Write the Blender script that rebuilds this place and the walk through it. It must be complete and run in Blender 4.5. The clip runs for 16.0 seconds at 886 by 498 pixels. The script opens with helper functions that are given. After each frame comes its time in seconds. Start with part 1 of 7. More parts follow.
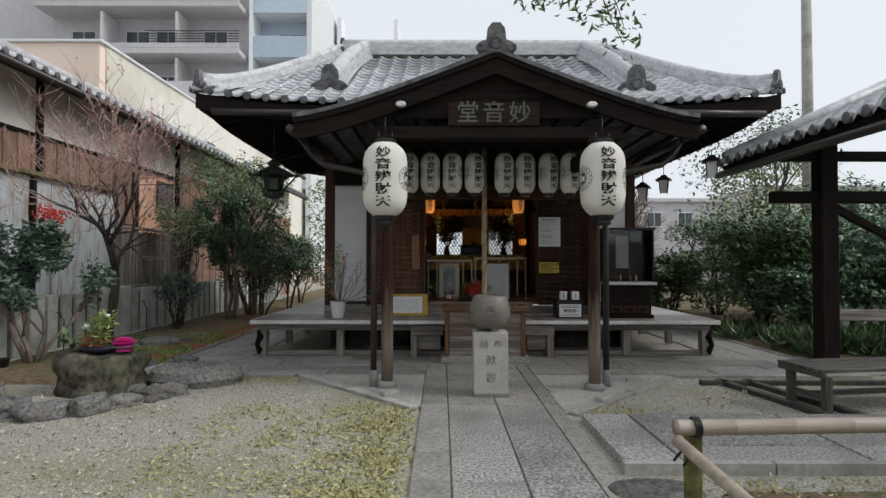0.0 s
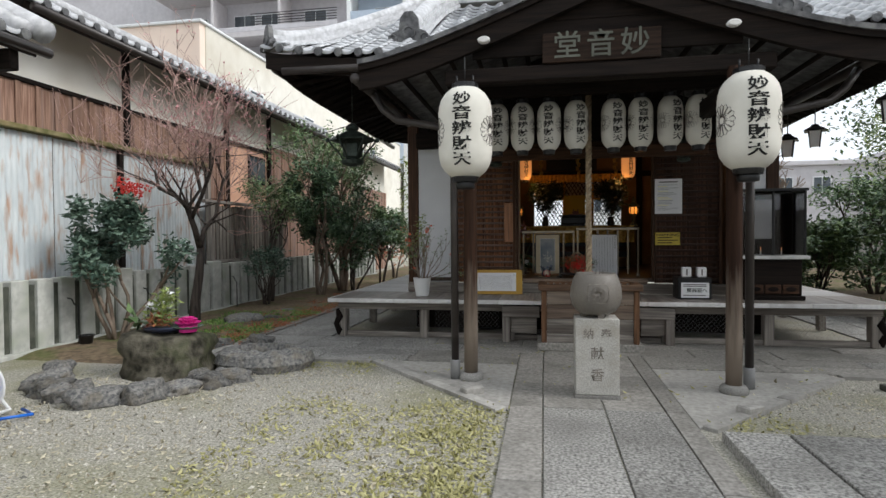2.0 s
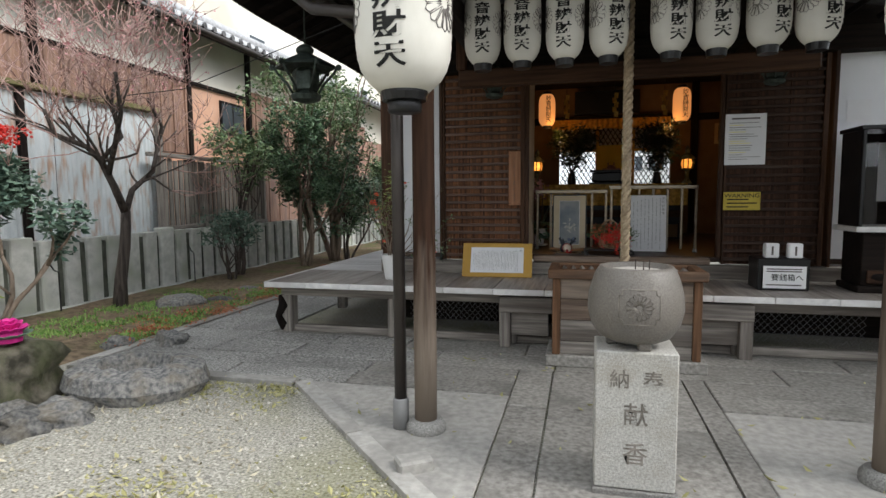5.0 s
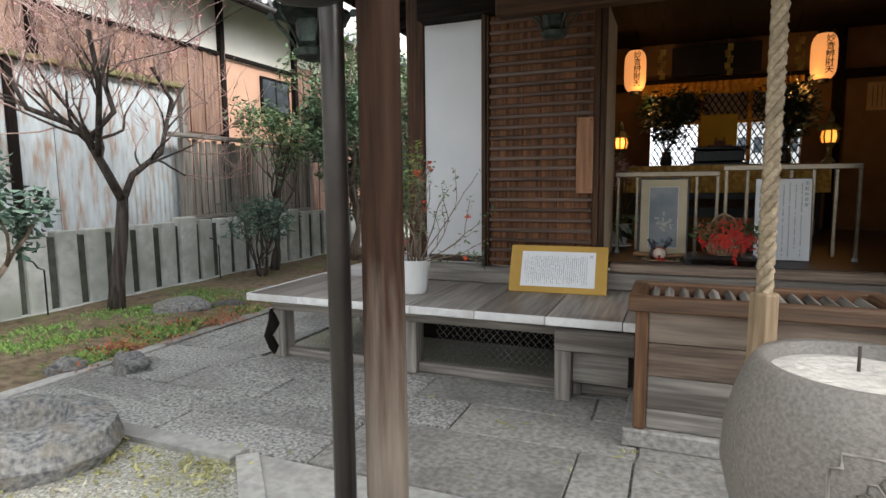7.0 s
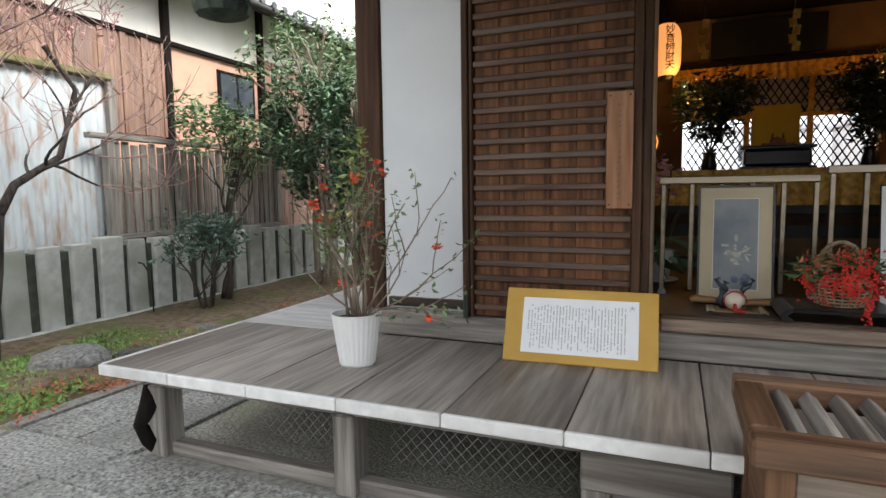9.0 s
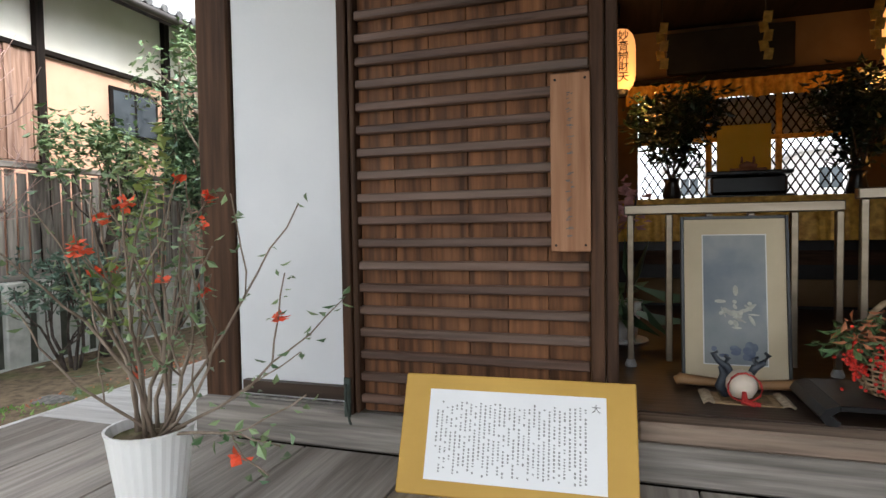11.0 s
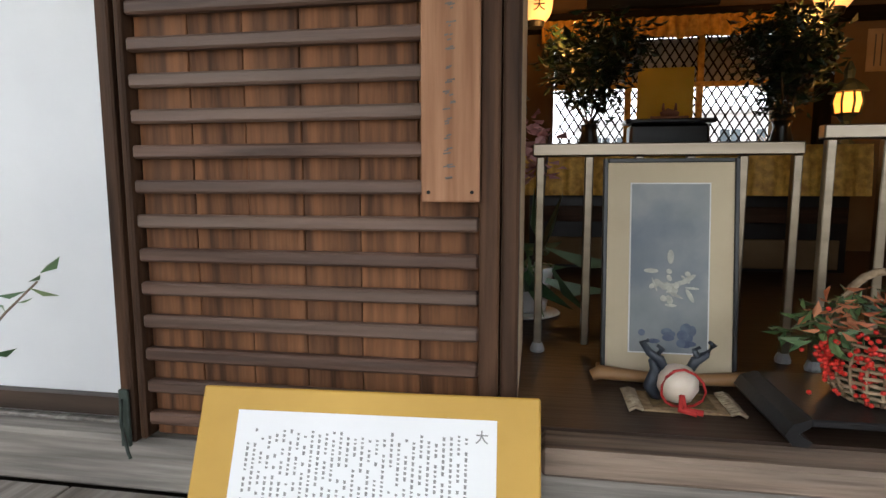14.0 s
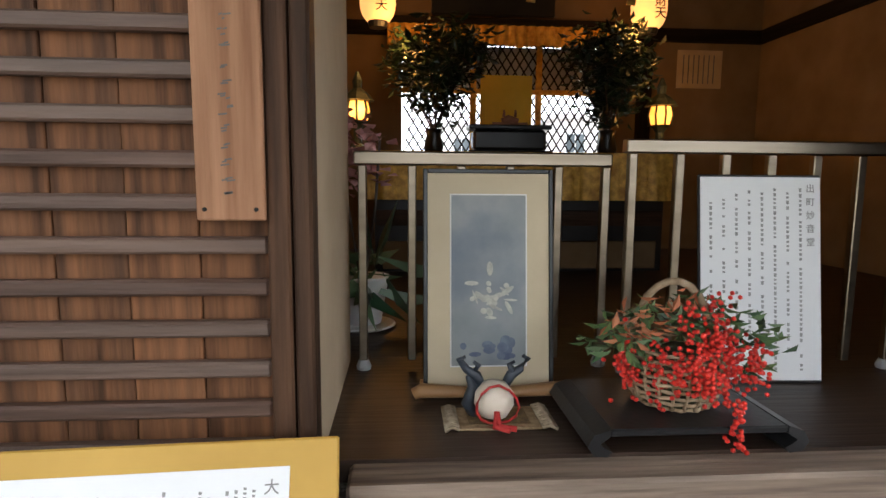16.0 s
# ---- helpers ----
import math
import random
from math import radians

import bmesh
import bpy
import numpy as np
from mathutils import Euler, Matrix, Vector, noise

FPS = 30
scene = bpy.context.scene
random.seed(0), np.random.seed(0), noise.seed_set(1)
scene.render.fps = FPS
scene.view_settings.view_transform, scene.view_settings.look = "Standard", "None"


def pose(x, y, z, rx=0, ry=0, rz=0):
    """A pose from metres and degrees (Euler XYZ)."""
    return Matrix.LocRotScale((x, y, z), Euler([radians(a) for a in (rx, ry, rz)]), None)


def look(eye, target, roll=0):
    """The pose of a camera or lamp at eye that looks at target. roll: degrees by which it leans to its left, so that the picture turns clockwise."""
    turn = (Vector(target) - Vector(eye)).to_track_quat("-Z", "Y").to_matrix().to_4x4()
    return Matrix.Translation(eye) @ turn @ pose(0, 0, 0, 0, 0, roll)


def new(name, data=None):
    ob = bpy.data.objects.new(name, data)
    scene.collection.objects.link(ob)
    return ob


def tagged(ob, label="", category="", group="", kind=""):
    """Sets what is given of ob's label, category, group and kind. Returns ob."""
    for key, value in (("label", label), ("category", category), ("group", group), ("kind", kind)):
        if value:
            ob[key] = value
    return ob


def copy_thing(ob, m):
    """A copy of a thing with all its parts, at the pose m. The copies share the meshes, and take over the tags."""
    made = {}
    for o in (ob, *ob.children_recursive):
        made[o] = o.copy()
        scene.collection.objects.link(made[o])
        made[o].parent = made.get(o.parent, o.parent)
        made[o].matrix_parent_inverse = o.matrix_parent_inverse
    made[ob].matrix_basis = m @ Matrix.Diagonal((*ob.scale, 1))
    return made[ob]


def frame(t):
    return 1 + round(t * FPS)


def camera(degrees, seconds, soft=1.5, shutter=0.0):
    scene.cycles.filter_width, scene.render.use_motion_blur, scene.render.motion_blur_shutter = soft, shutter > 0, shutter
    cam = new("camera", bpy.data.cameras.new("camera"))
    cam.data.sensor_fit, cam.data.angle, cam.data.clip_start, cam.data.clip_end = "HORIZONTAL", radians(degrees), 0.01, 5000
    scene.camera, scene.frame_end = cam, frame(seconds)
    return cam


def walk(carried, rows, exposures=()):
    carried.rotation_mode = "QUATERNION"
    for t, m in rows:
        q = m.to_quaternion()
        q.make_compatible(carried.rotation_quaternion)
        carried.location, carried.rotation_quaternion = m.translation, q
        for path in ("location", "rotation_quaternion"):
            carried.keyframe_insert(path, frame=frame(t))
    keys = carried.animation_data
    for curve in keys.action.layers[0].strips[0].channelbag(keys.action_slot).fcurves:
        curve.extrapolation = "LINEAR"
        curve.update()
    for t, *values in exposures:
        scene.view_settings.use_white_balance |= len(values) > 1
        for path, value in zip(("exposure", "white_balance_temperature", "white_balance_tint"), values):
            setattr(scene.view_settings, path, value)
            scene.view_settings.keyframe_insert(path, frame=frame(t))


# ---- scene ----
cam = camera(75.9, 16.0)
METRES, EYE, TILT, LEAN, TURN = 8.3, 1.38, -2.2, 0.0, -0.1
ROWS = [
    (0.0, 0.0, 0.0, 0.0, -0.0, 3.47, -0.07),
    (0.5, 0.0068, 0.0264, -0.0001, 1.88, 2.65, 0.11),
    (1.0, 0.0097, 0.0507, 0.0009, 6.59, 1.94, -0.13),
    (1.5, 0.0045, 0.0869, 0.0018, 9.57, 1.22, -0.23),
    (2.0, 0.0085, 0.1247, 0.0008, 10.18, 0.85, 0.05),
    (2.5, 0.0176, 0.1691, 0.006, 11.81, 0.18, 0.12),
    (3.0, 0.0196, 0.211, 0.0055, 12.63, -0.25, -0.07),
    (3.5, 0.0233, 0.2555, 0.005, 12.77, -1.45, -0.07),
    (6.0, 0.0306, 0.4851, 0.0147, 15.6, -3.71, -0.15),
    (6.5, 0.0279, 0.5345, 0.0127, 17.7, -4.32, -0.16),
    (7.0, 0.0222, 0.5819, 0.0169, 22.08, -4.53, -0.3),
    (7.5, 0.0042, 0.6305, 0.0181, 23.88, -4.42, -0.34),
    (8.0, -0.0023, 0.6803, 0.0227, 26.43, -4.28, -0.22),
    (8.5, -0.0153, 0.7194, 0.0212, 26.35, -3.5, -0.26),
    (9.0, -0.0217, 0.7593, 0.0239, 22.33, -3.5, -0.09),
    (11.5, -0.0348, 0.9016, 0.0297, 16.54, 0.12, 0.03),
    (12.0, -0.0306, 0.9179, 0.0292, 14.76, -0.27, -0.3),
    (12.5, -0.035, 0.939, 0.029, 13.47, -1.07, -0.43),
    (13.0, -0.0346, 0.9526, 0.0281, 12.0, -2.6, -0.37),
    (13.5, -0.0307, 0.9562, 0.0272, 10.51, -3.71, -0.32),
    (14.0, -0.0312, 0.9606, 0.0269, 9.44, -4.61, -0.31),
    (14.5, -0.0279, 0.966, 0.0269, 5.7, -4.7, -0.14),
    (15.0, -0.0173, 0.9731, 0.0309, 0.78, -4.75, -0.12),
    (15.5, -0.0155, 0.9742, 0.0306, -2.17, -4.65, -0.27),
    (16.0, -0.0155, 0.9741, 0.0313, -3.98, -4.68, -0.29),
]
EXPOSURES = [(0.0, -0.53), (1.5, -0.26), (3.7, 0.08), (6.0, 0.54), (7.0, 0.8), (9.0, 1.1), (11.5, 1.5), (14.0, 1.75), (16.0, 1.85)]
walk(cam, [(t, pose(0, 0, EYE, TILT, LEAN, TURN) @ pose(METRES * x, METRES * y, METRES * z, 90 + pitch, roll, yaw)) for t, x, y, z, yaw, pitch, roll in ROWS], EXPOSURES)

# ---- world: bright overcast sky, one very soft sun ----
world = bpy.data.worlds.new("overcast_sky")
scene.world = world
world.use_nodes = True
wn, wl = world.node_tree.nodes, world.node_tree.links
sky = wn.new("ShaderNodeTexSky")
sky.sky_type, sky.sun_disc = "NISHITA", False
sky.sun_elevation, sky.sun_rotation = radians(41), radians(100)
sky.dust_density, sky.air_density = 4.0, 1.0
grey = wn.new("ShaderNodeHueSaturation")
grey.inputs["Saturation"].default_value = 0.12
grey.inputs["Value"].default_value = 1.0
wl.new(sky.outputs["Color"], grey.inputs["Color"])
veil = wn.new("ShaderNodeMixRGB")
veil.inputs["Fac"].default_value, veil.inputs["Color2"].default_value = 0.8, (8.8, 9.35, 10.0, 1)
wl.new(grey.outputs["Color"], veil.inputs["Color1"])
wl.new(veil.outputs["Color"], wn["Background"].inputs["Color"])
wn["Background"].inputs["Strength"].default_value = 0.15
sun = new("sun", bpy.data.lights.new("sun", "SUN"))
sun.data.energy, sun.data.angle, sun.data.color = 2.5, radians(25), (1.0, 0.985, 0.96)
sun.matrix_world = look((0, 0, 0), (-0.74, 0.13, -0.66))


# ---- materials ----
def surf(name, c1, c2, scale=8.0, rough=0.8, bump=0.2, stretch=(1, 1, 1), stain=None, stain_scale=1.5, stain_amount=0.5,
         metallic=0.0, vary=0.12, fine=60.0, space="Object"):
    """A procedural surface: colour mixed at two scales, a stain with soft edges, and a fine relief."""
    m = bpy.data.materials.new(name)
    m.use_nodes = True
    n, l = m.node_tree.nodes, m.node_tree.links
    b = n["Principled BSDF"]
    b.inputs["Roughness"].default_value, b.inputs["Metallic"].default_value = rough, metallic
    b.inputs["Specular IOR Level"].default_value = 0.18 if rough > 0.6 else 0.4
    tc, mp, oi = n.new("ShaderNodeTexCoord"), n.new("ShaderNodeMapping"), n.new("ShaderNodeObjectInfo")
    mp.inputs["Scale"].default_value = stretch
    l.new(tc.outputs[space], mp.inputs["Vector"])
    shift = n.new("ShaderNodeVectorMath")
    shift.operation = "ADD"
    far = n.new("ShaderNodeMath")
    far.operation, far.inputs[1].default_value = "MULTIPLY", 37.0
    l.new(oi.outputs["Random"], far.inputs[0])
    l.new(mp.outputs[0], shift.inputs[0])
    l.new(far.outputs[0], shift.inputs[1])
    t1 = n.new("ShaderNodeTexNoise")
    t1.inputs["Scale"].default_value, t1.inputs["Detail"].default_value = scale, 6
    l.new(shift.outputs[0], t1.inputs["Vector"])
    r1 = n.new("ShaderNodeValToRGB")
    r1.color_ramp.elements[0].color, r1.color_ramp.elements[1].color = (*c1, 1), (*c2, 1)
    r1.color_ramp.elements[0].position, r1.color_ramp.elements[1].position = 0.32, 0.68
    l.new(t1.outputs["Fac"], r1.inputs["Fac"])
    out = r1.outputs["Color"]
    if stain:
        t2 = n.new("ShaderNodeTexNoise")
        t2.inputs["Scale"].default_value, t2.inputs["Detail"].default_value = stain_scale, 5
        l.new(shift.outputs[0], t2.inputs["Vector"])
        r2 = n.new("ShaderNodeMapRange")
        r2.inputs["From Min"].default_value, r2.inputs["From Max"].default_value = 0.5, 0.68
        r2.inputs["To Max"].default_value = stain_amount
        l.new(t2.outputs["Fac"], r2.inputs["Value"])
        mx = n.new("ShaderNodeMixRGB")
        mx.inputs["Color2"].default_value = (*stain, 1)
        l.new(r2.outputs[0], mx.inputs["Fac"])
        l.new(out, mx.inputs["Color1"])
        out = mx.outputs["Color"]
    hs = n.new("ShaderNodeHueSaturation")
    vr = n.new("ShaderNodeMapRange")
    vr.inputs["To Min"].default_value, vr.inputs["To Max"].default_value = 1 - vary, 1 + vary
    l.new(oi.outputs["Random"], vr.inputs["Value"])
    l.new(vr.outputs[0], hs.inputs["Value"])
    l.new(out, hs.inputs["Color"])
    l.new(hs.outputs["Color"], b.inputs["Base Color"])
    t3 = n.new("ShaderNodeTexNoise")
    t3.inputs["Scale"].default_value, t3.inputs["Detail"].default_value = fine, 3
    l.new(shift.outputs[0], t3.inputs["Vector"])
    bp = n.new("ShaderNodeBump")
    bp.inputs["Strength"].default_value, bp.inputs["Distance"].default_value = bump, 0.01
    l.new(t3.outputs["Fac"], bp.inputs["Height"])
    l.new(bp.outputs[0], b.inputs["Normal"])
    return m


def glow(name, color, strength, base=(0.8, 0.7, 0.5)):
    m = surf(name, base, base, rough=0.7)
    b = m.node_tree.nodes["Principled BSDF"]
    b.inputs["Emission Color"].default_value, b.inputs["Emission Strength"].default_value = (*color, 1), strength
    return m


def leaf_mat(name, c1, c2, rough=0.45):
    """Leaves that differ one by one."""
    m = bpy.data.materials.new(name)
    m.use_nodes = True
    n, l = m.node_tree.nodes, m.node_tree.links
    g, r = n.new("ShaderNodeNewGeometry"), n.new("ShaderNodeValToRGB")
    r.color_ramp.elements[0].color, r.color_ramp.elements[1].color = (*c1, 1), (*c2, 1)
    l.new(g.outputs["Random Per Island"], r.inputs["Fac"])
    l.new(r.outputs["Color"], n["Principled BSDF"].inputs["Base Color"])
    n["Principled BSDF"].inputs["Roughness"].default_value = rough
    return m


def glass_mat(name):
    m = bpy.data.materials.new(name)
    m.use_nodes = True
    b = m.node_tree.nodes["Principled BSDF"]
    b.inputs["Transmission Weight"].default_value, b.inputs["Roughness"].default_value, b.inputs["IOR"].default_value = 1.0, 0.02, 1.45
    return m


GX, GY, GZ = (0.06, 1, 1), (1, 0.06, 1), (1, 1, 0.06)  # grain along x, y, z


def wood(name, c1, c2, grain, rough=0.7, stain=None, amount=0.4, bump=0.35):
    return surf(name, c1, c2, 38, rough, bump, grain, stain, 6, amount, vary=0.16, fine=90)


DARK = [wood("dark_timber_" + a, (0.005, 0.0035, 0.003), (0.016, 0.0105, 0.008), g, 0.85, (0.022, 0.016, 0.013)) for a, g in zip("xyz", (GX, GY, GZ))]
BROWN = [wood("brown_timber_" + a, (0.03, 0.015, 0.009), (0.085, 0.042, 0.023), g, 0.62, (0.03, 0.018, 0.012)) for a, g in zip("xyz", (GX, GY, GZ))]
GREYW = [wood("weathered_grey_wood_" + a, (0.15, 0.134, 0.12), (0.34, 0.307, 0.273), g, 0.75, (0.07, 0.055, 0.045), 0.7) for a, g in zip("xyz", (GX, GY, GZ))]
BOXW = [wood("offering_box_wood_" + a, (0.07, 0.036, 0.02), (0.2, 0.108, 0.06), g, 0.7, (0.14, 0.115, 0.095), 0.6) for a, g in zip("xyz", (GX, GY, GZ))]
SHUT = wood("shutter_board", (0.048, 0.021, 0.011), (0.22, 0.095, 0.043), GZ, 0.65, (0.06, 0.036, 0.025), 0.75)
SLAT = wood("shutter_slat", (0.045, 0.022, 0.014), (0.13, 0.072, 0.05), GX, 0.55, (0.17, 0.125, 0.1), 0.5)
POSTW = wood("round_post_wood", (0.015, 0.0066, 0.0036), (0.046, 0.021, 0.0118), GZ, 0.82, (0.035, 0.018, 0.01), 0.5)


def weathered_foot(m, pale, z0, z1):
    """Sun-bleached, rain-washed wood towards the foot of a post, with a ragged edge."""
    n, l = m.node_tree.nodes, m.node_tree.links
    tc, sep, t, add = n.new("ShaderNodeTexCoord"), n.new("ShaderNodeSeparateXYZ"), n.new("ShaderNodeTexNoise"), n.new("ShaderNodeMath")
    mp = n.new("ShaderNodeMapping")
    mp.inputs["Scale"].default_value = (30, 30, 2.5)
    l.new(tc.outputs["Object"], sep.inputs[0])
    l.new(tc.outputs["Object"], mp.inputs["Vector"])
    l.new(mp.outputs[0], t.inputs["Vector"])
    t.inputs["Scale"].default_value, t.inputs["Detail"].default_value = 1.0, 5
    add.operation = "ADD"
    l.new(sep.outputs["Z"], add.inputs[0])
    l.new(t.outputs["Fac"], add.inputs[1])
    rg = n.new("ShaderNodeMapRange")
    rg.inputs["From Min"].default_value, rg.inputs["From Max"].default_value = z0 + 0.5, z1 + 0.5
    rg.inputs["To Min"].default_value, rg.inputs["To Max"].default_value = 0.85, 0.0
    l.new(add.outputs[0], rg.inputs["Value"])
    b = n["Principled BSDF"]
    old = b.inputs["Base Color"].links[0].from_socket
    mx = n.new("ShaderNodeMixRGB")
    mx.inputs["Color2"].default_value = (*pale, 1)
    l.new(rg.outputs[0], mx.inputs["Fac"])
    l.new(old, mx.inputs["Color1"])
    l.new(mx.outputs["Color"], b.inputs["Base Color"])


weathered_foot(POSTW, (0.25, 0.205, 0.165), 0.35, 1.1)
VERAN = wood("veranda_board", (0.17, 0.148, 0.13), (0.36, 0.32, 0.285), GY, 0.42, (0.075, 0.055, 0.042), 0.75)
# Side veranda boards painted pale, putting the sky's reflection into their colour.
SKY_SHEEN = wood("sky_sheen_board", (0.36, 0.35, 0.345), (0.58, 0.57, 0.56), GX, 0.4, (0.22, 0.2, 0.18), 0.4)
SILLW = [wood("worn_sill_wood_" + q, (0.075, 0.05, 0.036), (0.24, 0.175, 0.13), g, 0.6, (0.3, 0.25, 0.2), 0.5) for q, g in zip("xyz", (GX, GY, GZ))]
WHITE_EDGE = surf("white_painted_edge", (0.62, 0.61, 0.6), (0.76, 0.75, 0.73), 20, 0.7, 0.1, stain=(0.4, 0.37, 0.34), stain_scale=5, stain_amount=0.4)
PLASTER = surf("white_plaster", (0.7, 0.71, 0.73), (0.78, 0.785, 0.8), 3, 0.9, 0.06, stain=(0.62, 0.62, 0.62), stain_amount=0.4)
# Room plaster darkened in colour for the dim interior; the door return stays bright.
DIM_CREAM = surf("dimmed_cream_plaster", (0.17, 0.108, 0.056), (0.225, 0.148, 0.08), 4, 0.9, 0.06, stain=(0.26, 0.18, 0.105), stain_amount=0.4)
STONE = surf("grey_granite", (0.16, 0.155, 0.145), (0.36, 0.35, 0.33), 130, 0.8, 0.35, stain=(0.17, 0.16, 0.145), stain_scale=2.5, stain_amount=0.55, fine=180)
BOWL = surf("polished_grey_stone", (0.135, 0.119, 0.102), (0.22, 0.2, 0.176), 150, 0.42, 0.25, stain=(0.13, 0.125, 0.115), stain_scale=4, stain_amount=0.6, fine=170)
PILLAR = surf("pale_granite_pillar", (0.3, 0.29, 0.265), (0.5, 0.485, 0.45), 110, 0.85, 0.3, stain=(0.3, 0.27, 0.22), stain_scale=5, stain_amount=0.5, fine=170)
PAVE = surf("paving_slab_stone", (0.09, 0.088, 0.082), (0.52, 0.505, 0.475), 52, 0.58, 1.0, stain=(0.13, 0.125, 0.115), stain_scale=1.3, stain_amount=0.5, vary=0.15, fine=80)
SMOOTH = surf("smooth_slab_stone", (0.185, 0.175, 0.16), (0.36, 0.342, 0.315), 34, 0.7, 0.25, stain=(0.15, 0.145, 0.13), stain_scale=2.2, stain_amount=0.6, vary=0.13, fine=120)
CONC = surf("pale_concrete", (0.3, 0.29, 0.27), (0.42, 0.405, 0.375), 22, 0.85, 0.4, stain=(0.19, 0.182, 0.168), stain_scale=1.6, stain_amount=0.75)
FENCE = surf("mossy_concrete", (0.38, 0.39, 0.36), (0.54, 0.545, 0.51), 10, 0.88, 0.3, stain=(0.27, 0.3, 0.22), stain_scale=2.5, stain_amount=0.7)
ROCK = surf("garden_rock", (0.03, 0.028, 0.02), (0.17, 0.155, 0.12), 11, 0.85, 1.0, stain=(0.075, 0.09, 0.035), stain_scale=3, stain_amount=0.7, fine=30, vary=0.3)
COBBLE = surf("edging_stone", (0.07, 0.072, 0.076), (0.25, 0.242, 0.225), 36, 0.8, 1.0, stain=(0.2, 0.17, 0.125), stain_scale=7, vary=0.4, fine=40)
KAWARA = surf("silver_grey_roof_tile", (0.4, 0.41, 0.43), (0.6, 0.61, 0.63), 16, 0.4, 0.12, stain=(0.2, 0.205, 0.21), stain_scale=6, stain_amount=0.5, vary=0.2)
RIDGE = surf("ridge_tile", (0.4, 0.405, 0.42), (0.58, 0.585, 0.6), 14, 0.45, 0.2, stain=(0.2, 0.2, 0.2), stain_scale=5, vary=0.12)
ONI = surf("dark_ridge_end_tile", (0.045, 0.045, 0.047), (0.13, 0.13, 0.135), 12, 0.6, 0.4, stain=(0.2, 0.2, 0.19), stain_scale=6)
PAPER = surf("lantern_paper", (0.6, 0.58, 0.52), (0.67, 0.65, 0.59), 6, 0.75, 0.1)
INK = surf("black_ink", (0.012, 0.012, 0.012), (0.022, 0.022, 0.02), 8, 0.7, 0.02)
BENCHW = [wood("dark_grey_bench_wood_" + q, (0.05, 0.045, 0.04), (0.14, 0.128, 0.115), g, 0.7, (0.03, 0.027, 0.024)) for q, g in zip("xyz", (GX, GY, GZ))]
INKS = surf("pale_print", (0.22, 0.22, 0.215), (0.34, 0.335, 0.33), 40, 0.8, 0.02)
INKG = surf("faded_ink", (0.09, 0.08, 0.075), (0.16, 0.145, 0.135), 8, 0.8, 0.02)
BLACK = surf("black_lacquer", (0.008, 0.008, 0.009), (0.018, 0.018, 0.019), 6, 0.32, 0.05)
PIPE = surf("brown_drain_pipe", (0.026, 0.021, 0.019), (0.042, 0.034, 0.03), 5, 0.38, 0.05, stain=(0.07, 0.06, 0.055), stain_amount=0.3)
GREYP = surf("grey_pvc", (0.25, 0.25, 0.25), (0.33, 0.33, 0.33), 6, 0.6, 0.1)
BRONZE = surf("green_bronze", (0.022, 0.03, 0.026), (0.07, 0.09, 0.075), 14, 0.6, 0.4, metallic=0.4)
STEEL = surf("brushed_steel", (0.19, 0.155, 0.115), (0.28, 0.235, 0.18), 20, 0.3, 0.05, GX, metallic=1.0)
GOLD = surf("gold_brocade", (0.42, 0.2, 0.03), (0.8, 0.47, 0.09), 22, 0.5, 0.3, metallic=0.15)
GOLDP = surf("gold_board", (0.84, 0.5, 0.05), (0.9, 0.56, 0.07), 5, 0.75, 0.05)
MUSTARD = surf("mustard_board", (0.5, 0.29, 0.05), (0.6, 0.36, 0.07), 4, 0.55, 0.05, stain=(0.42, 0.24, 0.045), stain_amount=0.3)
SHEET = surf("white_paper", (0.72, 0.72, 0.73), (0.78, 0.78, 0.78), 3, 0.8, 0.04)
CERAMIC = surf("white_ceramic", (0.75, 0.75, 0.74), (0.8, 0.8, 0.79), 3, 0.35, 0.02)
ROPE = surf("hemp_rope", (0.3, 0.23, 0.15), (0.5, 0.4, 0.28), 60, 0.9, 0.5, stain=(0.22, 0.17, 0.12), stain_scale=9)
BARK = surf("dark_bark", (0.04, 0.032, 0.028), (0.13, 0.108, 0.095), 26, 0.9, 0.7, GZ)
BARKP = surf("pale_bark", (0.16, 0.12, 0.09), (0.3, 0.24, 0.19), 26, 0.9, 0.6, GZ)
TWIG = surf("reddish_twig", (0.32, 0.19, 0.165), (0.55, 0.39, 0.35), 20, 0.85, 0.2)
RED = surf("red_berry", (0.5, 0.02, 0.015), (0.68, 0.04, 0.025), 10, 0.35, 0.05)
QUINCE = surf("quince_petal", (0.7, 0.08, 0.03), (0.82, 0.14, 0.06), 9, 0.6, 0.1)
PINK = surf("plum_blossom", (0.75, 0.32, 0.36), (0.85, 0.48, 0.5), 9, 0.7, 0.1)
MAGENTA = surf("magenta_petal", (0.5, 0.01, 0.19), (0.66, 0.03, 0.28), 9, 0.55, 0.1)
TIN = surf("pale_corrugated_tin", (0.52, 0.57, 0.59), (0.65, 0.69, 0.7), 5, 0.5, 0.1, (3, 3, 0.7), stain=(0.38, 0.19, 0.085), stain_scale=3.4, stain_amount=0.75)
REDWOOD = wood("reddish_board", (0.17, 0.096, 0.07), (0.37, 0.235, 0.175), GZ, 0.8, (0.22, 0.17, 0.16), 0.6)
PEACH = surf("peach_render", (0.84, 0.68, 0.58), (0.89, 0.74, 0.64), 2, 0.9, 0.1, stain=(0.62, 0.5, 0.42), stain_scale=0.5, stain_amount=0.5)
ORANGE = surf("orange_render", (0.68, 0.39, 0.27), (0.74, 0.46, 0.33), 3, 0.9, 0.1, stain=(0.66, 0.4, 0.28))
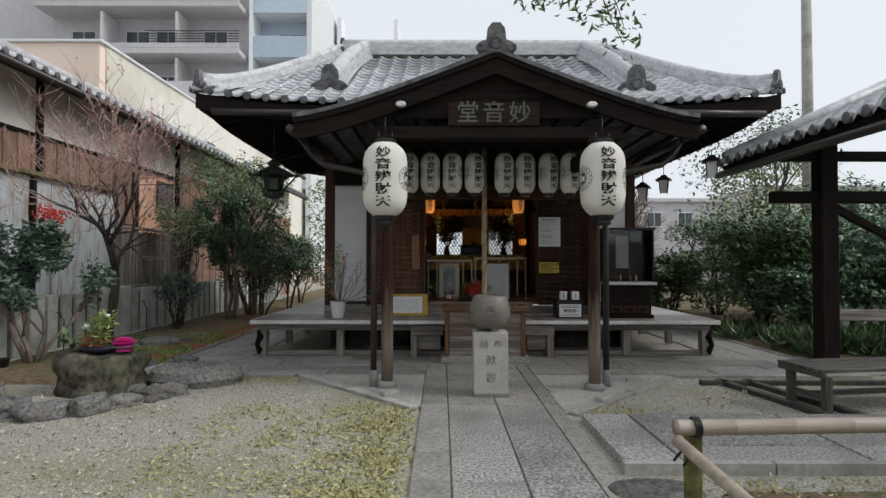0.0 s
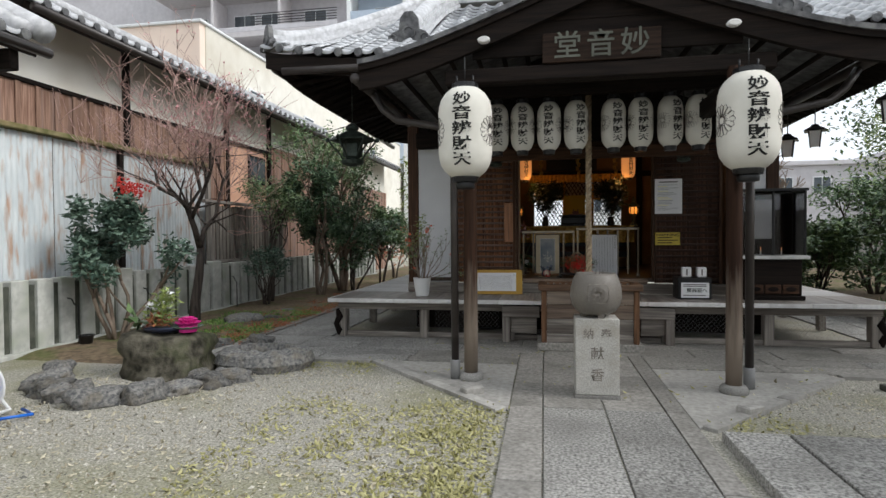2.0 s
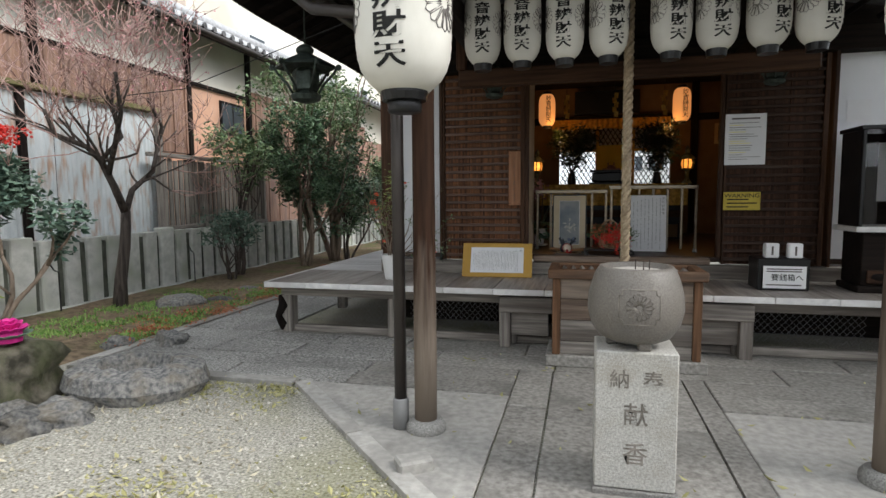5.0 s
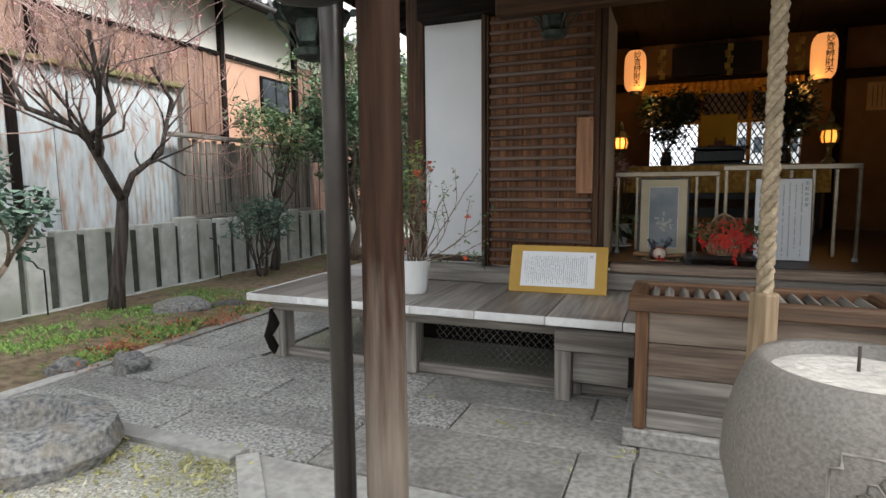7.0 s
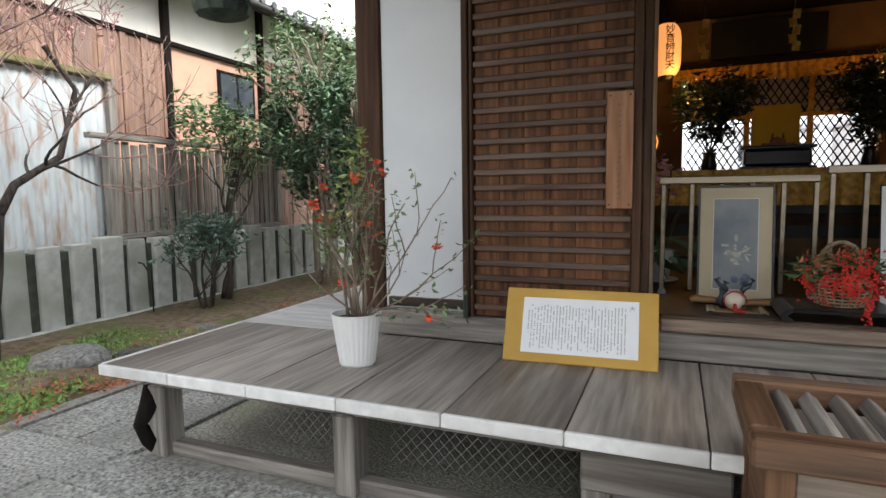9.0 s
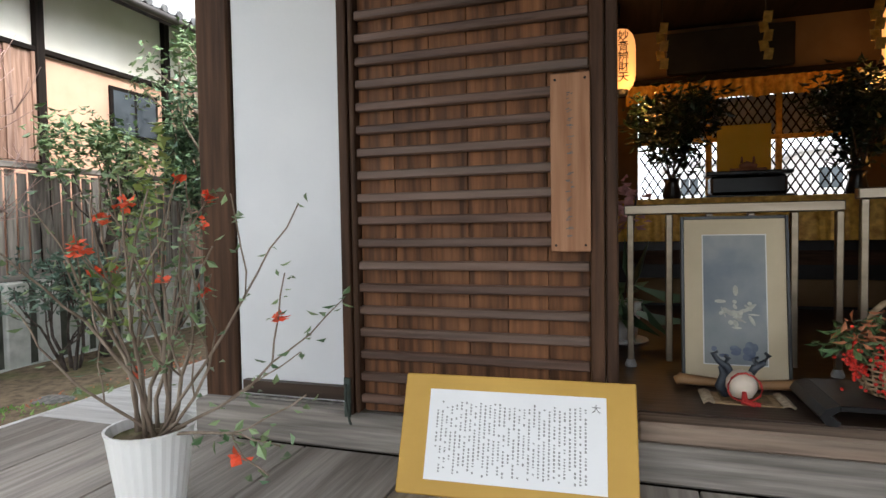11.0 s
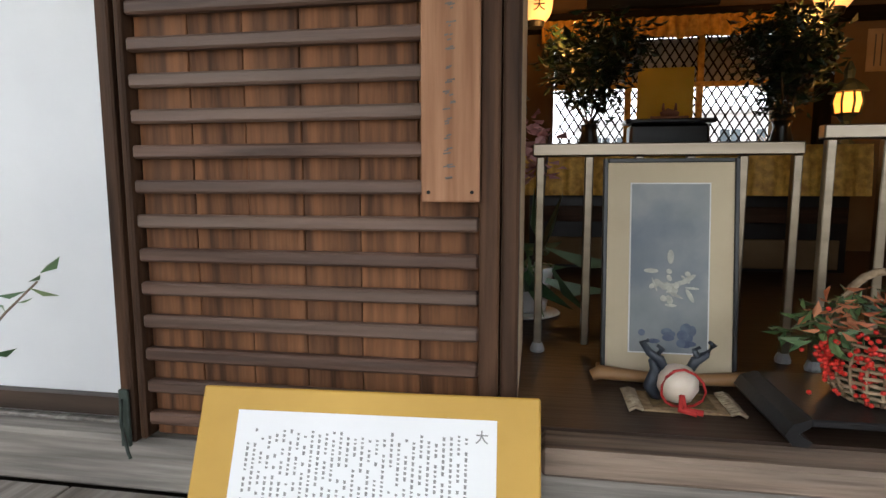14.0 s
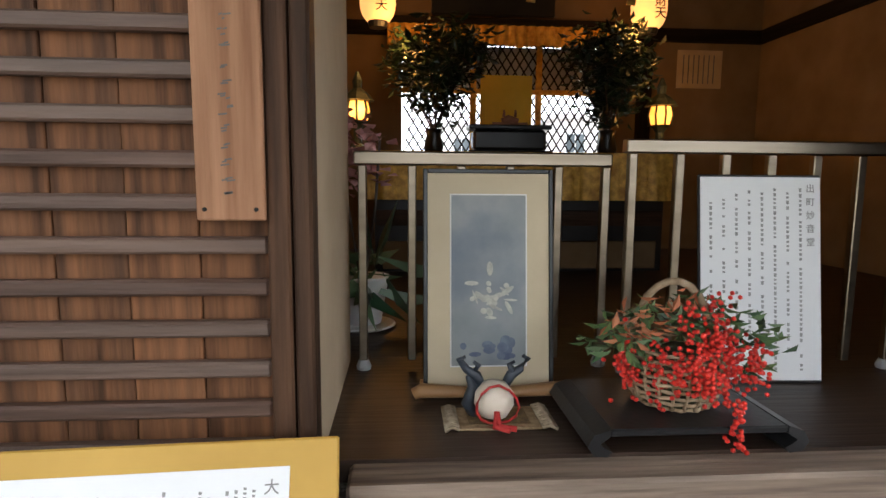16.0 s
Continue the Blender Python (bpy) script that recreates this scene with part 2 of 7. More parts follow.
CREAMW = surf("stained_cream_render", (0.7, 0.67, 0.6), (0.78, 0.755, 0.69), 2, 0.9, 0.1, stain=(0.5, 0.45, 0.36), stain_scale=0.35, stain_amount=0.6)
APART = surf("grey_facade", (0.47, 0.455, 0.48), (0.54, 0.525, 0.55), 3, 0.85, 0.1, stain=(0.4, 0.385, 0.4), stain_scale=0.3)
APARTL = surf("pale_band", (0.54, 0.51, 0.52), (0.6, 0.57, 0.58), 3, 0.85, 0.1)
BLUEB = surf("pale_blue_panel", (0.46, 0.54, 0.64), (0.52, 0.6, 0.7), 3, 0.7, 0.1)
WHITEB = surf("white_facade", (0.74, 0.76, 0.77), (0.8, 0.81, 0.82), 2, 0.8, 0.1)
DGLASS = surf("dark_window_glass", (0.04, 0.05, 0.06), (0.08, 0.095, 0.11), 1, 0.08, 0.0)
GLASS = glass_mat("clear_glass")
BAMBOO = surf("weathered_bamboo", (0.24, 0.195, 0.15), (0.4, 0.345, 0.285), 20, 0.5, 0.2, GX, stain=(0.16, 0.12, 0.09), stain_scale=5, stain_amount=0.6)
LAMP = glow("lantern_glow", (1.0, 0.37, 0.11), 0.46, (0.6, 0.4, 0.2))
LAMP_S = glow("small_lamp_glow", (1.0, 0.3, 0.035), 0.8)
WICKER = surf("wicker", (0.22, 0.15, 0.09), (0.4, 0.3, 0.2), 40, 0.85, 0.4)
L_DARK = leaf_mat("dark_glossy_leaves", (0.02, 0.065, 0.032), (0.17, 0.27, 0.14), 0.36)
L_MID = leaf_mat("green_leaves", (0.03, 0.075, 0.03), (0.13, 0.2, 0.07))
L_BLUE = leaf_mat("bluish_green_leaves", (0.035, 0.08, 0.058), (0.15, 0.22, 0.16), 0.6)
L_GRASS = leaf_mat("bright_weeds", (0.08, 0.19, 0.03), (0.26, 0.4, 0.1), 0.6)
L_LEAFY = leaf_mat("fresh_green_leaves", (0.05, 0.11, 0.045), (0.24, 0.33, 0.15))
L_LIME = leaf_mat("yellow_green_leaves", (0.12, 0.18, 0.04), (0.3, 0.36, 0.1))
L_SAKAKI = leaf_mat("black_green_leaves", (0.008, 0.02, 0.01), (0.03, 0.06, 0.028), 0.35)
L_DRY = leaf_mat("fallen_leaves", (0.2, 0.19, 0.06), (0.5, 0.47, 0.24), 0.8)
L_STRAW = leaf_mat("straw_leaves", (0.2, 0.17, 0.11), (0.58, 0.53, 0.4), 0.85)
L_RUST = leaf_mat("rusty_leaves", (0.3, 0.08, 0.03), (0.5, 0.2, 0.1), 0.7)


# ---- mesh builders ----
def mesh_of(name, verts, faces, material, smooth=False):
    me = bpy.data.meshes.new(name)
    me.from_pydata([tuple(v) for v in verts], [], [tuple(f) for f in faces])
    me.materials.append(material)
    if smooth:
        me.shade_smooth()
    me.update()
    return me


def part(name, bm, material, parent=None, label="", smooth=False):
    """Links a bmesh (or a mesh) as one object, under a thing or a part."""
    if isinstance(bm, bmesh.types.BMesh):
        me = bpy.data.meshes.new(name)
        bmesh.ops.recalc_face_normals(bm, faces=bm.faces)
        bm.to_mesh(me)
        bm.free()
        me.materials.append(material)
        if smooth:
            me.shade_smooth()
    else:
        me = bm
    ob = new(name, me)
    if parent:
        ob.parent = parent
    return tagged(ob, label)


def thing(name, label, category, at=(0, 0, 0), turn=0, group="", kind=""):
    ob = new(name)
    ob.empty_display_size = 0.1
    ob.matrix_basis = pose(*at, 0, 0, turn)
    return tagged(ob, label, category, group, kind)


def box(x0, x1, y0, y1, z0, z1, bevel=0.004, bm=None):
    b = bmesh.new()
    bmesh.ops.create_cube(b, size=1, matrix=Matrix.Translation(((x0 + x1) / 2, (y0 + y1) / 2, (z0 + z1) / 2)) @ Matrix.Diagonal((x1 - x0, y1 - y0, z1 - z0, 1)))
    if bevel:
        bmesh.ops.bevel(b, geom=b.edges[:], offset=min(bevel, 0.3 * min(x1 - x0, y1 - y0, z1 - z0)), segments=1, affect="EDGES")
    return join(bm, b) if bm else b


def join(bm, other):
    me = bpy.data.meshes.new("tmp")
    other.to_mesh(me)
    other.free()
    bm.from_mesh(me)
    bpy.data.meshes.remove(me)
    return bm


def moved(bm, m):
    bmesh.ops.transform(bm, matrix=m, verts=bm.verts)
    return bm


def lathe(profile, n=24, wobble=0.0):
    """A turned solid from (radius, height) pairs."""
    b = bmesh.new()
    rings = []
    for r, z in profile:
        rings.append([b.verts.new((r * math.cos(2 * math.pi * i / n) * (1 + wobble * noise.noise((i, z * 3, 0))), r * math.sin(2 * math.pi * i / n), z)) for i in range(n)])
    for p, q in zip(rings, rings[1:]):
        for i in range(n):
            b.faces.new((p[i], p[(i + 1) % n], q[(i + 1) % n], q[i]))
    b.faces.new(rings[0][::-1])
    b.faces.new(rings[-1])
    return b


def tube_data(path, radii, n=6):
    """Vertices and faces of a tube along points."""
    verts, faces = [], []
    path = [Vector(p) for p in path]
    for i, p in enumerate(path):
        d = (path[min(i + 1, len(path) - 1)] - path[max(i - 1, 0)]).normalized()
        u = d.cross((0.31, 0.2, 0.93) if abs(d.z) < 0.9 else (1, 0.1, 0)).normalized()
        v = d.cross(u)
        verts += [p + (u * math.cos(2 * math.pi * k / n) + v * math.sin(2 * math.pi * k / n)) * radii[i] for k in range(n)]
    for i in range(len(path) - 1):
        for k in range(n):
            a, b2 = i * n + k, i * n + (k + 1) % n
            faces.append((a, b2, b2 + n, a + n))
    faces += [tuple(range(n))[::-1], tuple(range((len(path) - 1) * n, len(path) * n))]
    return verts, faces


def tubes(name, runs, material, parent, n=6, label=""):
    """Several tubes joined to one part."""
    vs, fs = [], []
    for path, radii in runs:
        v, f = tube_data(path, radii if isinstance(radii, (list, tuple)) else [radii] * len(path), n)
        fs += [tuple(i + len(vs) for i in g) for g in f]
        vs += v
    return part(name, mesh_of(name, vs, fs, material, True), None, parent, label)


def leaves(name, centres, spread, count, size, material, parent, label="", droop=0.2, narrow=0.45, seed=1):
    """Many small folded leaves scattered round centres."""
    rng = random.Random(seed)
    vs, fs = [], []
    for _ in range(count):
        c = Vector(rng.choice(centres))
        while True:
            o = Vector((rng.uniform(-1, 1), rng.uniform(-1, 1), rng.uniform(-1, 1)))
            if o.length < 1:
                break
        c = c + Vector((o.x * spread[0], o.y * spread[1], o.z * spread[2]))
        s = size * rng.uniform(0.6, 1.3)
        d = Vector((rng.gauss(0, 1), rng.gauss(0, 1), rng.gauss(-droop, 0.5))).normalized()
        w = d.cross((rng.gauss(0, 0.4), rng.gauss(0, 0.4), 1)).normalized() * s * narrow
        up = d.cross(w).normalized() * s * 0.14
        k = len(vs)
        vs += [c, c + d * s * 0.5 + w * 0.5 + up, c + d * s, c + d * s * 0.5 - w * 0.5 + up]
        fs += [(k, k + 1, k + 2), (k, k + 2, k + 3)]
    return part(name, mesh_of(name, vs, fs, material), None, parent, label)


def berries(name, centres, r, material, parent, label=""):
    ico = bmesh.new()
    bmesh.ops.create_icosphere(ico, subdivisions=1, radius=r)
    base = [v.co.copy() for v in ico.verts]
    tri = [[v.index for v in f.verts] for f in ico.faces]
    ico.free()
    vs, fs = [], []
    for c in centres:
        fs += [tuple(i + len(vs) for i in f) for f in tri]
        vs += [Vector(c) + v for v in base]
    return tagged(part(name, mesh_of(name, vs, fs, material, True), None, parent, label), kind="stuff")


def branching(start, direction, length, radius, depth, rng, spread=0.6, lift=0.1, shrink=0.68, kids=(2, 3), steps=4):
    """Runs of a forked plant, and the tips."""
    runs, tips = [], []

    def grow(p, d, ln, r, k):
        path, rad = [p], [r]
        for s in range(steps):
            d = (d + Vector((rng.gauss(0, 0.16), rng.gauss(0, 0.16), rng.gauss(lift * 0.4, 0.12)))).normalized()
            p = p + d * ln / steps
            path.append(p)
            rad.append(r * (1 - 0.38 * (s + 1) / steps))
        runs.append((path, rad))
        if k == 0:
            tips.append(p)
            return
        for _ in range(rng.randint(*kids)):
            at = rng.choice(path[2:])
            nd = (d + Vector((rng.gauss(0, spread), rng.gauss(0, spread), rng.gauss(lift, spread * 0.7)))).normalized()
            grow(at, nd, ln * shrink * rng.uniform(0.8, 1.2), rad[-1] * 0.8, k - 1)
        grow(p, (d + Vector((rng.gauss(0, 0.25), rng.gauss(0, 0.25), lift))).normalized(), ln * shrink, rad[-1] * 0.9, k - 1)

    grow(Vector(start), Vector(direction).normalized(), length, radius, depth)
    return runs, tips


def writing(name, text, size, material, parent, m, wide=1.0, label="", depth=0.0015, bold=0.008):
    """Raised or painted characters as a mesh; m places the centred text, which faces +z."""
    cu = bpy.data.curves.new(name, "FONT")
    cu.body, cu.size, cu.align_x, cu.align_y, cu.extrude, cu.resolution_u, cu.offset = text, size, "CENTER", "CENTER", depth, 3, size * bold
    tmp = bpy.data.objects.new("tmp", cu)
    scene.collection.objects.link(tmp)
    bpy.context.view_layer.update()
    me = bpy.data.meshes.new_from_object(tmp.evaluated_get(bpy.context.evaluated_depsgraph_get()))
    bpy.data.objects.remove(tmp)
    me.transform(m @ Matrix.Diagonal((wide, 1, 1, 1)))
    me.materials.clear()
    me.materials.append(material)
    return part(name, me, None, parent, label)


def prism(poly, z0, z1, bevel=0.006):
    """An upright prism over a convex outline, with its top edge eased."""
    cx, cy = sum(p[0] for p in poly) / len(poly), sum(p[1] for p in poly) / len(poly)
    n, vs = len(poly), []
    for z, k in ((z0, 0), (z1 - bevel, 0), (z1, bevel)):
        for x, y in poly:
            d = max(math.hypot(x - cx, y - cy), 1e-4)
            vs.append((x - (x - cx) / d * k * 1.4, y - (y - cy) / d * k * 1.4, z))
    fs = [tuple(range(2 * n, 3 * n)), tuple(range(n))[::-1]]
    for r in (0, n):
        fs += [(r + i, r + (i + 1) % n, r + n + (i + 1) % n, r + n + i) for i in range(n)]
    return vs, fs


def clip(poly, a, b):
    """The part of a polygon to the left of the line from a to b."""
    def side(p):
        return (b[0] - a[0]) * (p[1] - a[1]) - (b[1] - a[1]) * (p[0] - a[0])
    out = []
    for p, q in zip(poly, poly[1:] + poly[:1]):
        s, t = side(p), side(q)
        if s >= 0:
            out.append(p)
        if (s >= 0) != (t >= 0):
            k = s / (s - t)
            out.append((p[0] + (q[0] - p[0]) * k, p[1] + (q[1] - p[1]) * k))
    return out


def stone_mesh(name, sx, sy, sz, material, seed, rough=0.25, flat=0.0):
    """An uneven natural stone resting on z = 0."""
    b = bmesh.new()
    bmesh.ops.create_icosphere(b, subdivisions=3, radius=1)
    for v in b.verts:
        c = v.co.copy()
        k = 1 + rough * noise.noise(c * 1.3 + Vector((seed * 7.1, 0, 0))) + rough * 0.45 * noise.noise(c * 3.1 + Vector((0, seed * 3.3, 0))) + rough * 0.25 * noise.noise(c * 7.0 + Vector((0, 0, seed * 5.3)))
        m = max(abs(c.x), abs(c.y), abs(c.z))
        low = min(1 / max(math.hypot(c.x, c.y), 0.05), 1.55) if c.z < 0 else 1.0
        c = c * k * (1 - flat + flat / m)
        c.x, c.y = c.x * low, c.y * low
        v.co = (c.x * sx, c.y * sy, max(c.z + 0.75, 0))
    top = max(v.co.z for v in b.verts)
    for v in b.verts:
        v.co.z *= sz / top
    me = bpy.data.meshes.new(name)
    b.to_mesh(me)
    b.free()
    me.materials.append(material)
    me.shade_smooth()
    return me


# ---- ground ----
GROUND = surf("sandy_ground", (0.16, 0.152, 0.125), (0.5, 0.48, 0.42), 60, 0.95, 1.0, stain=(0.17, 0.17, 0.06), stain_scale=0.7, stain_amount=0.6, fine=70)
SOIL = surf("garden_soil", (0.1, 0.075, 0.05), (0.22, 0.165, 0.11), 14, 0.95, 0.9, stain=(0.1, 0.13, 0.04), stain_scale=1.6, stain_amount=0.8, fine=50)
ground = part("ground", box(-300, 300, -300, 300, -0.6, -0.02, 0), GROUND)
tagged(ground, "pale sandy gravel yard with mossy patches", "ground", kind="structure")


def mound(name, x0, x1, y0, y1, h, material, label):
    nx, ny = max(int((x1 - x0) * 4), 4), max(int((y1 - y0) * 4), 4)
    vs, fs = [], []
    for j in range(ny + 1):
        for i in range(nx + 1):
            x, y = x0 + (x1 - x0) * i / nx, y0 + (y1 - y0) * j / ny
            e = min(i, nx - i, 2) / 2 * min(j, ny - j, 2) / 2
            vs.append((x, y, -0.05 + e * (0.055 + h * (0.6 + 0.6 * noise.noise((x * 1.3, y * 1.3, 0))))))
    for j in range(ny):
        for i in range(nx):
            a = j * (nx + 1) + i
            fs.append((a, a + 1, a + nx + 2, a + nx + 1))
    return tagged(part(name, mesh_of(name, vs, fs, material, True), None), label, "ground", kind="structure")


mound("ground_bed_left", -6.3, -3.75, 6.3, 30, 0.05, SOIL, "brown soil bed with moss beside the fence")
mound("ground_bed_right", 5.0, 14, 7.2, 30, 0.06, SOIL, "dark soil bed under shrubs")

mound("ground_bed_shelter", 1.25, 9, -1.0, 3.75, 0.01, SOIL, "dark bare earth beside the path and shelter")

# ---- temple hall: veranda, timber frame, shutters, plaster ----
X0, X1, YW, YB, VZ, FZ = -1.81, 3.05, 9.17, 13.0, 0.53, 0.74
MID = (X0 + X1) / 2
hall = thing("temple_hall", "small dark timber temple hall with white plaster panels and tiled roof", "temple")
VL, VR, VF = -2.75, 4.0, 8.17
for side, xa, xb in (("veranda", VL, VR),):
    n = 15
    w = (xb - xa) / n
    for i in range(n):
        part("veranda_board", box(xa + i * w + 0.003, xa + (i + 1) * w - 0.003, VF + 0.012, YW - 0.003, VZ - 0.04, VZ, 0.003), VERAN, hall)
        part("veranda_edge", box(xa + i * w + 0.002, xa + (i + 1) * w - 0.002, VF - 0.012, VF + 0.01, VZ - 0.048, VZ + 0.004, 0.004), WHITE_EDGE, hall, "white painted board end")
for xa, xb in ((VL, X0 - 0.09), (X1 + 0.09, VR)):
    for j in range(16):
        ya = YW + 0.002 + j * 0.26
        part("veranda_board", box(xa + 0.012, xb, ya, ya + 0.255, VZ - 0.04, VZ, 0.003), SKY_SHEEN, hall)
    xe = xa if xa < 0 else xb
    part("veranda_edge", box(xe - 0.012, xe + 0.01, VF + 0.012, YB + 0.3, VZ - 0.048, VZ + 0.004, 0.004), WHITE_EDGE, hall, "white painted board end")
part("veranda_beam", box(VL + 0.06, VR - 0.06, 8.38, 8.47, VZ - 0.16, VZ - 0.044), GREYW[0], hall)
for xe in (VL + 0.12, VR - 0.21):
    part("veranda_beam", box(xe, xe + 0.09, 8.475, YB, VZ - 0.16, VZ - 0.044), GREYW[1], hall)
for x in (-2.62, -1.5, -0.36, 1.55, 2.72, 3.87):
    part("veranda_post", box(x - 0.055, x + 0.055, 8.36, 8.49, 0.0, VZ - 0.155, 0.008), GREYW[2], hall)
for xe in (VL + 0.165, VR - 0.165):
    for y in (9.6, 10.9, 12.2):
        part("veranda_post", box(xe - 0.05, xe + 0.05, y, y + 0.1, 0.0, VZ - 0.155, 0.008), GREYW[2], hall)
part("ground_sill", box(VL + 0.1, VR - 0.1, 8.4, 8.48, 0.0, 0.07, 0.008), GREYW[0], hall)
for s, x in ((-1, -2.68), (1, 3.93)):  # curled bracket at each corner
    tubes("bracket", [([(x + s * 0.01, 8.4, 0.36), (x - s * 0.02, 8.36, 0.27), (x + s * 0.02, 8.33, 0.17), (x - s * 0.01, 8.36, 0.08), (x, 8.38, 0.02)], [0.04, 0.05, 0.035, 0.045, 0.02])], DARK[2], hall, 8)
for xa, xb in ((-0.45, 0.02), (1.18, 1.62)):  # low step beams beside the offering box
    part("step_beam", box(xa, xb, 8.2, 8.36, 0.32, 0.46, 0.008), GREYW[0], hall)
    part("step_board", box(xa + 0.06, xb - 0.04, 8.3, 8.34, 0.1, 0.31, 0.004), GREYW[0], hall)
    part("step_post", box((xa if xa < 0 else xb - 0.1), (xa + 0.1 if xa < 0 else xb), 8.22, 8.34, 0.0, 0.32, 0.006), GREYW[2], hall)
# chicken wire under the veranda: thin crossed strands
for xa, xb in ((-2.5, -1.6), (-1.4, -0.5), (1.7, 2.6), (2.85, 3.75)):
    runs, n = [], int((xb - xa) / 0.055)
    for i in range(-5, n):
        for s in (1, -1):
            pts = [(xa + (i + (k if s > 0 else 5 - k)) * 0.055, 8.62, 0.07 + k * 0.06) for k in range(6)]
            pts = [p for p in pts if xa <= p[0] <= xb]
            if len(pts) > 1:
                runs.append((pts, 0.0016))
    tubes("wire_mesh", runs, GREYP, hall, 3, "rusty chicken wire under the veranda")
part("foundation_board", box(X0, X1, 9.3, 9.36, -0.01, VZ - 0.05), DARK[0], hall)

# corner and door posts, beams
for x, xa, xb in ((X0, 0.1, 0.055), (X1, 0.055, 0.1)):
    part("corner_post", box(x - xa, x + xb, YW + 0.08, YW + 0.25, VZ, 3.6, 0.008), BROWN[2], hall)
for x in (-0.298, 1.535):
    part("door_post", box(x - 0.018, x + 0.018, YW - 0.02, YW + 0.055, FZ, 2.62, 0.006), BROWN[2], hall)
part("ground_beam", box(X0 - 0.09, X1 + 0.09, YW + 0.0, YW + 0.0795, VZ - 0.0, VZ + 0.14, 0.01), GREYW[0], hall)
for xa, xb in ((X0 + 0.057, -1.2), (2.44, X1 - 0.057)):
    part("panel_sill", box(xa, xb, YW + 0.081, YW + 0.2, VZ, VZ + 0.1425, 0.003), GREYW[1], hall)
part("sill_beam", box(-0.225, 1.465, YW - 0.035, YW + 0.069, VZ + 0.143, FZ - 0.004, 0.008), SILLW[0], hall, "worn brown sill beam")
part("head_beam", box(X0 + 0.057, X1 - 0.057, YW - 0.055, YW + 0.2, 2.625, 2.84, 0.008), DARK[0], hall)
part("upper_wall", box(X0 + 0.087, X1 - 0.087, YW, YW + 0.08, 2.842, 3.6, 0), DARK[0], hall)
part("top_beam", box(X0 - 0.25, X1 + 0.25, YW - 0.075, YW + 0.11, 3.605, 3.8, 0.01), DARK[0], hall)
for xa, xb in ((-1.755, -1.215), (2.455, 2.995)):
    part("plaster_panel", box(xa + 0.004, xb - 0.004, YW + 0.1, YW + 0.18, VZ + 0.143, 2.62, 0.003), PLASTER, hall, "plain white plaster panel")
    part("panel_trim", box((xb if xa < 0 else xa) - 0.004, (xb if xa < 0 else xa) + 0.03, YW - 0.03, YW + 0.18, VZ + 0.143, 2.62, 0.004), BROWN[2], hall)


def shutter(xa, xb, boards, slats):
    """A door of upright boards with horizontal slats and two stiles."""
    d = thing("shutter_door", "dark brown slatted timber door, slid beside the opening", "door", (xa, YW, VZ + 0.15), group="shutters")
    w, h = xb - xa, 2.62 - VZ - 0.16
    for i in range(6):
        part("board", box(0.02 + i * (w - 0.065) / 6 + 0.001, 0.02 + (i + 1) * (w - 0.065) / 6 - 0.001, 0.018 + 0.002 * (i % 2), 0.045, 0, h, 0.002), boards, d)
    z = 0.034
    while z < h - 0.03:
        part("slat", box(0.019, w - 0.044, -0.012, 0.0165, z, z + 0.031, 0.005), slats, d)
        z += 0.0794
    for a, b in ((0, 0.018), (w - 0.042, w)):
        part("stile", box(a, b, -0.022, 0.047, 0, h, 0.005), BROWN[2], d)
    return d


shutter(-1.18, -0.32, SHUT, SLAT)
# Right-hand door: same wood with its deeper shade put into the colour.
shutter(1.56, 2.42, wood("shaded_door_board", (0.02, 0.0095, 0.006), (0.075, 0.036, 0.021), GZ, 0.7, (0.025, 0.016, 0.011), 0.7), wood("shaded_door_slat", (0.02, 0.011, 0.008), (0.06, 0.035, 0.025), GX, 0.65, (0.075, 0.055, 0.045), 0.4))
latch = thing("door_latch", "green corroded copper latch on the door frame", "latch", (-1.2, YW - 0.04, 0.75))
part("plate", box(-0.012, 0.012, -0.006, 0.004, -0.08, 0.06, 0.002), BRONZE, latch)
tubes("hook", [([(0, -0.012, 0.04), (0.004, -0.02, -0.02), (0.012, -0.014, -0.09), (0.022, -0.02, -0.1)], 0.004)], BRONZE, latch)

# room inside
part("floor", box(X0 + 0.09, X1 - 0.09, YW + 0.07, YB - 0.02, FZ - 0.05, FZ, 0), surf("dark_floor_boards", (0.018, 0.01, 0.0065), (0.045, 0.026, 0.017), 30, 0.45, 0.2, GX, stain=(0.03, 0.02, 0.014), stain_scale=3), None)
tagged(bpy.data.objects["floor"], "dark polished wooden floor boards inside the hall", "floor", kind="structure")


def wall(name, label, pieces, material):
    b = bmesh.new()
    for p in pieces:
        box(*p, 0, b)
    return tagged(part(name, b, material), label, "wall", kind="structure")


wall("wall_left", "cream plaster side wall of the hall", [(X0 - 0.04, X0 + 0.05, YW + 0.252, YB, VZ - 0.1, 3.6)], DIM_CREAM)
wall("wall_right", "cream plaster side wall of the hall", [(X1 - 0.05, X1 + 0.04, YW + 0.252, YB, VZ - 0.1, 3.6)], DIM_CREAM)
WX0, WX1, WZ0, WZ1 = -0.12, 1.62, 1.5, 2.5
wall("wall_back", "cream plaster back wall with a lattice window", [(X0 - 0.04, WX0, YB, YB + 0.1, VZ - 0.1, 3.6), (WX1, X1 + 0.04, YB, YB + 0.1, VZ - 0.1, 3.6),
      (WX0, WX1, YB, YB + 0.1, VZ - 0.1, WZ0), (WX0, WX1, YB, YB + 0.1, WZ1, 3.6)], DIM_CREAM)
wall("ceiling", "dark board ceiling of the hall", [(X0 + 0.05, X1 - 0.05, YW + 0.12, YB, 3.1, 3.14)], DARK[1])
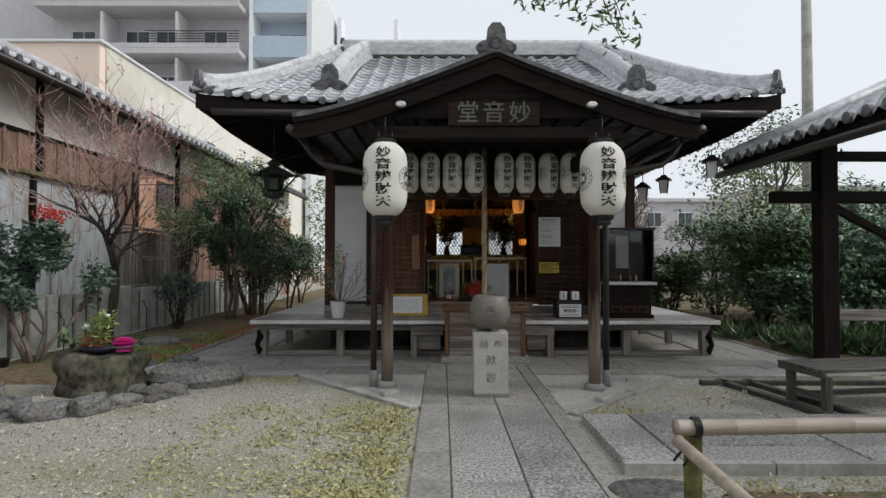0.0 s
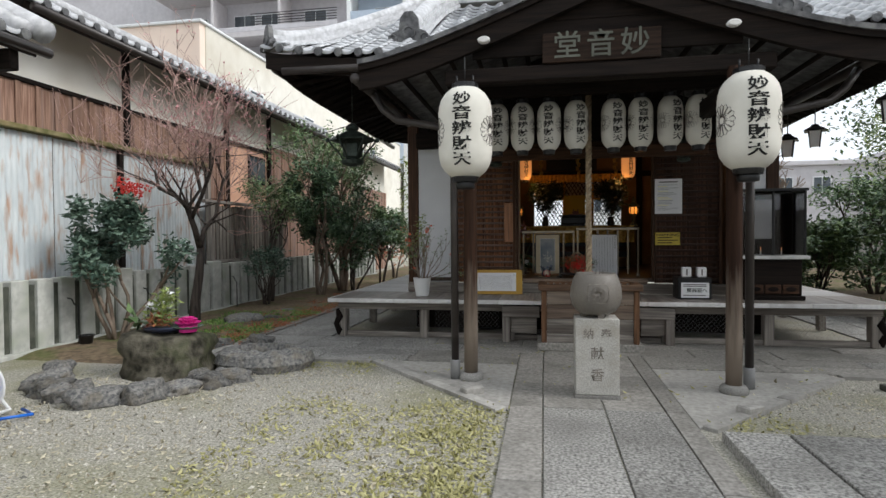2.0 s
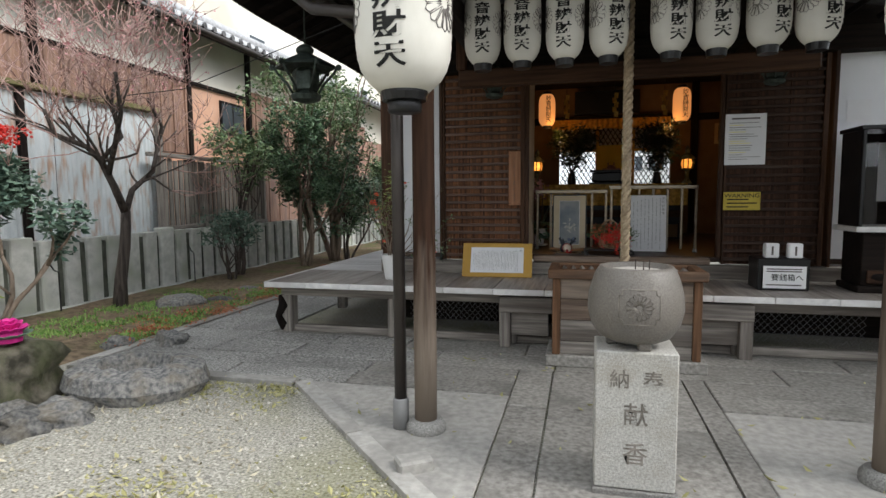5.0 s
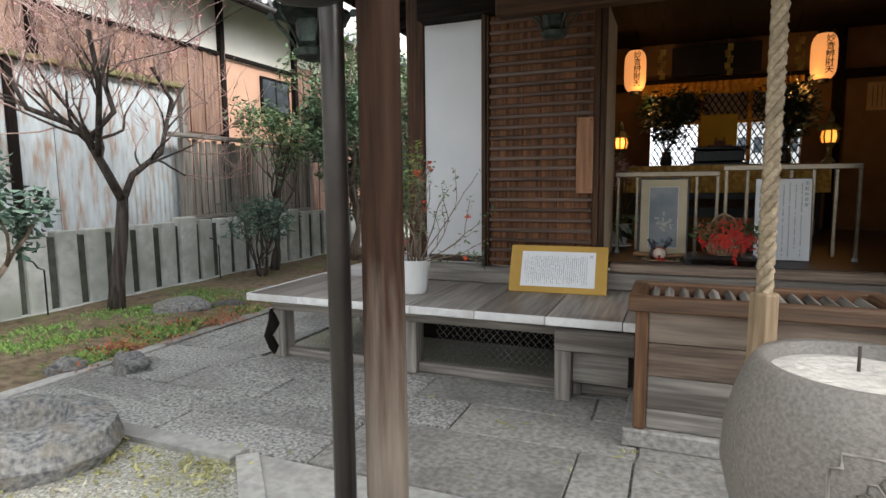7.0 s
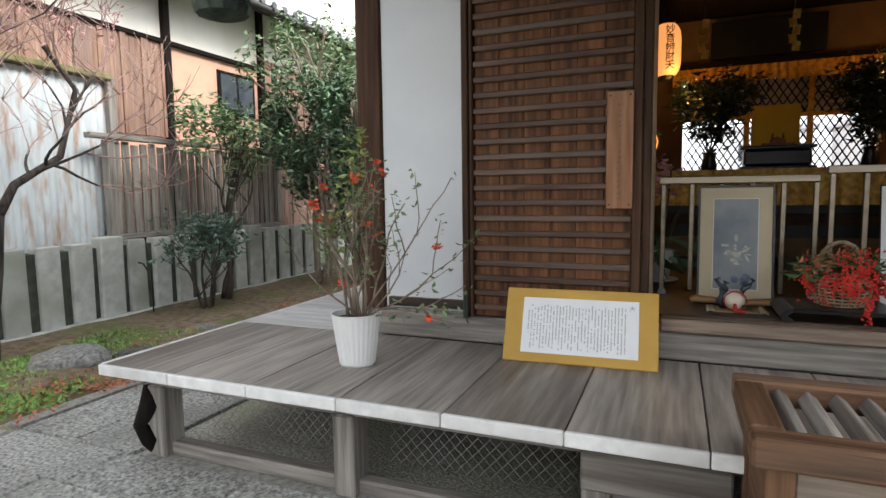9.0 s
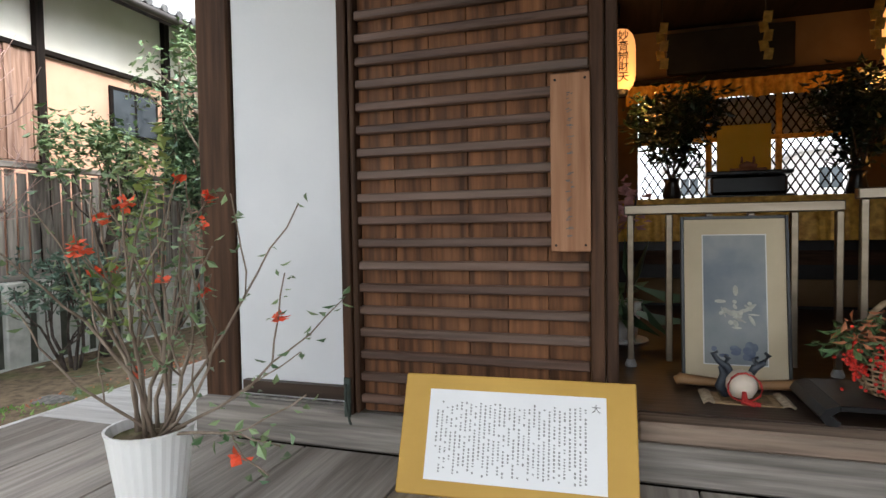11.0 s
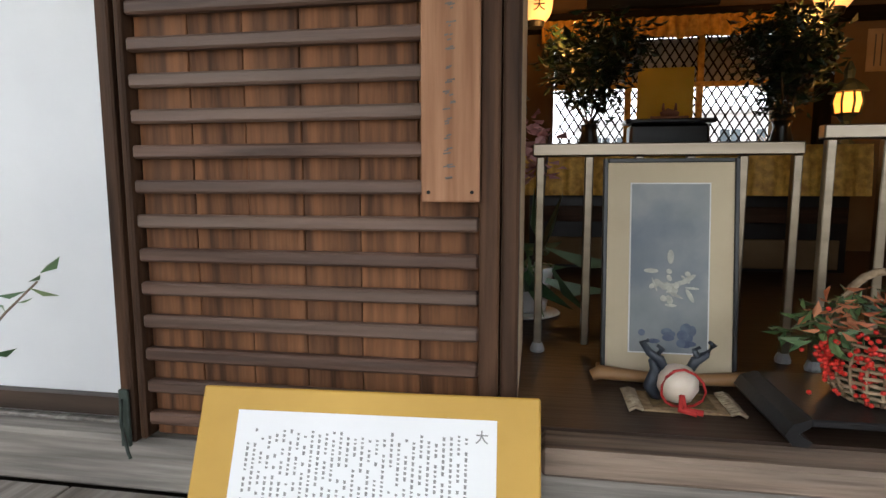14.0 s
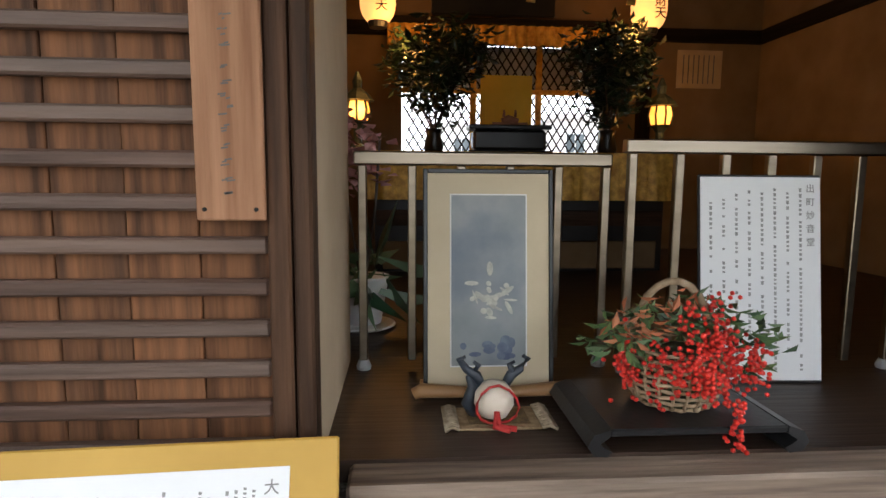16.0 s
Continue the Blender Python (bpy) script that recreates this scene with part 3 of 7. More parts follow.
wall("wall_return", "cream plaster return beside the door", [(-0.34, -0.285, YW + 0.058, YW + 0.75, FZ, 2.62)], surf("warm_cream_plaster", (0.52, 0.4, 0.27), (0.62, 0.49, 0.34), 4, 0.9, 0.05))
for x in (-0.75, 1.95):
    part("inner_post", box(x - 0.05, x + 0.05, YB - 0.1, YB - 0.004, FZ, 3.1, 0.006), DARK[2], hall)
part("inner_rail", box(X0 + 0.05, X1 - 0.05, YB - 0.09, YB - 0.005, 2.52, 2.62, 0.006), DARK[0], hall)
part("inner_rail", box(X1 - 0.12, X1 - 0.052, YW + 0.12, YB - 0.1, 2.52, 2.62, 0.006), DARK[1], hall)

win = thing("window_1", "bright diamond lattice window in the back wall", "window", (0, YB, 0), kind="structure")
part("window_frame", box(WX0, WX1, -0.02, 0.02, WZ0 - 0.0, WZ0 + 0.04, 0.003), DARK[0], win)
part("window_frame", box(WX0, WX1, -0.02, 0.02, WZ1 - 0.04, WZ1, 0.003), DARK[0], win)
part("mullion", box(0.46, 0.51, -0.02, 0.02, WZ0, WZ1, 0.003), GOLD, win)
part("mullion", box(1.02, 1.07, -0.02, 0.02, WZ0, WZ1, 0.003), GOLD, win)
part("window_rail", box(WX0, WX1, -0.025, 0.02, 2.06, 2.1, 0.003), GOLD, win)
# Added grey panel, dimming the upper lattice as the rear eave would.
part("upper_pane", box(WX0 + 0.01, WX1 - 0.01, 0.05, 0.06, 2.1, WZ1 - 0.04, 0), surf("eave_shade_grey", (0.42, 0.41, 0.41), (0.5, 0.49, 0.48), 5, 0.9), win, "added grey panel dimming the upper lattice")
runs = []
k = WX0 - (WZ1 - WZ0)
while k < WX1:
    for s in (1, -1):
        pts = []
        for z in np.linspace(WZ0, WZ1, 12):
            x = k + (z - WZ0) * 0.62 if s > 0 else k + (WZ1 - z) * 0.62
            if WX0 <= x <= WX1:
                pts.append((x, 0.012 * s, z))
        if len(pts) > 1:
            runs.append((pts, 0.008))
    k += 0.075
tubes("lattice", runs, DARK[0], win, 4, "dark diamond lattice bars")

# ---- main roof ----
EYX0, EYX1, EYF, EYB = -3.5, 4.8, 7.9, 14.3
RZ, RY, RX0, RX1, EZ = 5.42, 11.1, -1.95, 3.2, 3.6


def eave_lift(x, y):
    """Upturn of the eaves towards the corners."""
    u = max(abs(x - (EYX0 + EYX1) / 2) / ((EYX1 - EYX0) / 2), 0)
    v = max(abs(y - (EYF + EYB) / 2) / ((EYB - EYF) / 2), 0)
    return 0.2 * min(u, v) ** 5


def roof_z(x, y):
    f = min((y - EYF) / (RY - EYF), (EYB - y) / (EYB - RY), (x - EYX0) / (RX0 - EYX0), (EYX1 - x) / (EYX1 - RX1))
    f = max(min(f, 1.0), -0.05)
    return EZ + (RZ - EZ) * (0.86 * f + 0.14 * f * f) + eave_lift(x, y) * (1 - f) ** 3


roof = part("roof", bmesh.new(), DARK[0], hall, "silver-grey tiled hip roof with white ridges")
bm = bmesh.new()
NX, NY = 42, 32
for side, dz in (("top", -0.06), ("soffit", -0.2)):
    grid = [[bm.verts.new((EYX0 + 0.05 + (EYX1 - EYX0 - 0.1) * i / NX, EYF + 0.05 + (EYB - EYF - 0.1) * j / NY, 0)) for i in range(NX + 1)] for j in range(NY + 1)]
    for r in grid:
        for v in r:
            v.co.z = (roof_z(v.co.x, v.co.y) if side == "top" else min(roof_z(v.co.x, v.co.y), 4.3)) + dz
    for j in range(NY):
        for i in range(NX):
            bm.faces.new((grid[j][i], grid[j][i + 1], grid[j + 1][i + 1], grid[j + 1][i]))
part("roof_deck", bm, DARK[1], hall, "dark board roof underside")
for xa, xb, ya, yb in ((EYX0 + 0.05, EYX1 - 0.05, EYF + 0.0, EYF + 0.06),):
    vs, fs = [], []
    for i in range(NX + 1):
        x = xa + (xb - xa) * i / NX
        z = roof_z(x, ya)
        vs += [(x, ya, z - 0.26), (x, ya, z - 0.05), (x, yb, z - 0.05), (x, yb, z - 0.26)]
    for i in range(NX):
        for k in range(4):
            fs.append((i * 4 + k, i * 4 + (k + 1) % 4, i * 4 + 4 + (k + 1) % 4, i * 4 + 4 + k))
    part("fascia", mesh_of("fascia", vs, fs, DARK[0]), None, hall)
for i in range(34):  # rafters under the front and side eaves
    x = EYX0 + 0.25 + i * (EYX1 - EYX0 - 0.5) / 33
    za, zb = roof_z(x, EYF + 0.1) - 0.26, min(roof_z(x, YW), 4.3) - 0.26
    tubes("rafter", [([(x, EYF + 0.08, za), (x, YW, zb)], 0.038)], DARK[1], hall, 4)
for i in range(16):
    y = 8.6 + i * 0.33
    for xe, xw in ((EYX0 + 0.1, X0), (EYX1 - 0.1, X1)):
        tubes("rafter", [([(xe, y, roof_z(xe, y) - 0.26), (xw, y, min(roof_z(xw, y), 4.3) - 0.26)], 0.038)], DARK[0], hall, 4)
for xe, s in ((EYX0, 1), (EYX1, -1)):
    tubes("hip_rafter", [([(xe + s * 0.1, EYF + 0.1, roof_z(xe, EYF) - 0.2), (xe + s * 1.7, YW, 4.0)], 0.08)], DARK[0], hall, 4)
    tubes("gutter", [([(xe + s * 0.02, EYF + 0.3, EZ - 0.12 + 0.12), (xe + s * 0.02, EYB, EZ - 0.12)], 0.05)], PIPE, hall, 8)
for xa, xb in ((EYX0 + 0.3, -1.55), (2.75, EYX1 - 0.3)):
    tubes("gutter", [([(xa, EYF - 0.04, EZ - 0.14), (xb, EYF - 0.04, EZ - 0.16)], 0.05)], PIPE, hall, 8)


def tile_mesh():
    """One pantile: a trough and a roll, with thickness at its lower edge."""
    w, ln = 0.262, 0.26
    prof = [(-w / 2, 0.012), (-w / 2 + 0.03, 0.0), (-0.03, -0.016), (0.03, -0.01), (0.06, 0.012), (0.09, 0.032), (0.118, 0.036), (w / 2 + 0.006, 0.014)]
    vs, fs, n = [], [], len(prof)
    for y, dz in ((0, 0.036), (ln, 0.0)):
        for x, z in prof:
            vs.append((x, y, z + dz))
    for x, z in prof:
        vs.append((x, 0, z + 0.004))
    for i in range(n - 1):
        fs += [(i, i + 1, n + i + 1, n + i), (2 * n + i, 2 * n + i + 1, i + 1, i)]
    return mesh_of("roof_tile", vs, fs, KAWARA, True)


TILE = tile_mesh()


def lay_tiles(parent, origin, across, up, width, height, keep, limit):
    """Courses of tiles on a slope; keep(u, v) says where. Those past the limit are joined."""
    nrm = across.cross(up).normalized()
    m3 = Matrix((across, up, nrm)).transposed().to_4x4()
    count, vs, fs = 0, [], []
    for j in range(int(height / 0.235)):
        for i in range(int(width / 0.262)):
            u, v = (i + 0.5) * 0.262, j * 0.235
            z = keep(u, v)
            if z is None:
                continue
            m = Matrix.Translation(origin + across * u + up * v + Vector((0, 0, z))) @ m3
            if count < limit:
                o = new("roof_tile", TILE)
                o.parent = parent
                o.matrix_basis = m
            else:
                fs += [tuple(k + len(vs) for k in p.vertices) for p in TILE.polygons]
                vs += [m @ q.co for q in TILE.vertices]
            count += 1
    if vs:
        tagged(part("roof_tile_rest", mesh_of("roof_tile_rest", vs, fs, KAWARA, True), None, parent), kind="stuff")


def ridge(path, w, h, name="ridge"):
    """Stacked ridge courses with a round cap along a path."""
    for k, (ww, zz) in enumerate(((1.0, 0.0), (0.86, 0.33), (0.72, 0.62))):
        vs, fs = [], []
        for i, p in enumerate(path):
            d = Vector(path[min(i + 1, len(path) - 1)]) - Vector(path[max(i - 1, 0)])
            s = Vector((d.y, -d.x, 0)).normalized() * w * ww * 0.5
            for a, b in ((-1, zz), (-1, zz + 0.3), (1, zz + 0.3), (1, zz)):
                vs.append(Vector(p) + s * a + Vector((0, 0, b * h)))
        for i in range(len(path) - 1):
            for q in range(4):
                fs.append((i * 4 + q, i * 4 + (q + 1) % 4, i * 4 + 4 + (q + 1) % 4, i * 4 + 4 + q))
        fs += [(0, 1, 2, 3), tuple(len(vs) - 4 + q for q in (3, 2, 1, 0))]
        part(name + "_course", mesh_of(name, vs, fs, RIDGE), None, hall, "pale stacked ridge tiles")
    tubes(name + "_cap", [([Vector(p) + Vector((0, 0, h)) for p in path], w * 0.32)], RIDGE, hall, 10)


def onigawara(x, y, z, s, turn=0):
    """A ridge-end tile: shield with shoulders, scrolls and a round boss."""
    o = part("ridge_end_tile", bmesh.new(), ONI, hall, "dark ornamental ridge-end tile")
    b = bmesh.new()
    outline = [(-0.5, 0), (-0.62, 0.18), (-0.5, 0.32), (-0.3, 0.4), (-0.26, 0.75), (-0.12, 0.92), (0.12, 0.92), (0.26, 0.75), (0.3, 0.4), (0.5, 0.32), (0.62, 0.18), (0.5, 0)]
    fr = [b.verts.new((px * s, -0.06 * s, pz * s)) for px, pz in outline]
    bk = [b.verts.new((px * s, 0.12 * s, pz * s)) for px, pz in outline]
    b.faces.new(fr)
    b.faces.new(bk[::-1])
    for i in range(len(fr)):
        b.faces.new((fr[i], bk[i], bk[(i + 1) % len(fr)], fr[(i + 1) % len(fr)]))
    for px, pz, r in ((0, 0.3, 0.2), (-0.48, 0.14, 0.13), (0.48, 0.14, 0.13)):
        join(b, moved(lathe([(r * s, -0.05 * s), (r * s, 0.05 * s), (r * 0.7 * s, 0.06 * s), (r * 0.68 * s, 0.03 * s), (0.01, 0.03 * s)], 16), Matrix.Translation((px * s, -0.08 * s, pz * s)) @ pose(0, 0, 0, 90)))
    me = o.data
    b.to_mesh(me)
    b.free()
    o.matrix_basis = pose(x, y, z, 0, 0, turn)
    return o


ridge([(RX0 + (RX1 - RX0) * i / 12, RY, RZ - 0.02) for i in range(13)], 0.34, 0.24)
for xr, xc in ((RX0, EYX0), (RX1, EYX1)):
    pts = [(xr + (xc - xr) * k * 0.97, RY + (EYF - RY) * k * 0.97) for k in np.linspace(0.02, 1, 12)]
    ridge([(x, y, roof_z(x, y) - 0.01) for x, y in pts], 0.26, 0.19, "hip")
    onigawara(pts[-1][0], pts[-1][1] - 0.02, roof_z(*pts[-1]) - 0.02, 0.34, 45 if xc > 0 else -45)
for xd in (RX0 + 0.42, RX1 - 0.42):
    xe = xd - 0.18 if xd < 0 else xd + 0.18
    pts = [(xd + (xe - xd) * k, RY - 0.1 + (8.62 - RY + 0.1) * k) for k in np.linspace(0, 1, 12)]
    ridge([(x, y, roof_z(x, y) - 0.01 + 0.12 * math.sin(math.pi * k / 11)) for k, (x, y) in enumerate(pts)], 0.36, 0.22, "descending_ridge")
    onigawara(pts[-1][0], 8.58, roof_z(*pts[-1]) - 0.02, 0.46)
for xe in (RX0, RX1):
    onigawara(xe, RY, RZ + 0.02, 0.36, 90)

lay_tiles(roof, Vector((EYX0, EYF - 0.03, 0)), Vector((1, 0, 0)), Vector((0, RY - EYF, RZ - EZ)).normalized(), EYX1 - EYX0, 3.62,
          lambda u, v: (lambda x, y: roof_z(x, y) - v * (RZ - EZ) / math.hypot(RY - EYF, RZ - EZ) + 0.0 if RX0 - (RX0 - EYX0) * (RY - y) / (RY - EYF) < x < RX1 + (EYX1 - RX1) * (RY - y) / (RY - EYF) else None)(EYX0 + u, EYF + v * (RY - EYF) / math.hypot(RY - EYF, RZ - EZ)), 300)
for i in range(31):  # round end tiles along the eaves
    x = EYX0 + 0.26 + i * 0.262
    o = part("eave_tile", lathe([(0.05, 0), (0.055, 0.01), (0.055, 0.05), (0.03, 0.055)], 12), ONI, roof)
    o.matrix_basis = pose(x, EYF - 0.005, roof_z(x, EYF) + 0.012, 90)

# ---- porch gable in front of the hall ----
PC, PF, PW, PA, PE = 0.585, 6.13, 2.2, 3.6, 2.82
porch = thing("porch", "dark timber gabled porch on two round posts", "porch")


def gable_z(x, lift=0.0):
    k = abs(x - PC) / PW
    return PE + (PA - PE) * (1 - k) ** 1.12 * 1.0 + 0.06 * k ** 5 + lift


for s in (-1, 1):
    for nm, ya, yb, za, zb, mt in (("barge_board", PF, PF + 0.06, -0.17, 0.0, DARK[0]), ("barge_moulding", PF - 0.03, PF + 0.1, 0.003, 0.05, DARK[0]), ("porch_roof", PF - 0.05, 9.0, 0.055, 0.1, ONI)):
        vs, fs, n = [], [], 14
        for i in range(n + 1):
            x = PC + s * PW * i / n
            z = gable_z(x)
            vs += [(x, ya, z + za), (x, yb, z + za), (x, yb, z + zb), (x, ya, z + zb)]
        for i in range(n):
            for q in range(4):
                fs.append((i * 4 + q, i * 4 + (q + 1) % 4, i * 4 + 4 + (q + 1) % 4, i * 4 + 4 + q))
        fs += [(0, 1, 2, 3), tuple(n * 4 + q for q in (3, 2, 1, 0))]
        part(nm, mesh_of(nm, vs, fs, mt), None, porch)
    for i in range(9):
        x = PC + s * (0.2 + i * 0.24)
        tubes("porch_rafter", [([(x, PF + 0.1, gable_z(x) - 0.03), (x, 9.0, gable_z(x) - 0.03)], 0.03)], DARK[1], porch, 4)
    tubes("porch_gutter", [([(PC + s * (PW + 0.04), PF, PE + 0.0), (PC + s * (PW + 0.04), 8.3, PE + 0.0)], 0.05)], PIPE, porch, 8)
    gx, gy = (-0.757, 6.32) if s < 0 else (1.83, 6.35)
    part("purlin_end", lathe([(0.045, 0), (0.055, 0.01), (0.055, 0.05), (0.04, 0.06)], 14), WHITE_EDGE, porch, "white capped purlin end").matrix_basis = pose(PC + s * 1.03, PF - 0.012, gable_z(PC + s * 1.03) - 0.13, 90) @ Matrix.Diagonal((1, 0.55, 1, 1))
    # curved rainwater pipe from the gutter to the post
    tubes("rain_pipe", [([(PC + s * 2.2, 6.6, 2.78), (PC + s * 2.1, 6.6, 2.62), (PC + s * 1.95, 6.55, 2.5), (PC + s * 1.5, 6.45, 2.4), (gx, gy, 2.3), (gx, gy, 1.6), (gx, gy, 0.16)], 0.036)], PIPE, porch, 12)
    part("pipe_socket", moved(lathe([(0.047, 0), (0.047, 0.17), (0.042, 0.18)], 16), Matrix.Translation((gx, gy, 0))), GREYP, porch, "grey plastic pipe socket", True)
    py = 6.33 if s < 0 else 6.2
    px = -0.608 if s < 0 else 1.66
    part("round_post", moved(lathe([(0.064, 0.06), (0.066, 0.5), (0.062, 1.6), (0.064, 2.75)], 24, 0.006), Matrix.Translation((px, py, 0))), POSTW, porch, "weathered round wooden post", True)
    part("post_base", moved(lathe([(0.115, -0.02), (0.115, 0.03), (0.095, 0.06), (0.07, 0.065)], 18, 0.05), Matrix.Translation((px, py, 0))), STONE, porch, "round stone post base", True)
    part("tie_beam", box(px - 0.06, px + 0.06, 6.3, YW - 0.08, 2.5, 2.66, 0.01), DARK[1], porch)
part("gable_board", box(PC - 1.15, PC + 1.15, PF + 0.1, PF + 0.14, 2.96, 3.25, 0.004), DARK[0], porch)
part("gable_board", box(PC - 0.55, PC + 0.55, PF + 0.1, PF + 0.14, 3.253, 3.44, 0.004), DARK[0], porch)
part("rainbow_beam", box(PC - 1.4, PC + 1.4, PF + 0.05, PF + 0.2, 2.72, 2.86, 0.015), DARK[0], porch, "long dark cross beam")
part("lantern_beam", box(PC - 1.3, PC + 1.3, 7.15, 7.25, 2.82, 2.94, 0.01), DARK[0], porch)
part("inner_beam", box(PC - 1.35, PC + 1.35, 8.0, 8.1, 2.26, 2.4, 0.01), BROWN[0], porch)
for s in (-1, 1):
    part("hanging_strut", box(PC + s * 1.33 - 0.04, PC + s * 1.33 + 0.04, 8.01, 8.09, 2.402, 2.85, 0.006), BROWN[2], porch)
onigawara(PC, PF - 0.02, PA + 0.04, 0.36).parent = porch
plaque = thing("name_plaque", "dark wooden name board with carved pale characters", "plaque", (PC - 0.02, PF + 0.06, 2.985))
part("board", box(-0.5, 0.5, -0.02, 0.02, -0.12, 0.14, 0.006), wood("name_board_wood", (0.012, 0.007, 0.005), (0.035, 0.02, 0.013), GX, 0.8), plaque)
LETTER = surf("grey_lettering", (0.08, 0.085, 0.072), (0.14, 0.145, 0.122), 8)
for k, ch in enumerate("堂音妙"):
    writing("character", ch, 0.25, LETTER, plaque, Matrix.Translation(((k - 1) * 0.285, -0.024, 0.01)) @ pose(0, 0, 0, 90, 0, 0))

# ---- lanterns ----
def lantern(name, label, r, h, text_size, at, turn, group):
    t = thing(name, label, "lantern", at, turn, group)
    prof = []
    for i in range(31):
        z = -h / 2 + h * i / 30
        u = abs(z) / (h / 2)
        rr = r * (1 - u ** 5 * 0.48) * (1 + 0.006 * (-1) ** i)
        prof.append((rr, z))
    part("paper_body", lathe(prof, 32), PAPER, t, "white ribbed paper", True)
    part("top_ring", moved(lathe([(r * 0.5, 0), (r * 0.5, 0.045), (r * 0.46, 0.05)], 20), Matrix.Translation((0, 0, h / 2 - 0.004))), BLACK, t)
    part("bottom_ring", moved(lathe([(r * 0.46, -0.035), (r * 0.5, 0.0), (r * 0.5, 0.02)], 20), Matrix.Translation((0, 0, -h / 2 - 0.01))), BLACK, t)
    for k, ch in enumerate("妙音辨財天"):
        o = writing("character", ch, text_size, INK, t, pose(0, 0, 0, 90), 1.42, bold=0.02)
        for v in o.data.vertices:  # wrap round the body
            z = v.co.z + (2 - k) * h * 0.165
            a = v.co.x / r
            rr = r * (1 - (abs(z) / (h / 2)) ** 5 * 0.48) + 0.003 - v.co.y
            v.co = (rr * math.sin(a), -rr * math.cos(a), z)
    for s in (-1, 1):  # sixteen-petal crest at each side
        runs = []
        for q in range(16):
            a0 = 2 * math.pi * q / 16
            pts = []
            for dr, da in ((0.2, 0), (0.9, -0.17), (1.0, 0), (0.9, 0.17), (0.2, 0)):
                u, w2 = dr * h * 0.17 * math.cos(a0 + da), dr * h * 0.17 * math.sin(a0 + da)
                th = s * 1.25 + u / r
                rr = r * (1 - (abs(w2) / (h / 2)) ** 5 * 0.48) + 0.002
                pts.append((rr * math.sin(th), -rr * math.cos(th), w2))
            runs.append((pts, r * 0.012))
        tagged(tubes("crest", runs, INKG, t, 3, "grey flower crest"), kind="stuff")
    tubes("hanger", [([(-r * 0.3, 0, h / 2 + 0.04), (-r * 0.3, 0, h / 2 + 0.12)], 0.008), ([(r * 0.3, 0, h / 2 + 0.04), (r * 0.3, 0, h / 2 + 0.12)], 0.008), ([(0, 0, h / 2 + 0.03), (0, 0, h / 2 + 0.28)], 0.005)], BLACK, t)
    return t


big = lantern("paper_lantern", "large white paper lantern with bold black characters", 0.235, 0.76, 0.119, (-0.6, 5.97, 2.24), 0, "large lanterns")
part("socket", moved(lathe([(0.05, -0.085), (0.078, -0.08), (0.084, -0.07), (0.086, 0.0)], 28), Matrix.Translation((0, 0, -0.4))), BLACK, big, "", True)
copy_thing(big, pose(1.7, 6.0, 2.25))
small = lantern("paper_lantern", "small white paper lantern with black characters in a row", 0.125, 0.5, 0.076, (-0.42, 7.2, 2.5), 8, "row of small lanterns")
for k, (x, a) in enumerate(((-0.15, 4), (0.13, -3), (0.41, 22), (0.79, 14), (1.06, 5), (1.35, 25), (1.62, 22))):
    copy_thing(small, pose(x, 7.2, 2.5, 0, 0, a))

# ---- incense bowl on its pillar ----
ped = thing("incense_bowl_pillar", "square pale granite pillar with carved characters", "pillar", (0.5, 5.95, 0))
part("shaft", box(-0.175, 0.175, -0.14, 0.14, 0.03, 0.66, 0.006), PILLAR, ped)
part("base", box(-0.185, 0.185, -0.15, 0.15, -0.02, 0.028, 0.006), STONE, ped)
CARVE = surf("carved_shadow", (0.13, 0.115, 0.1), (0.27, 0.245, 0.215), 30, 0.95, 0.4)
for ch, x, z, s in (("納", -0.07, 0.53, 0.09), ("奉", 0.07, 0.53, 0.09), ("献", 0, 0.37, 0.11), ("香", 0, 0.19, 0.11)):
    writing("character", ch, s, CARVE, ped, Matrix.Translation((x, -0.1405, z)) @ pose(0, 0, 0, 90), depth=0.001)
bowl = thing("incense_bowl", "round grey stone incense bowl filled with ash", "incense burner", (0.5, 5.95, 0.66))
part("bowl", lathe([(0.11, 0.025), (0.16, 0.05), (0.195, 0.1), (0.212, 0.17), (0.208, 0.24), (0.19, 0.31), (0.172, 0.352), (0.16, 0.368), (0.146, 0.365), (0.142, 0.33)], 40), BOWL, bowl, "", True)
for a in (50, 170, 290):
    part("foot", moved(box(-0.03, 0.03, -0.03, 0.03, 0, 0.05, 0.008), Matrix.Translation((0.1 * math.cos(radians(a)), 0.1 * math.sin(radians(a)), 0))), BOWL, bowl)
part("ash", lathe([(0.141, 0.32), (0.141, 0.342), (0.1, 0.35), (0.03, 0.346)], 24, 0.06), surf("grey_ash", (0.4, 0.37, 0.33), (0.55, 0.52, 0.47), 60, 0.95, 0.8), bowl)
for dx, dy in ((0.0, 0.03), (0.03, -0.02), (0.06, 0.02)):
    tubes("incense_stub", [([(dx, dy, 0.34), (dx, dy, 0.39)], 0.003)], BARK, bowl, 5)
BOWL_R, BOWL_Z = (0.195, 0.212, 0.208, 0.19, 0.172), (0.1, 0.17, 0.24, 0.31, 0.352)


def on_bowl(x, z):
    """A point just proud of the bowl's flank."""
    return (x, -math.sqrt(float(np.interp(z, BOWL_Z, BOWL_R)) ** 2 - x * x) - 0.001, z)


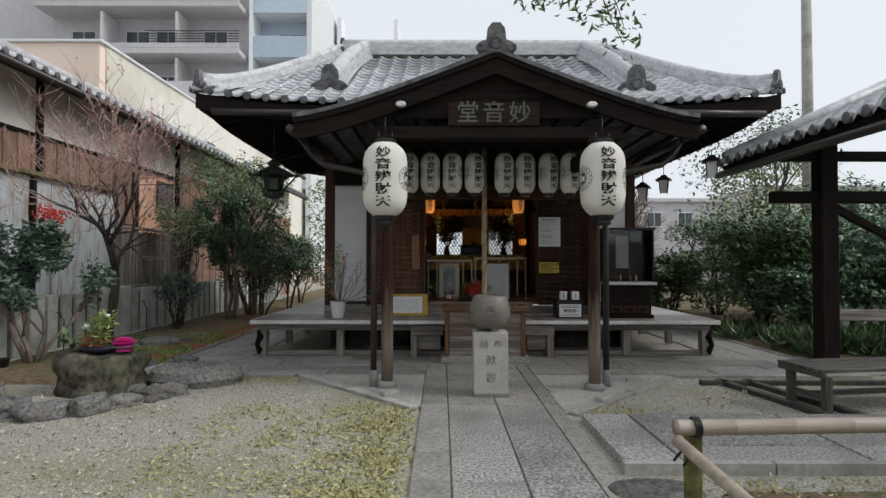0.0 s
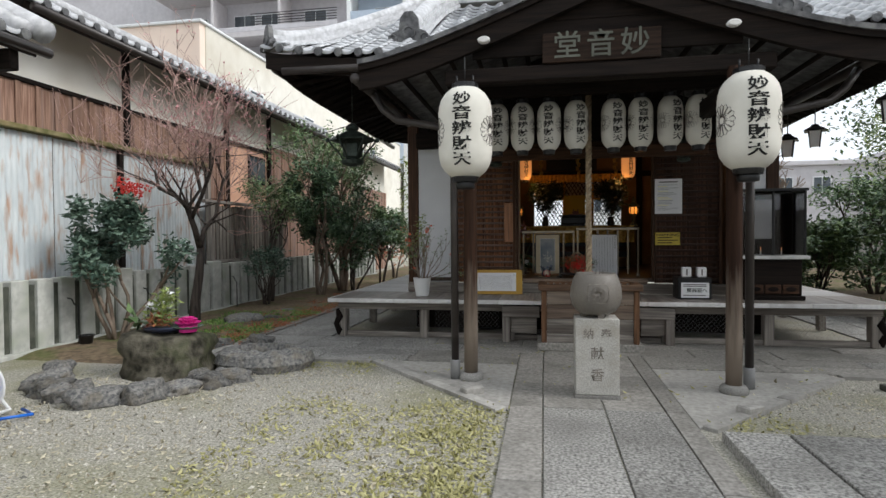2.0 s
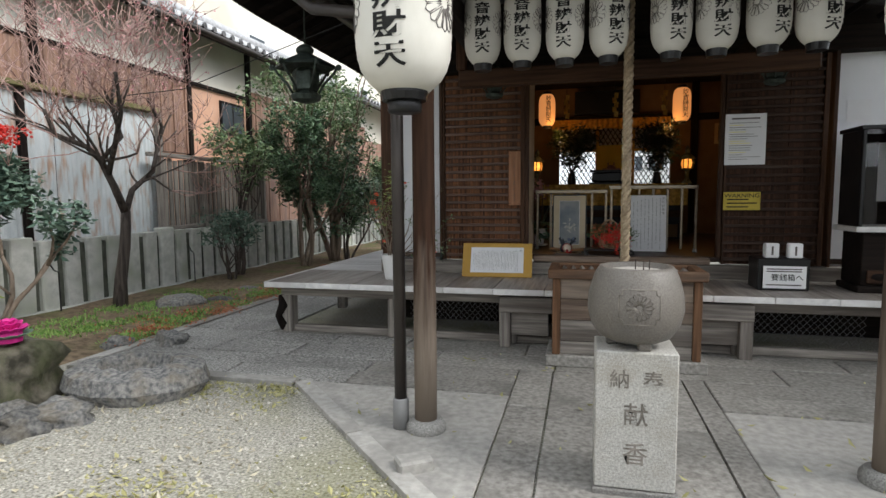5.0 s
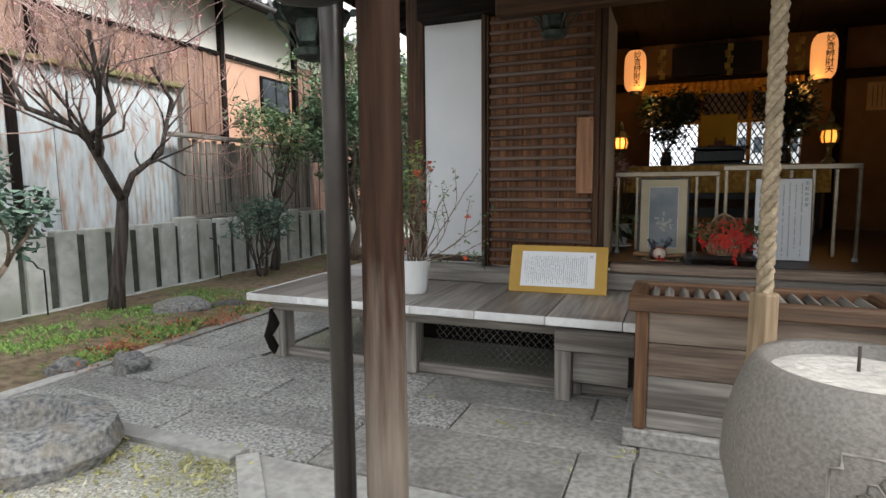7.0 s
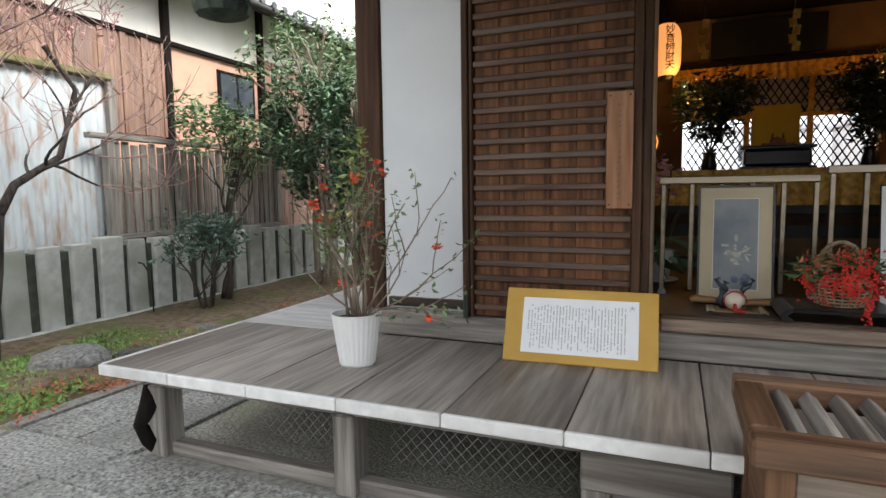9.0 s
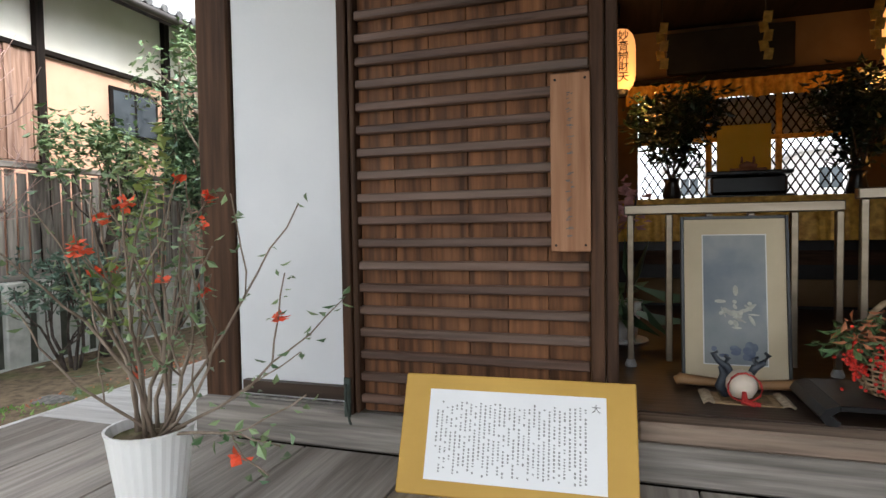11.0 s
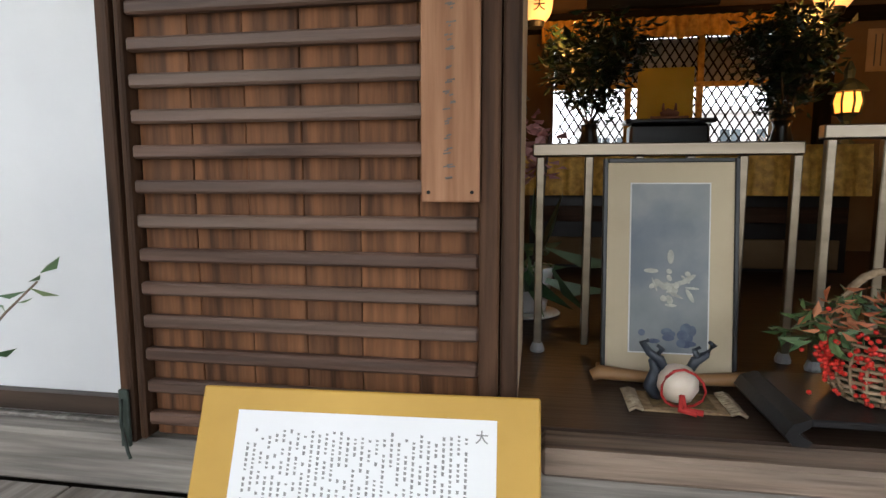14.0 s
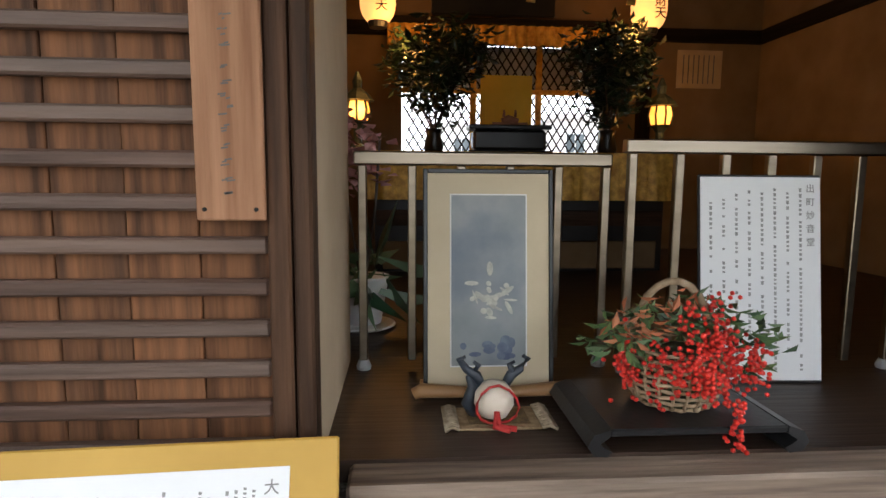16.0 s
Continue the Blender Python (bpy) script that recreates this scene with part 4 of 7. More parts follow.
CZ = 0.21
for q in range(16):
    a0 = 2 * math.pi * q / 16
    pts = [on_bowl(dr * 0.058 * math.cos(a0 + da), CZ + dr * 0.058 * math.sin(a0 + da)) for dr, da in ((0.2, 0), (0.55, -0.14), (0.9, -0.16), (1, 0), (0.9, 0.16), (0.55, 0.14), (0.2, 0))]
    tubes("crest_petal", [(pts, 0.0017)], CARVE, bowl, 4, "carved flower petal")
corners = [(-1, -0.6), (-0.82, -0.66), (-0.82, -0.9), (0, -0.9), (0.82, -0.9), (0.82, -0.66), (1, -0.6), (1, 0), (1, 0.6), (0.82, 0.66), (0.82, 0.9), (0, 0.9), (-0.82, 0.9), (-0.82, 0.66), (-1, 0.6), (-1, 0), (-1, -0.6)]
tubes("crest_frame", [([on_bowl(0.085 * u, CZ + 0.083 * w) for u, w in corners], 0.0032)], CARVE, bowl, 5, "carved square frame with notched corners")

# ---- offering box ----
ob = thing("offering_box", "weathered brown wooden offering box with slatted top", "offering box", (0.59, 7.75, 0))
part("plinth", box(-0.6, 0.6, -0.02, 0.5, 0, 0.09, 0.008), SMOOTH, ob, "pale stone plinth")
for sx in (-0.55, 0.49):
    for sy in (0.0, 0.4):
        part("corner_post", box(sx, sx + 0.06, sy, sy + 0.06, 0.091, 0.7, 0.006), BOXW[2], ob)
for z in (0.2, 0.37, 0.54):
    part("front_board", box(-0.488, 0.488, 0.015, 0.045, z + 0.002, z + 0.168, 0.004), GREYW[0] if z < 0.3 else SILLW[0], ob)
for sx in (-0.54, 0.51):
    part("side_board", box(sx, sx + 0.03, 0.062, 0.398, 0.2, 0.7, 0.004), BOXW[1], ob)
part("bottom_board", box(-0.488, 0.488, 0.02, 0.05, 0.093, 0.198, 0.004), GREYW[0], ob, "weathered grey lower board")
for ya, yb in ((-0.03, 0.05), (0.41, 0.49)):
    part("top_rail", box(-0.585, 0.585, ya, yb, 0.702, 0.775, 0.008), BOXW[0], ob)
for xa in (-0.585, 0.505):
    part("top_rail", box(xa, xa + 0.08, 0.052, 0.408, 0.702, 0.775, 0.008), BOXW[1], ob)
for i in range(14):
    x = -0.47 + i * 0.0725
    part("slat", moved(box(-0.018, 0.018, 0.05, 0.41, -0.02, 0.02, 0.004), Matrix.Translation((x, 0, 0.735)) @ pose(0, 0, 0, 0, 35)), GREYW[1], ob)
part("inside", box(-0.48, 0.48, 0.06, 0.4, 0.4, 0.41, 0), BLACK, ob)

# bell rope: three twisted strands and a wooden grip
rope = thing("bell_rope", "thick twisted pale hemp bell rope with a wooden grip", "rope", (0.56, 7.5, 0))
for s in range(3):
    pts = [(0.018 * math.cos(2 * math.pi * (z / 0.16 + s / 3)), 0.018 * math.sin(2 * math.pi * (z / 0.16 + s / 3)), z) for z in np.arange(0.84, 2.95, 0.02)]
    tubes("strand", [(pts, 0.019)], ROPE, rope, 7)
part("grip", lathe([(0.02, 0.575), (0.052, 0.575), (0.055, 0.585), (0.055, 0.86), (0.05, 0.87), (0.02, 0.875)], 8), wood("pale_grip_wood", (0.26, 0.18, 0.11), (0.42, 0.31, 0.2), GZ, 0.7), rope, "octagonal pale wooden grip")
for k, (z, q) in enumerate(((0.56, 0.05), (0.535, 0.054), (0.512, 0.046))):
    tubes("cord_ring", [([(q * math.cos(a), q * math.sin(a), z + 0.006 * math.sin(a + k)) for a in np.linspace(0, 6.4, 20)], 0.014)], ROPE, rope, 6)
tubes("tassel", [([(0, 0, 0.53), (0.01, 0, 0.46), (-0.01, 0.0, 0.44)], [0.035, 0.03, 0.012])], ROPE, rope, 8)

# ---- things on the veranda ----
def board_sign(name, label, cat, at, turn, lean, w, h, thick, face, paper, columns, head=None, big=1.0):
    """A leaning board with a pasted sheet and columns of small writing."""
    t = thing(name, label, cat, at, turn)
    t.matrix_basis = pose(*at, lean, 0, turn)
    part("board", box(-w / 2, w / 2, 0, thick, 0, h, 0.004), face, t)
    px0, px1, pz0, pz1 = paper
    part("sheet", box(px0, px1, -0.003, 0.0, pz0, pz1, 0), SHEET, t, "white printed sheet")
    rng = random.Random(5)
    n, runs_v, runs_f = columns, [], []
    for c in range(n):
        x = px0 + 0.03 + (px1 - px0 - (0.09 if head else 0.06)) * c / max(n - 1, 1)
        z = pz1 - 0.03 - rng.uniform(0, 0.02)
        end = pz0 + 0.025 + rng.uniform(0, 0.3) * (pz1 - pz0) * (c % 3 == 0)
        while z > end:
            s = rng.uniform(0.004, 0.0085) * big
            if rng.random() < 0.8:
                k = len(runs_v)
                runs_v += [(x - 0.003 * big, -0.0036, z), (x + 0.003 * big, -0.0036, z - 0.001), (x + 0.0022 * big, -0.0036, z - s), (x - 0.0025 * big, -0.0036, z - s)]
                runs_f.append((k, k + 1, k + 2, k + 3))
            z -= s + 0.0034 * big
    tagged(part("small_writing", mesh_of("small_writing", runs_v, runs_f, INKS), None, t), kind="stuff")
    for k, ch in enumerate(head or ""):
        writing("character", ch, 0.027, INKS, t, Matrix.Translation((px1 - 0.03, -0.004, pz1 - 0.035 - k * 0.04)) @ pose(0, 0, 0, 90), depth=0.0004)
    return t


board_sign("notice_board", "mustard board with a printed white sheet leaning on the shutter", "notice board", (-0.578, 8.926, VZ + 0.003), 3, -24, 0.712, 0.362, 0.012,
           MUSTARD, (-0.27, 0.27, 0.045, 0.315), 31, "大")

pot = thing("flower_pot", "white fluted ceramic pot of flowering quince branches", "potted plant", (-1.57, 8.62, VZ))
b = bmesh.new()
rings = []
for r, z in ((0.078, 0), (0.085, 0.01), (0.115, 0.235), (0.12, 0.25), (0.112, 0.25), (0.105, 0.22)):
    rings.append([b.verts.new((r * (1 + 0.02 * (i % 2)) * math.cos(2 * math.pi * i / 56), r * (1 + 0.02 * (i % 2)) * math.sin(2 * math.pi * i / 56), z)) for i in range(56)])
for p, q in zip(rings, rings[1:]):
    for i in range(56):
        b.faces.new((p[i], p[(i + 1) % 56], q[(i + 1) % 56], q[i]))
b.faces.new(rings[0][::-1])
part("pot", b, CERAMIC, pot, "white fluted pot")
part("soil", lathe([(0.104, 0.2), (0.104, 0.222), (0.01, 0.226)], 20), SOIL, pot)
rng = random.Random(11)
runs, tips = [], []
for k in range(14):
    a = rng.uniform(0, 6.28)
    d = (0.34 * math.cos(a), 0.2 * math.sin(a), 1)
    r_, t_ = branching((0.05 * math.cos(a), 0.05 * math.sin(a), 0.21), d, rng.uniform(0.35, 0.55), 0.007, 1, rng, 0.5, 0.1, 0.6, (1, 2))
    runs += r_
    tips += t_
for d, ln in (((0.9, -0.1, 0.8), 0.45), ((1.0, 0.1, 0.5), 0.42), ((0.9, -0.2, 0.12), 0.42), ((-0.9, -0.3, 0.6), 0.35), ((0.6, 0.1, 0.9), 0.5)):
    r_, t_ = branching((0.03, 0, 0.22), d, ln, 0.0055, 1, rng, 0.3, 0.05, 0.6, (1, 2))
    runs += r_
    tips += t_
tubes("branch_spray", runs, BARKP, pot, 5, "thin grey-brown branches")
pts = [p for path, _ in runs for p in path[2:]]
leaves("leaves", pts, (0.03, 0.03, 0.03), 520, 0.034, L_LEAFY, pot, "sparse green leaves", 0, 0.55, 3)
leaves("top_leaves", [(-0.06, 0.02, 0.75), (-0.02, 0.03, 0.9), (0.0, 0.03, 1.02), (-0.12, 0, 0.6)], (0.08, 0.06, 0.14), 160, 0.045, L_LIME, pot, "fresh green leaves", 0, 0.5, 4)
fl = [rng.choice(pts) for _ in range(16)]
leaves("blossoms", [p for p in fl], (0.014, 0.014, 0.014), 230, 0.027, QUINCE, pot, "orange-red blossoms", 0, 0.9, 5)

# plank with brushed writing on the shutter
pl = thing("wooden_plaque", "pale cedar plaque with faded brush writing on the shutter", "plaque", (-0.42, YW - 0.034, 1.53))
part("board", box(-0.06, 0.06, -0.008, 0.009, -0.275, 0.275, 0.003), wood("pale_cedar", (0.24, 0.115, 0.062), (0.4, 0.21, 0.12), GZ, 0.7), pl)
rng = random.Random(8)
vs, fs = [], []
z = 0.22
while z > -0.23:
    s = rng.uniform(0.012, 0.026)
    for _ in range(3):
        x, w_, h_ = rng.uniform(-0.008, 0.006), rng.uniform(0.004, 0.016), rng.uniform(0.003, s)
        k = len(vs)
        vs += [(x - w_ / 2, -0.0088, z - h_), (x + w_ / 2, -0.0088, z - h_ + 0.002), (x + w_ / 2, -0.0088, z - h_ + 0.005), (x - w_ / 2, -0.0088, z - h_ + 0.003)]
        fs.append((k, k + 1, k + 2, k + 3))
    z -= s + 0.008
tagged(part("brush_writing", mesh_of("brush_writing", vs, fs, INKG), None, pl), kind="stuff")
for x in (-0.045, 0.045):
    for z in (-0.255, 0.255):
        part("nail", moved(lathe([(0.004, 0), (0.004, 0.003), (0.001, 0.004)], 8), Matrix.Translation((x, -0.008, z)) @ pose(0, 0, 0, 90)), INK, pl)

# notices on the right-hand shutter
nt = thing("paper_notice", "white printed notice sheet on the dark wall", "notice", (1.73, YW - 0.03, 1.86))
part("sheet", box(-0.175, 0.175, -0.003, 0.003, -0.235, 0.235, 0), SHEET, nt)
part("text_line", box(-0.12, 0.12, -0.0036, -0.003, 0.185, 0.2, 0), INKG, nt)
HILITE = surf("highlighter_yellow", (0.72, 0.66, 0.2), (0.78, 0.72, 0.28), 5, 0.8, 0.0)
for i in range(17):
    w_ = 0.14 * random.Random(i).uniform(0.35, 1)
    part("text_line", box(-0.14, -0.14 + 2 * w_, -0.0036, -0.003, 0.15 - i * 0.021, 0.156 - i * 0.021, 0), HILITE if i in (1, 4, 8, 9, 13) else INKS, nt)
ys = thing("warning_plate", "yellow printed warning plate on the dark wall", "sign", (1.72, YW - 0.03, 1.285))
YEL = surf("yellow_plate", (0.4, 0.3, 0.03), (0.5, 0.38, 0.05), 4, 0.5, 0.02)
part("plate", box(-0.16, 0.16, -0.003, 0.003, -0.085, 0.085, 0.002), YEL, ys)
writing("word", "WARNING", 0.055, INK, ys, Matrix.Translation((0, -0.0034, 0.05)) @ pose(0, 0, 0, 90), 1.15, depth=0.0004)
for i in range(1, 4):
    part("text_line", box(-0.13, 0.13 - 0.07 * (i % 2), -0.0037, -0.003, 0.045 - i * 0.035, 0.057 - i * 0.035, 0), INK, ys)

stand = thing("offering_stand", "small black stand with two white packs and a written card", "stand", (1.93, 8.56, VZ))
part("body", box(-0.2, 0.2, 0.02, 0.3, 0.0, 0.27, 0.006), BLACK, stand)
card = part("card", box(-0.165, 0.165, -0.006, 0.0, 0.02, 0.21, 0.001), SHEET, stand, "white card with black writing")
writing("writing", "賽銭箱へ", 0.062, INK, card, Matrix.Translation((0.02, -0.0065, 0.11)) @ pose(0, 0, 0, 90), depth=0.0004)
for z in (0.165, 0.185, 0.05):
    part("text_line", box(-0.14, 0.13, -0.0068, -0.0062, z - 0.005, z + 0.005, 0), INKG, card)
for x in (-0.09, 0.09):
    p = part("pack", box(x - 0.055, x + 0.055, 0.03, 0.11, 0.274, 0.4, 0.01), SHEET, stand, "white paper pack")
    part("text_line", box(x - 0.008, x + 0.008, 0.0285, 0.0298, 0.3, 0.375, 0), INKG, p)

case = thing("votive_cabinet", "dark glazed candle cabinet on a carved base", "cabinet", (2.83, 8.55, VZ))
part("base", box(-0.36, 0.36, 0, 0.42, 0.0, 0.055, 0.01), DARK[0], case)
part("lower_body", box(-0.33, 0.33, 0.03, 0.4, 0.058, 0.5, 0.008), DARK[0], case)
for i in range(3):
    part("carved_panel", box(-0.29 + i * 0.2, -0.11 + i * 0.2, 0.012, 0.029, 0.08, 0.19, 0.01), BROWN[0], case)
    part("carving", moved(lathe([(0.05, 0), (0.05, 0.01), (0.02, 0.014)], 12), Matrix.Translation((-0.2 + i * 0.2, 0.012, 0.135)) @ pose(0, 0, 0, 90) @ Matrix.Diagonal((1.2, 0.6, 1, 1))), DARK[0], case)
part("ledge", box(-0.4, 0.4, -0.02, 0.44, 0.503, 0.545, 0.005), WHITE_EDGE, case, "pale metal ledge")
part("cabinet_back", box(-0.37, 0.37, 0.39, 0.41, 0.548, 1.33, 0), DARK[0], case)
part("cabinet_top", box(-0.39, 0.39, 0.0, 0.42, 1.333, 1.365, 0.004), BLACK, case)
for x in (-0.37, -0.012, 0.345):
    part("frame_post", box(x, x + 0.025, 0.015, 0.04, 0.548, 1.33, 0.003), BLACK, case)
for x in (-0.37, 0.365):
    part("cabinet_side", box(x, x + 0.006, 0.045, 0.385, 0.548, 1.33, 0), BLACK, case)
for xa, xb in ((-0.343, -0.014), (0.015, 0.343)):
    g = part("glass_pane", box(xa, xb, 0.024, 0.028, 0.55, 1.328, 0), GLASS, case)
    g.visible_shadow = False
part("certificate", box(-0.1, 0.12, 0.375, 0.385, 0.75, 1.25, 0.002), SHEET, case)
for x in (-0.08, 0.07, 0.16):
    cd = part("candle", moved(lathe([(0.009, 0), (0.009, 0.06), (0.002, 0.062)], 8), Matrix.Translation((x, 0.2, 0.548))), CERAMIC, case)
    part("flame", moved(lathe([(0.001, 0), (0.009, 0.012), (0.006, 0.024), (0.001, 0.036)], 8), Matrix.Translation((x, 0.2, 0.612))), LAMP_S, cd, "orange candle flame")
for x, z in ((2.7, 2.1), (2.72, 1.78)):  # small white papers beside the lantern
    o = thing("paper_slip", "white paper slip on the plaster panel edge", "paper", (x, YW + 0.096, z))
    part("slip", box(-0.1, 0.1, -0.002, 0.002, -0.1, 0.1, 0), SHEET, o)


def bronze_lantern(x, y, z, s=1.0):
    """Hexagonal hanging bronze lantern: canopy, ribs, body, foot."""
    t = thing("bronze_lantern", "dark green bronze hexagonal hanging lantern under the eaves", "lantern", (x, y, z), 15, "bronze lanterns")
    part("canopy", lathe([(0.02, 0.2), (0.1, 0.17), (0.32, 0.06), (0.34, 0.03), (0.3, 0.025), (0.06, 0.15)], 6), BRONZE, t)
    part("knob", lathe([(0.09, 0.19), (0.1, 0.23), (0.06, 0.27), (0.015, 0.29)], 12), BRONZE, t, "", True)
    part("body", lathe([(0.1, -0.22), (0.14, -0.2), (0.15, -0.02), (0.12, 0.02)], 6), BRONZE, t)
    part("foot", lathe([(0.05, -0.34), (0.15, -0.31), (0.17, -0.26), (0.11, -0.225)], 12), BRONZE, t)
    for k in range(6):
        a = k * math.pi / 3
        c, sn = math.cos(a), math.sin(a)
        tubes("rib", [([(0.34 * c, 0.34 * sn, 0.03), (0.3 * c, 0.3 * sn, -0.03), (0.2 * c, 0.2 * sn, -0.14), (0.14 * c, 0.14 * sn, -0.24)], 0.014)], BRONZE, t, 5)
        part("curl", moved(lathe([(0.03, -0.012), (0.035, 0), (0.03, 0.012)], 10), Matrix.Translation((0.36 * c, 0.36 * sn, 0.04)) @ pose(0, 0, 0, 90, 0, math.degrees(a))), BRONZE, t)
    tubes("hook", [([(0, 0, 0.28), (0, 0, 0.95 / s)], 0.01)], BRONZE, t)
    t.matrix_basis = pose(x, y, z, 0, 0, 15) @ Matrix.Scale(s, 4)
    return t


bronze_lantern(-2.69, 9.05, 2.72, 1.0)
b2_ = bronze_lantern(-0.55, 8.6, 2.42, 0.5)
copy_thing(b2_, pose(1.8, 8.6, 2.42, 0, 0, 15))

# ---- inside the hall ----
def railing(xa, xb, y, top, n):
    t = thing("steel_railing", "low brushed steel railing inside the hall", "railing", (xa, y, FZ), group="inner railings")
    w, h = xb - xa, top - FZ
    part("top_bar", box(0, w, -0.02, 0.02, h - 0.04, h, 0.004), STEEL, t)
    for i in range(n):
        x = 0.012 + (w - 0.04) * i / (n - 1)
        part("upright", box(x, x + 0.026, -0.013, 0.013, 0.03, h - 0.041, 0.003), STEEL, t)
        if i in (0, n - 1):
            part("foot", moved(lathe([(0.022, 0), (0.024, 0.01), (0.016, 0.03)], 12), Matrix.Translation((x + 0.013, 0, 0))), GREYP, t)
    return t


railing(-0.26, 0.53, 9.83, 1.415, 6)
railing(0.545, 1.45, 9.76, 1.455, 7)

pic = thing("framed_picture", "framed pale misty picture leaning on a wooden stand", "picture", (0.125, 9.66, FZ + 0.03))
pic.matrix_basis = pose(0.125, 9.6, FZ + 0.004, -7, 0, 0)
part("mount", box(-0.17, 0.17, 0, 0.012, 0.012, 0.61, 0), surf("olive_mount", (0.46, 0.38, 0.26), (0.52, 0.44, 0.31), 6, 0.8, 0.05), pic)
for p in ((-0.182, -0.17, 0.0, 0.622), (0.17, 0.182, 0.0, 0.622)):
    part("frame_bar", box(p[0], p[1], -0.006, 0.018, p[2], p[3], 0.002), BLACK, pic)
for p in ((0.0, 0.012), (0.61, 0.622)):
    part("frame_bar", box(-0.169, 0.169, -0.006, 0.018, p[0], p[1], 0.002), BLACK, pic)
MIST = surf("misty_blue_painting", (0.17, 0.19, 0.2), (0.3, 0.31, 0.31), 4, 0.5, 0.0, stain=(0.07, 0.1, 0.16), stain_scale=5, stain_amount=0.5)
part("picture_line", box(-0.108, 0.108, -0.002, -0.0005, 0.072, 0.553, 0), SHEET, pic)
part("painting", box(-0.104, 0.104, -0.004, -0.0022, 0.076, 0.549, 0), MIST, pic, "misty blue-grey painting")
PALE = surf("pale_paint", (0.3, 0.3, 0.27), (0.46, 0.44, 0.38), 60, 0.6, 0.0)
rng = random.Random(77)
for k in range(26):
    x, z = 0.005 + rng.gauss(0, 0.026), 0.262 + rng.gauss(0, 0.022)
    w_, h_ = rng.uniform(0.006, 0.026), rng.uniform(0.003, 0.009)
    part("brush_stroke", moved(lathe([(1, 0), (0.9, 0.0004), (0.01, 0.0005)], 12), pose(x, -0.0042 - k * 0.00006, z, 90) @ pose(0, 0, 0, 0, 0, rng.uniform(-70, 70)) @ Matrix.Diagonal((w_, h_, 1, 1))), PALE, pic)
part("brush_stroke", moved(lathe([(1, 0), (0.9, 0.0004), (0.01, 0.0005)], 14), pose(0.003, -0.006, 0.345, 90) @ Matrix.Diagonal((0.009, 0.02, 1, 1))), PALE, pic)
WASH = surf("blue_wash", (0.06, 0.08, 0.14), (0.14, 0.17, 0.22), 20, 0.6, 0.0)
for k in range(14):
    part("blue_stroke", moved(lathe([(1, 0), (0.9, 0.0004), (0.01, 0.0005)], 12), pose(rng.uniform(-0.085, 0.085), -0.0042 - k * 0.00006, 0.1 + rng.uniform(0, 0.045), 90) @ Matrix.Diagonal((rng.uniform(0.008, 0.018), rng.uniform(0.006, 0.016), 1, 1))), WASH, pic)
st = thing("picture_stand", "low gnarled honey-coloured wooden stand", "stand", (0.125, 9.555, FZ))
tubes("bar", [([(-0.21, 0, 0.02), (-0.19, 0, 0.03), (0, 0.01, 0.016), (0.19, 0, 0.03), (0.215, -0.005, 0.04)], [0.016, 0.02, 0.014, 0.02, 0.014]), ([(-0.19, 0.08, 0.016), (0.19, 0.08, 0.016)], 0.016)], surf("honey_wood", (0.2, 0.1, 0.04), (0.36, 0.2, 0.09), 12, 0.45, 0.2, GX), st, 8)

tb = board_sign("white_text_board", "white board with printed vertical writing in a black frame", "notice board", (0.947, 9.645, FZ), -3, -8, 0.372, 0.62, 0.012, BLACK, (-0.18, 0.18, 0.008, 0.612), 8, "出町妙音堂", 1.5)

rug = thing("small_rug", "small tan woven mat with white fringes", "mat", (0.12, 9.43, FZ))
part("mat", box(-0.1, 0.1, -0.065, 0.065, 0, 0.006, 0.002), surf("tan_weave", (0.2, 0.13, 0.07), (0.34, 0.24, 0.14), 60, 0.9, 0.4), rug)
part("border", box(-0.075, 0.075, -0.045, 0.045, 0.006, 0.008, 0), surf("dark_weave", (0.1, 0.07, 0.04), (0.2, 0.13, 0.06), 60, 0.9, 0.4), rug)
for s in (-1, 1):
    tubes("fringe", [([(s * 0.1, -0.065 + k * 0.013, 0.005), (s * 0.118, -0.068 + k * 0.013, 0.012), (s * 0.135, -0.072 + k * 0.0135, 0.004)], 0.005) for k in range(11)], ROPE, rug, 4, "white knotted fringe")
orn = thing("dragon_ornament", "pale round ornament tied with red cord and dark antlers", "ornament", (0.11, 9.4, FZ + 0.009))
part("ball", moved(lathe([(0.012, -0.055), (0.04, -0.045), (0.058, -0.012), (0.056, 0.02), (0.035, 0.048), (0.01, 0.055)], 18, 0.05), Matrix.Translation((0.0, 0, 0.056))), surf("ivory_ceramic", (0.6, 0.5, 0.4), (0.72, 0.63, 0.53), 12, 0.45, 0.1), orn, "", True)
HORN = surf("dark_blue_horn", (0.015, 0.02, 0.03), (0.05, 0.06, 0.075), 20, 0.4, 0.2)
for s in (-1, 1):
    tubes("antler", [([(s * 0.03, 0.02, 0.08), (s * 0.05, 0.02, 0.12), (s * 0.08, 0.02, 0.14), (s * 0.1, 0.02, 0.17), (s * 0.085, 0.01, 0.18)], [0.013, 0.016, 0.012, 0.01, 0.006]), ([(s * 0.06, 0.02, 0.125), (s * 0.045, 0.01, 0.155), (s * 0.06, 0.01, 0.165)], [0.011, 0.009, 0.005])], HORN, orn, 7, "dark curling antler")
tubes("tail", [([(-0.05, 0.03, 0.0), (-0.075, 0.02, 0.04), (-0.06, 0.02, 0.09), (-0.075, 0.02, 0.12)], [0.02, 0.02, 0.016, 0.008])], HORN, orn, 8)
CORD = surf("red_cord", (0.3, 0.02, 0.02), (0.42, 0.04, 0.035), 40, 0.8, 0.3)
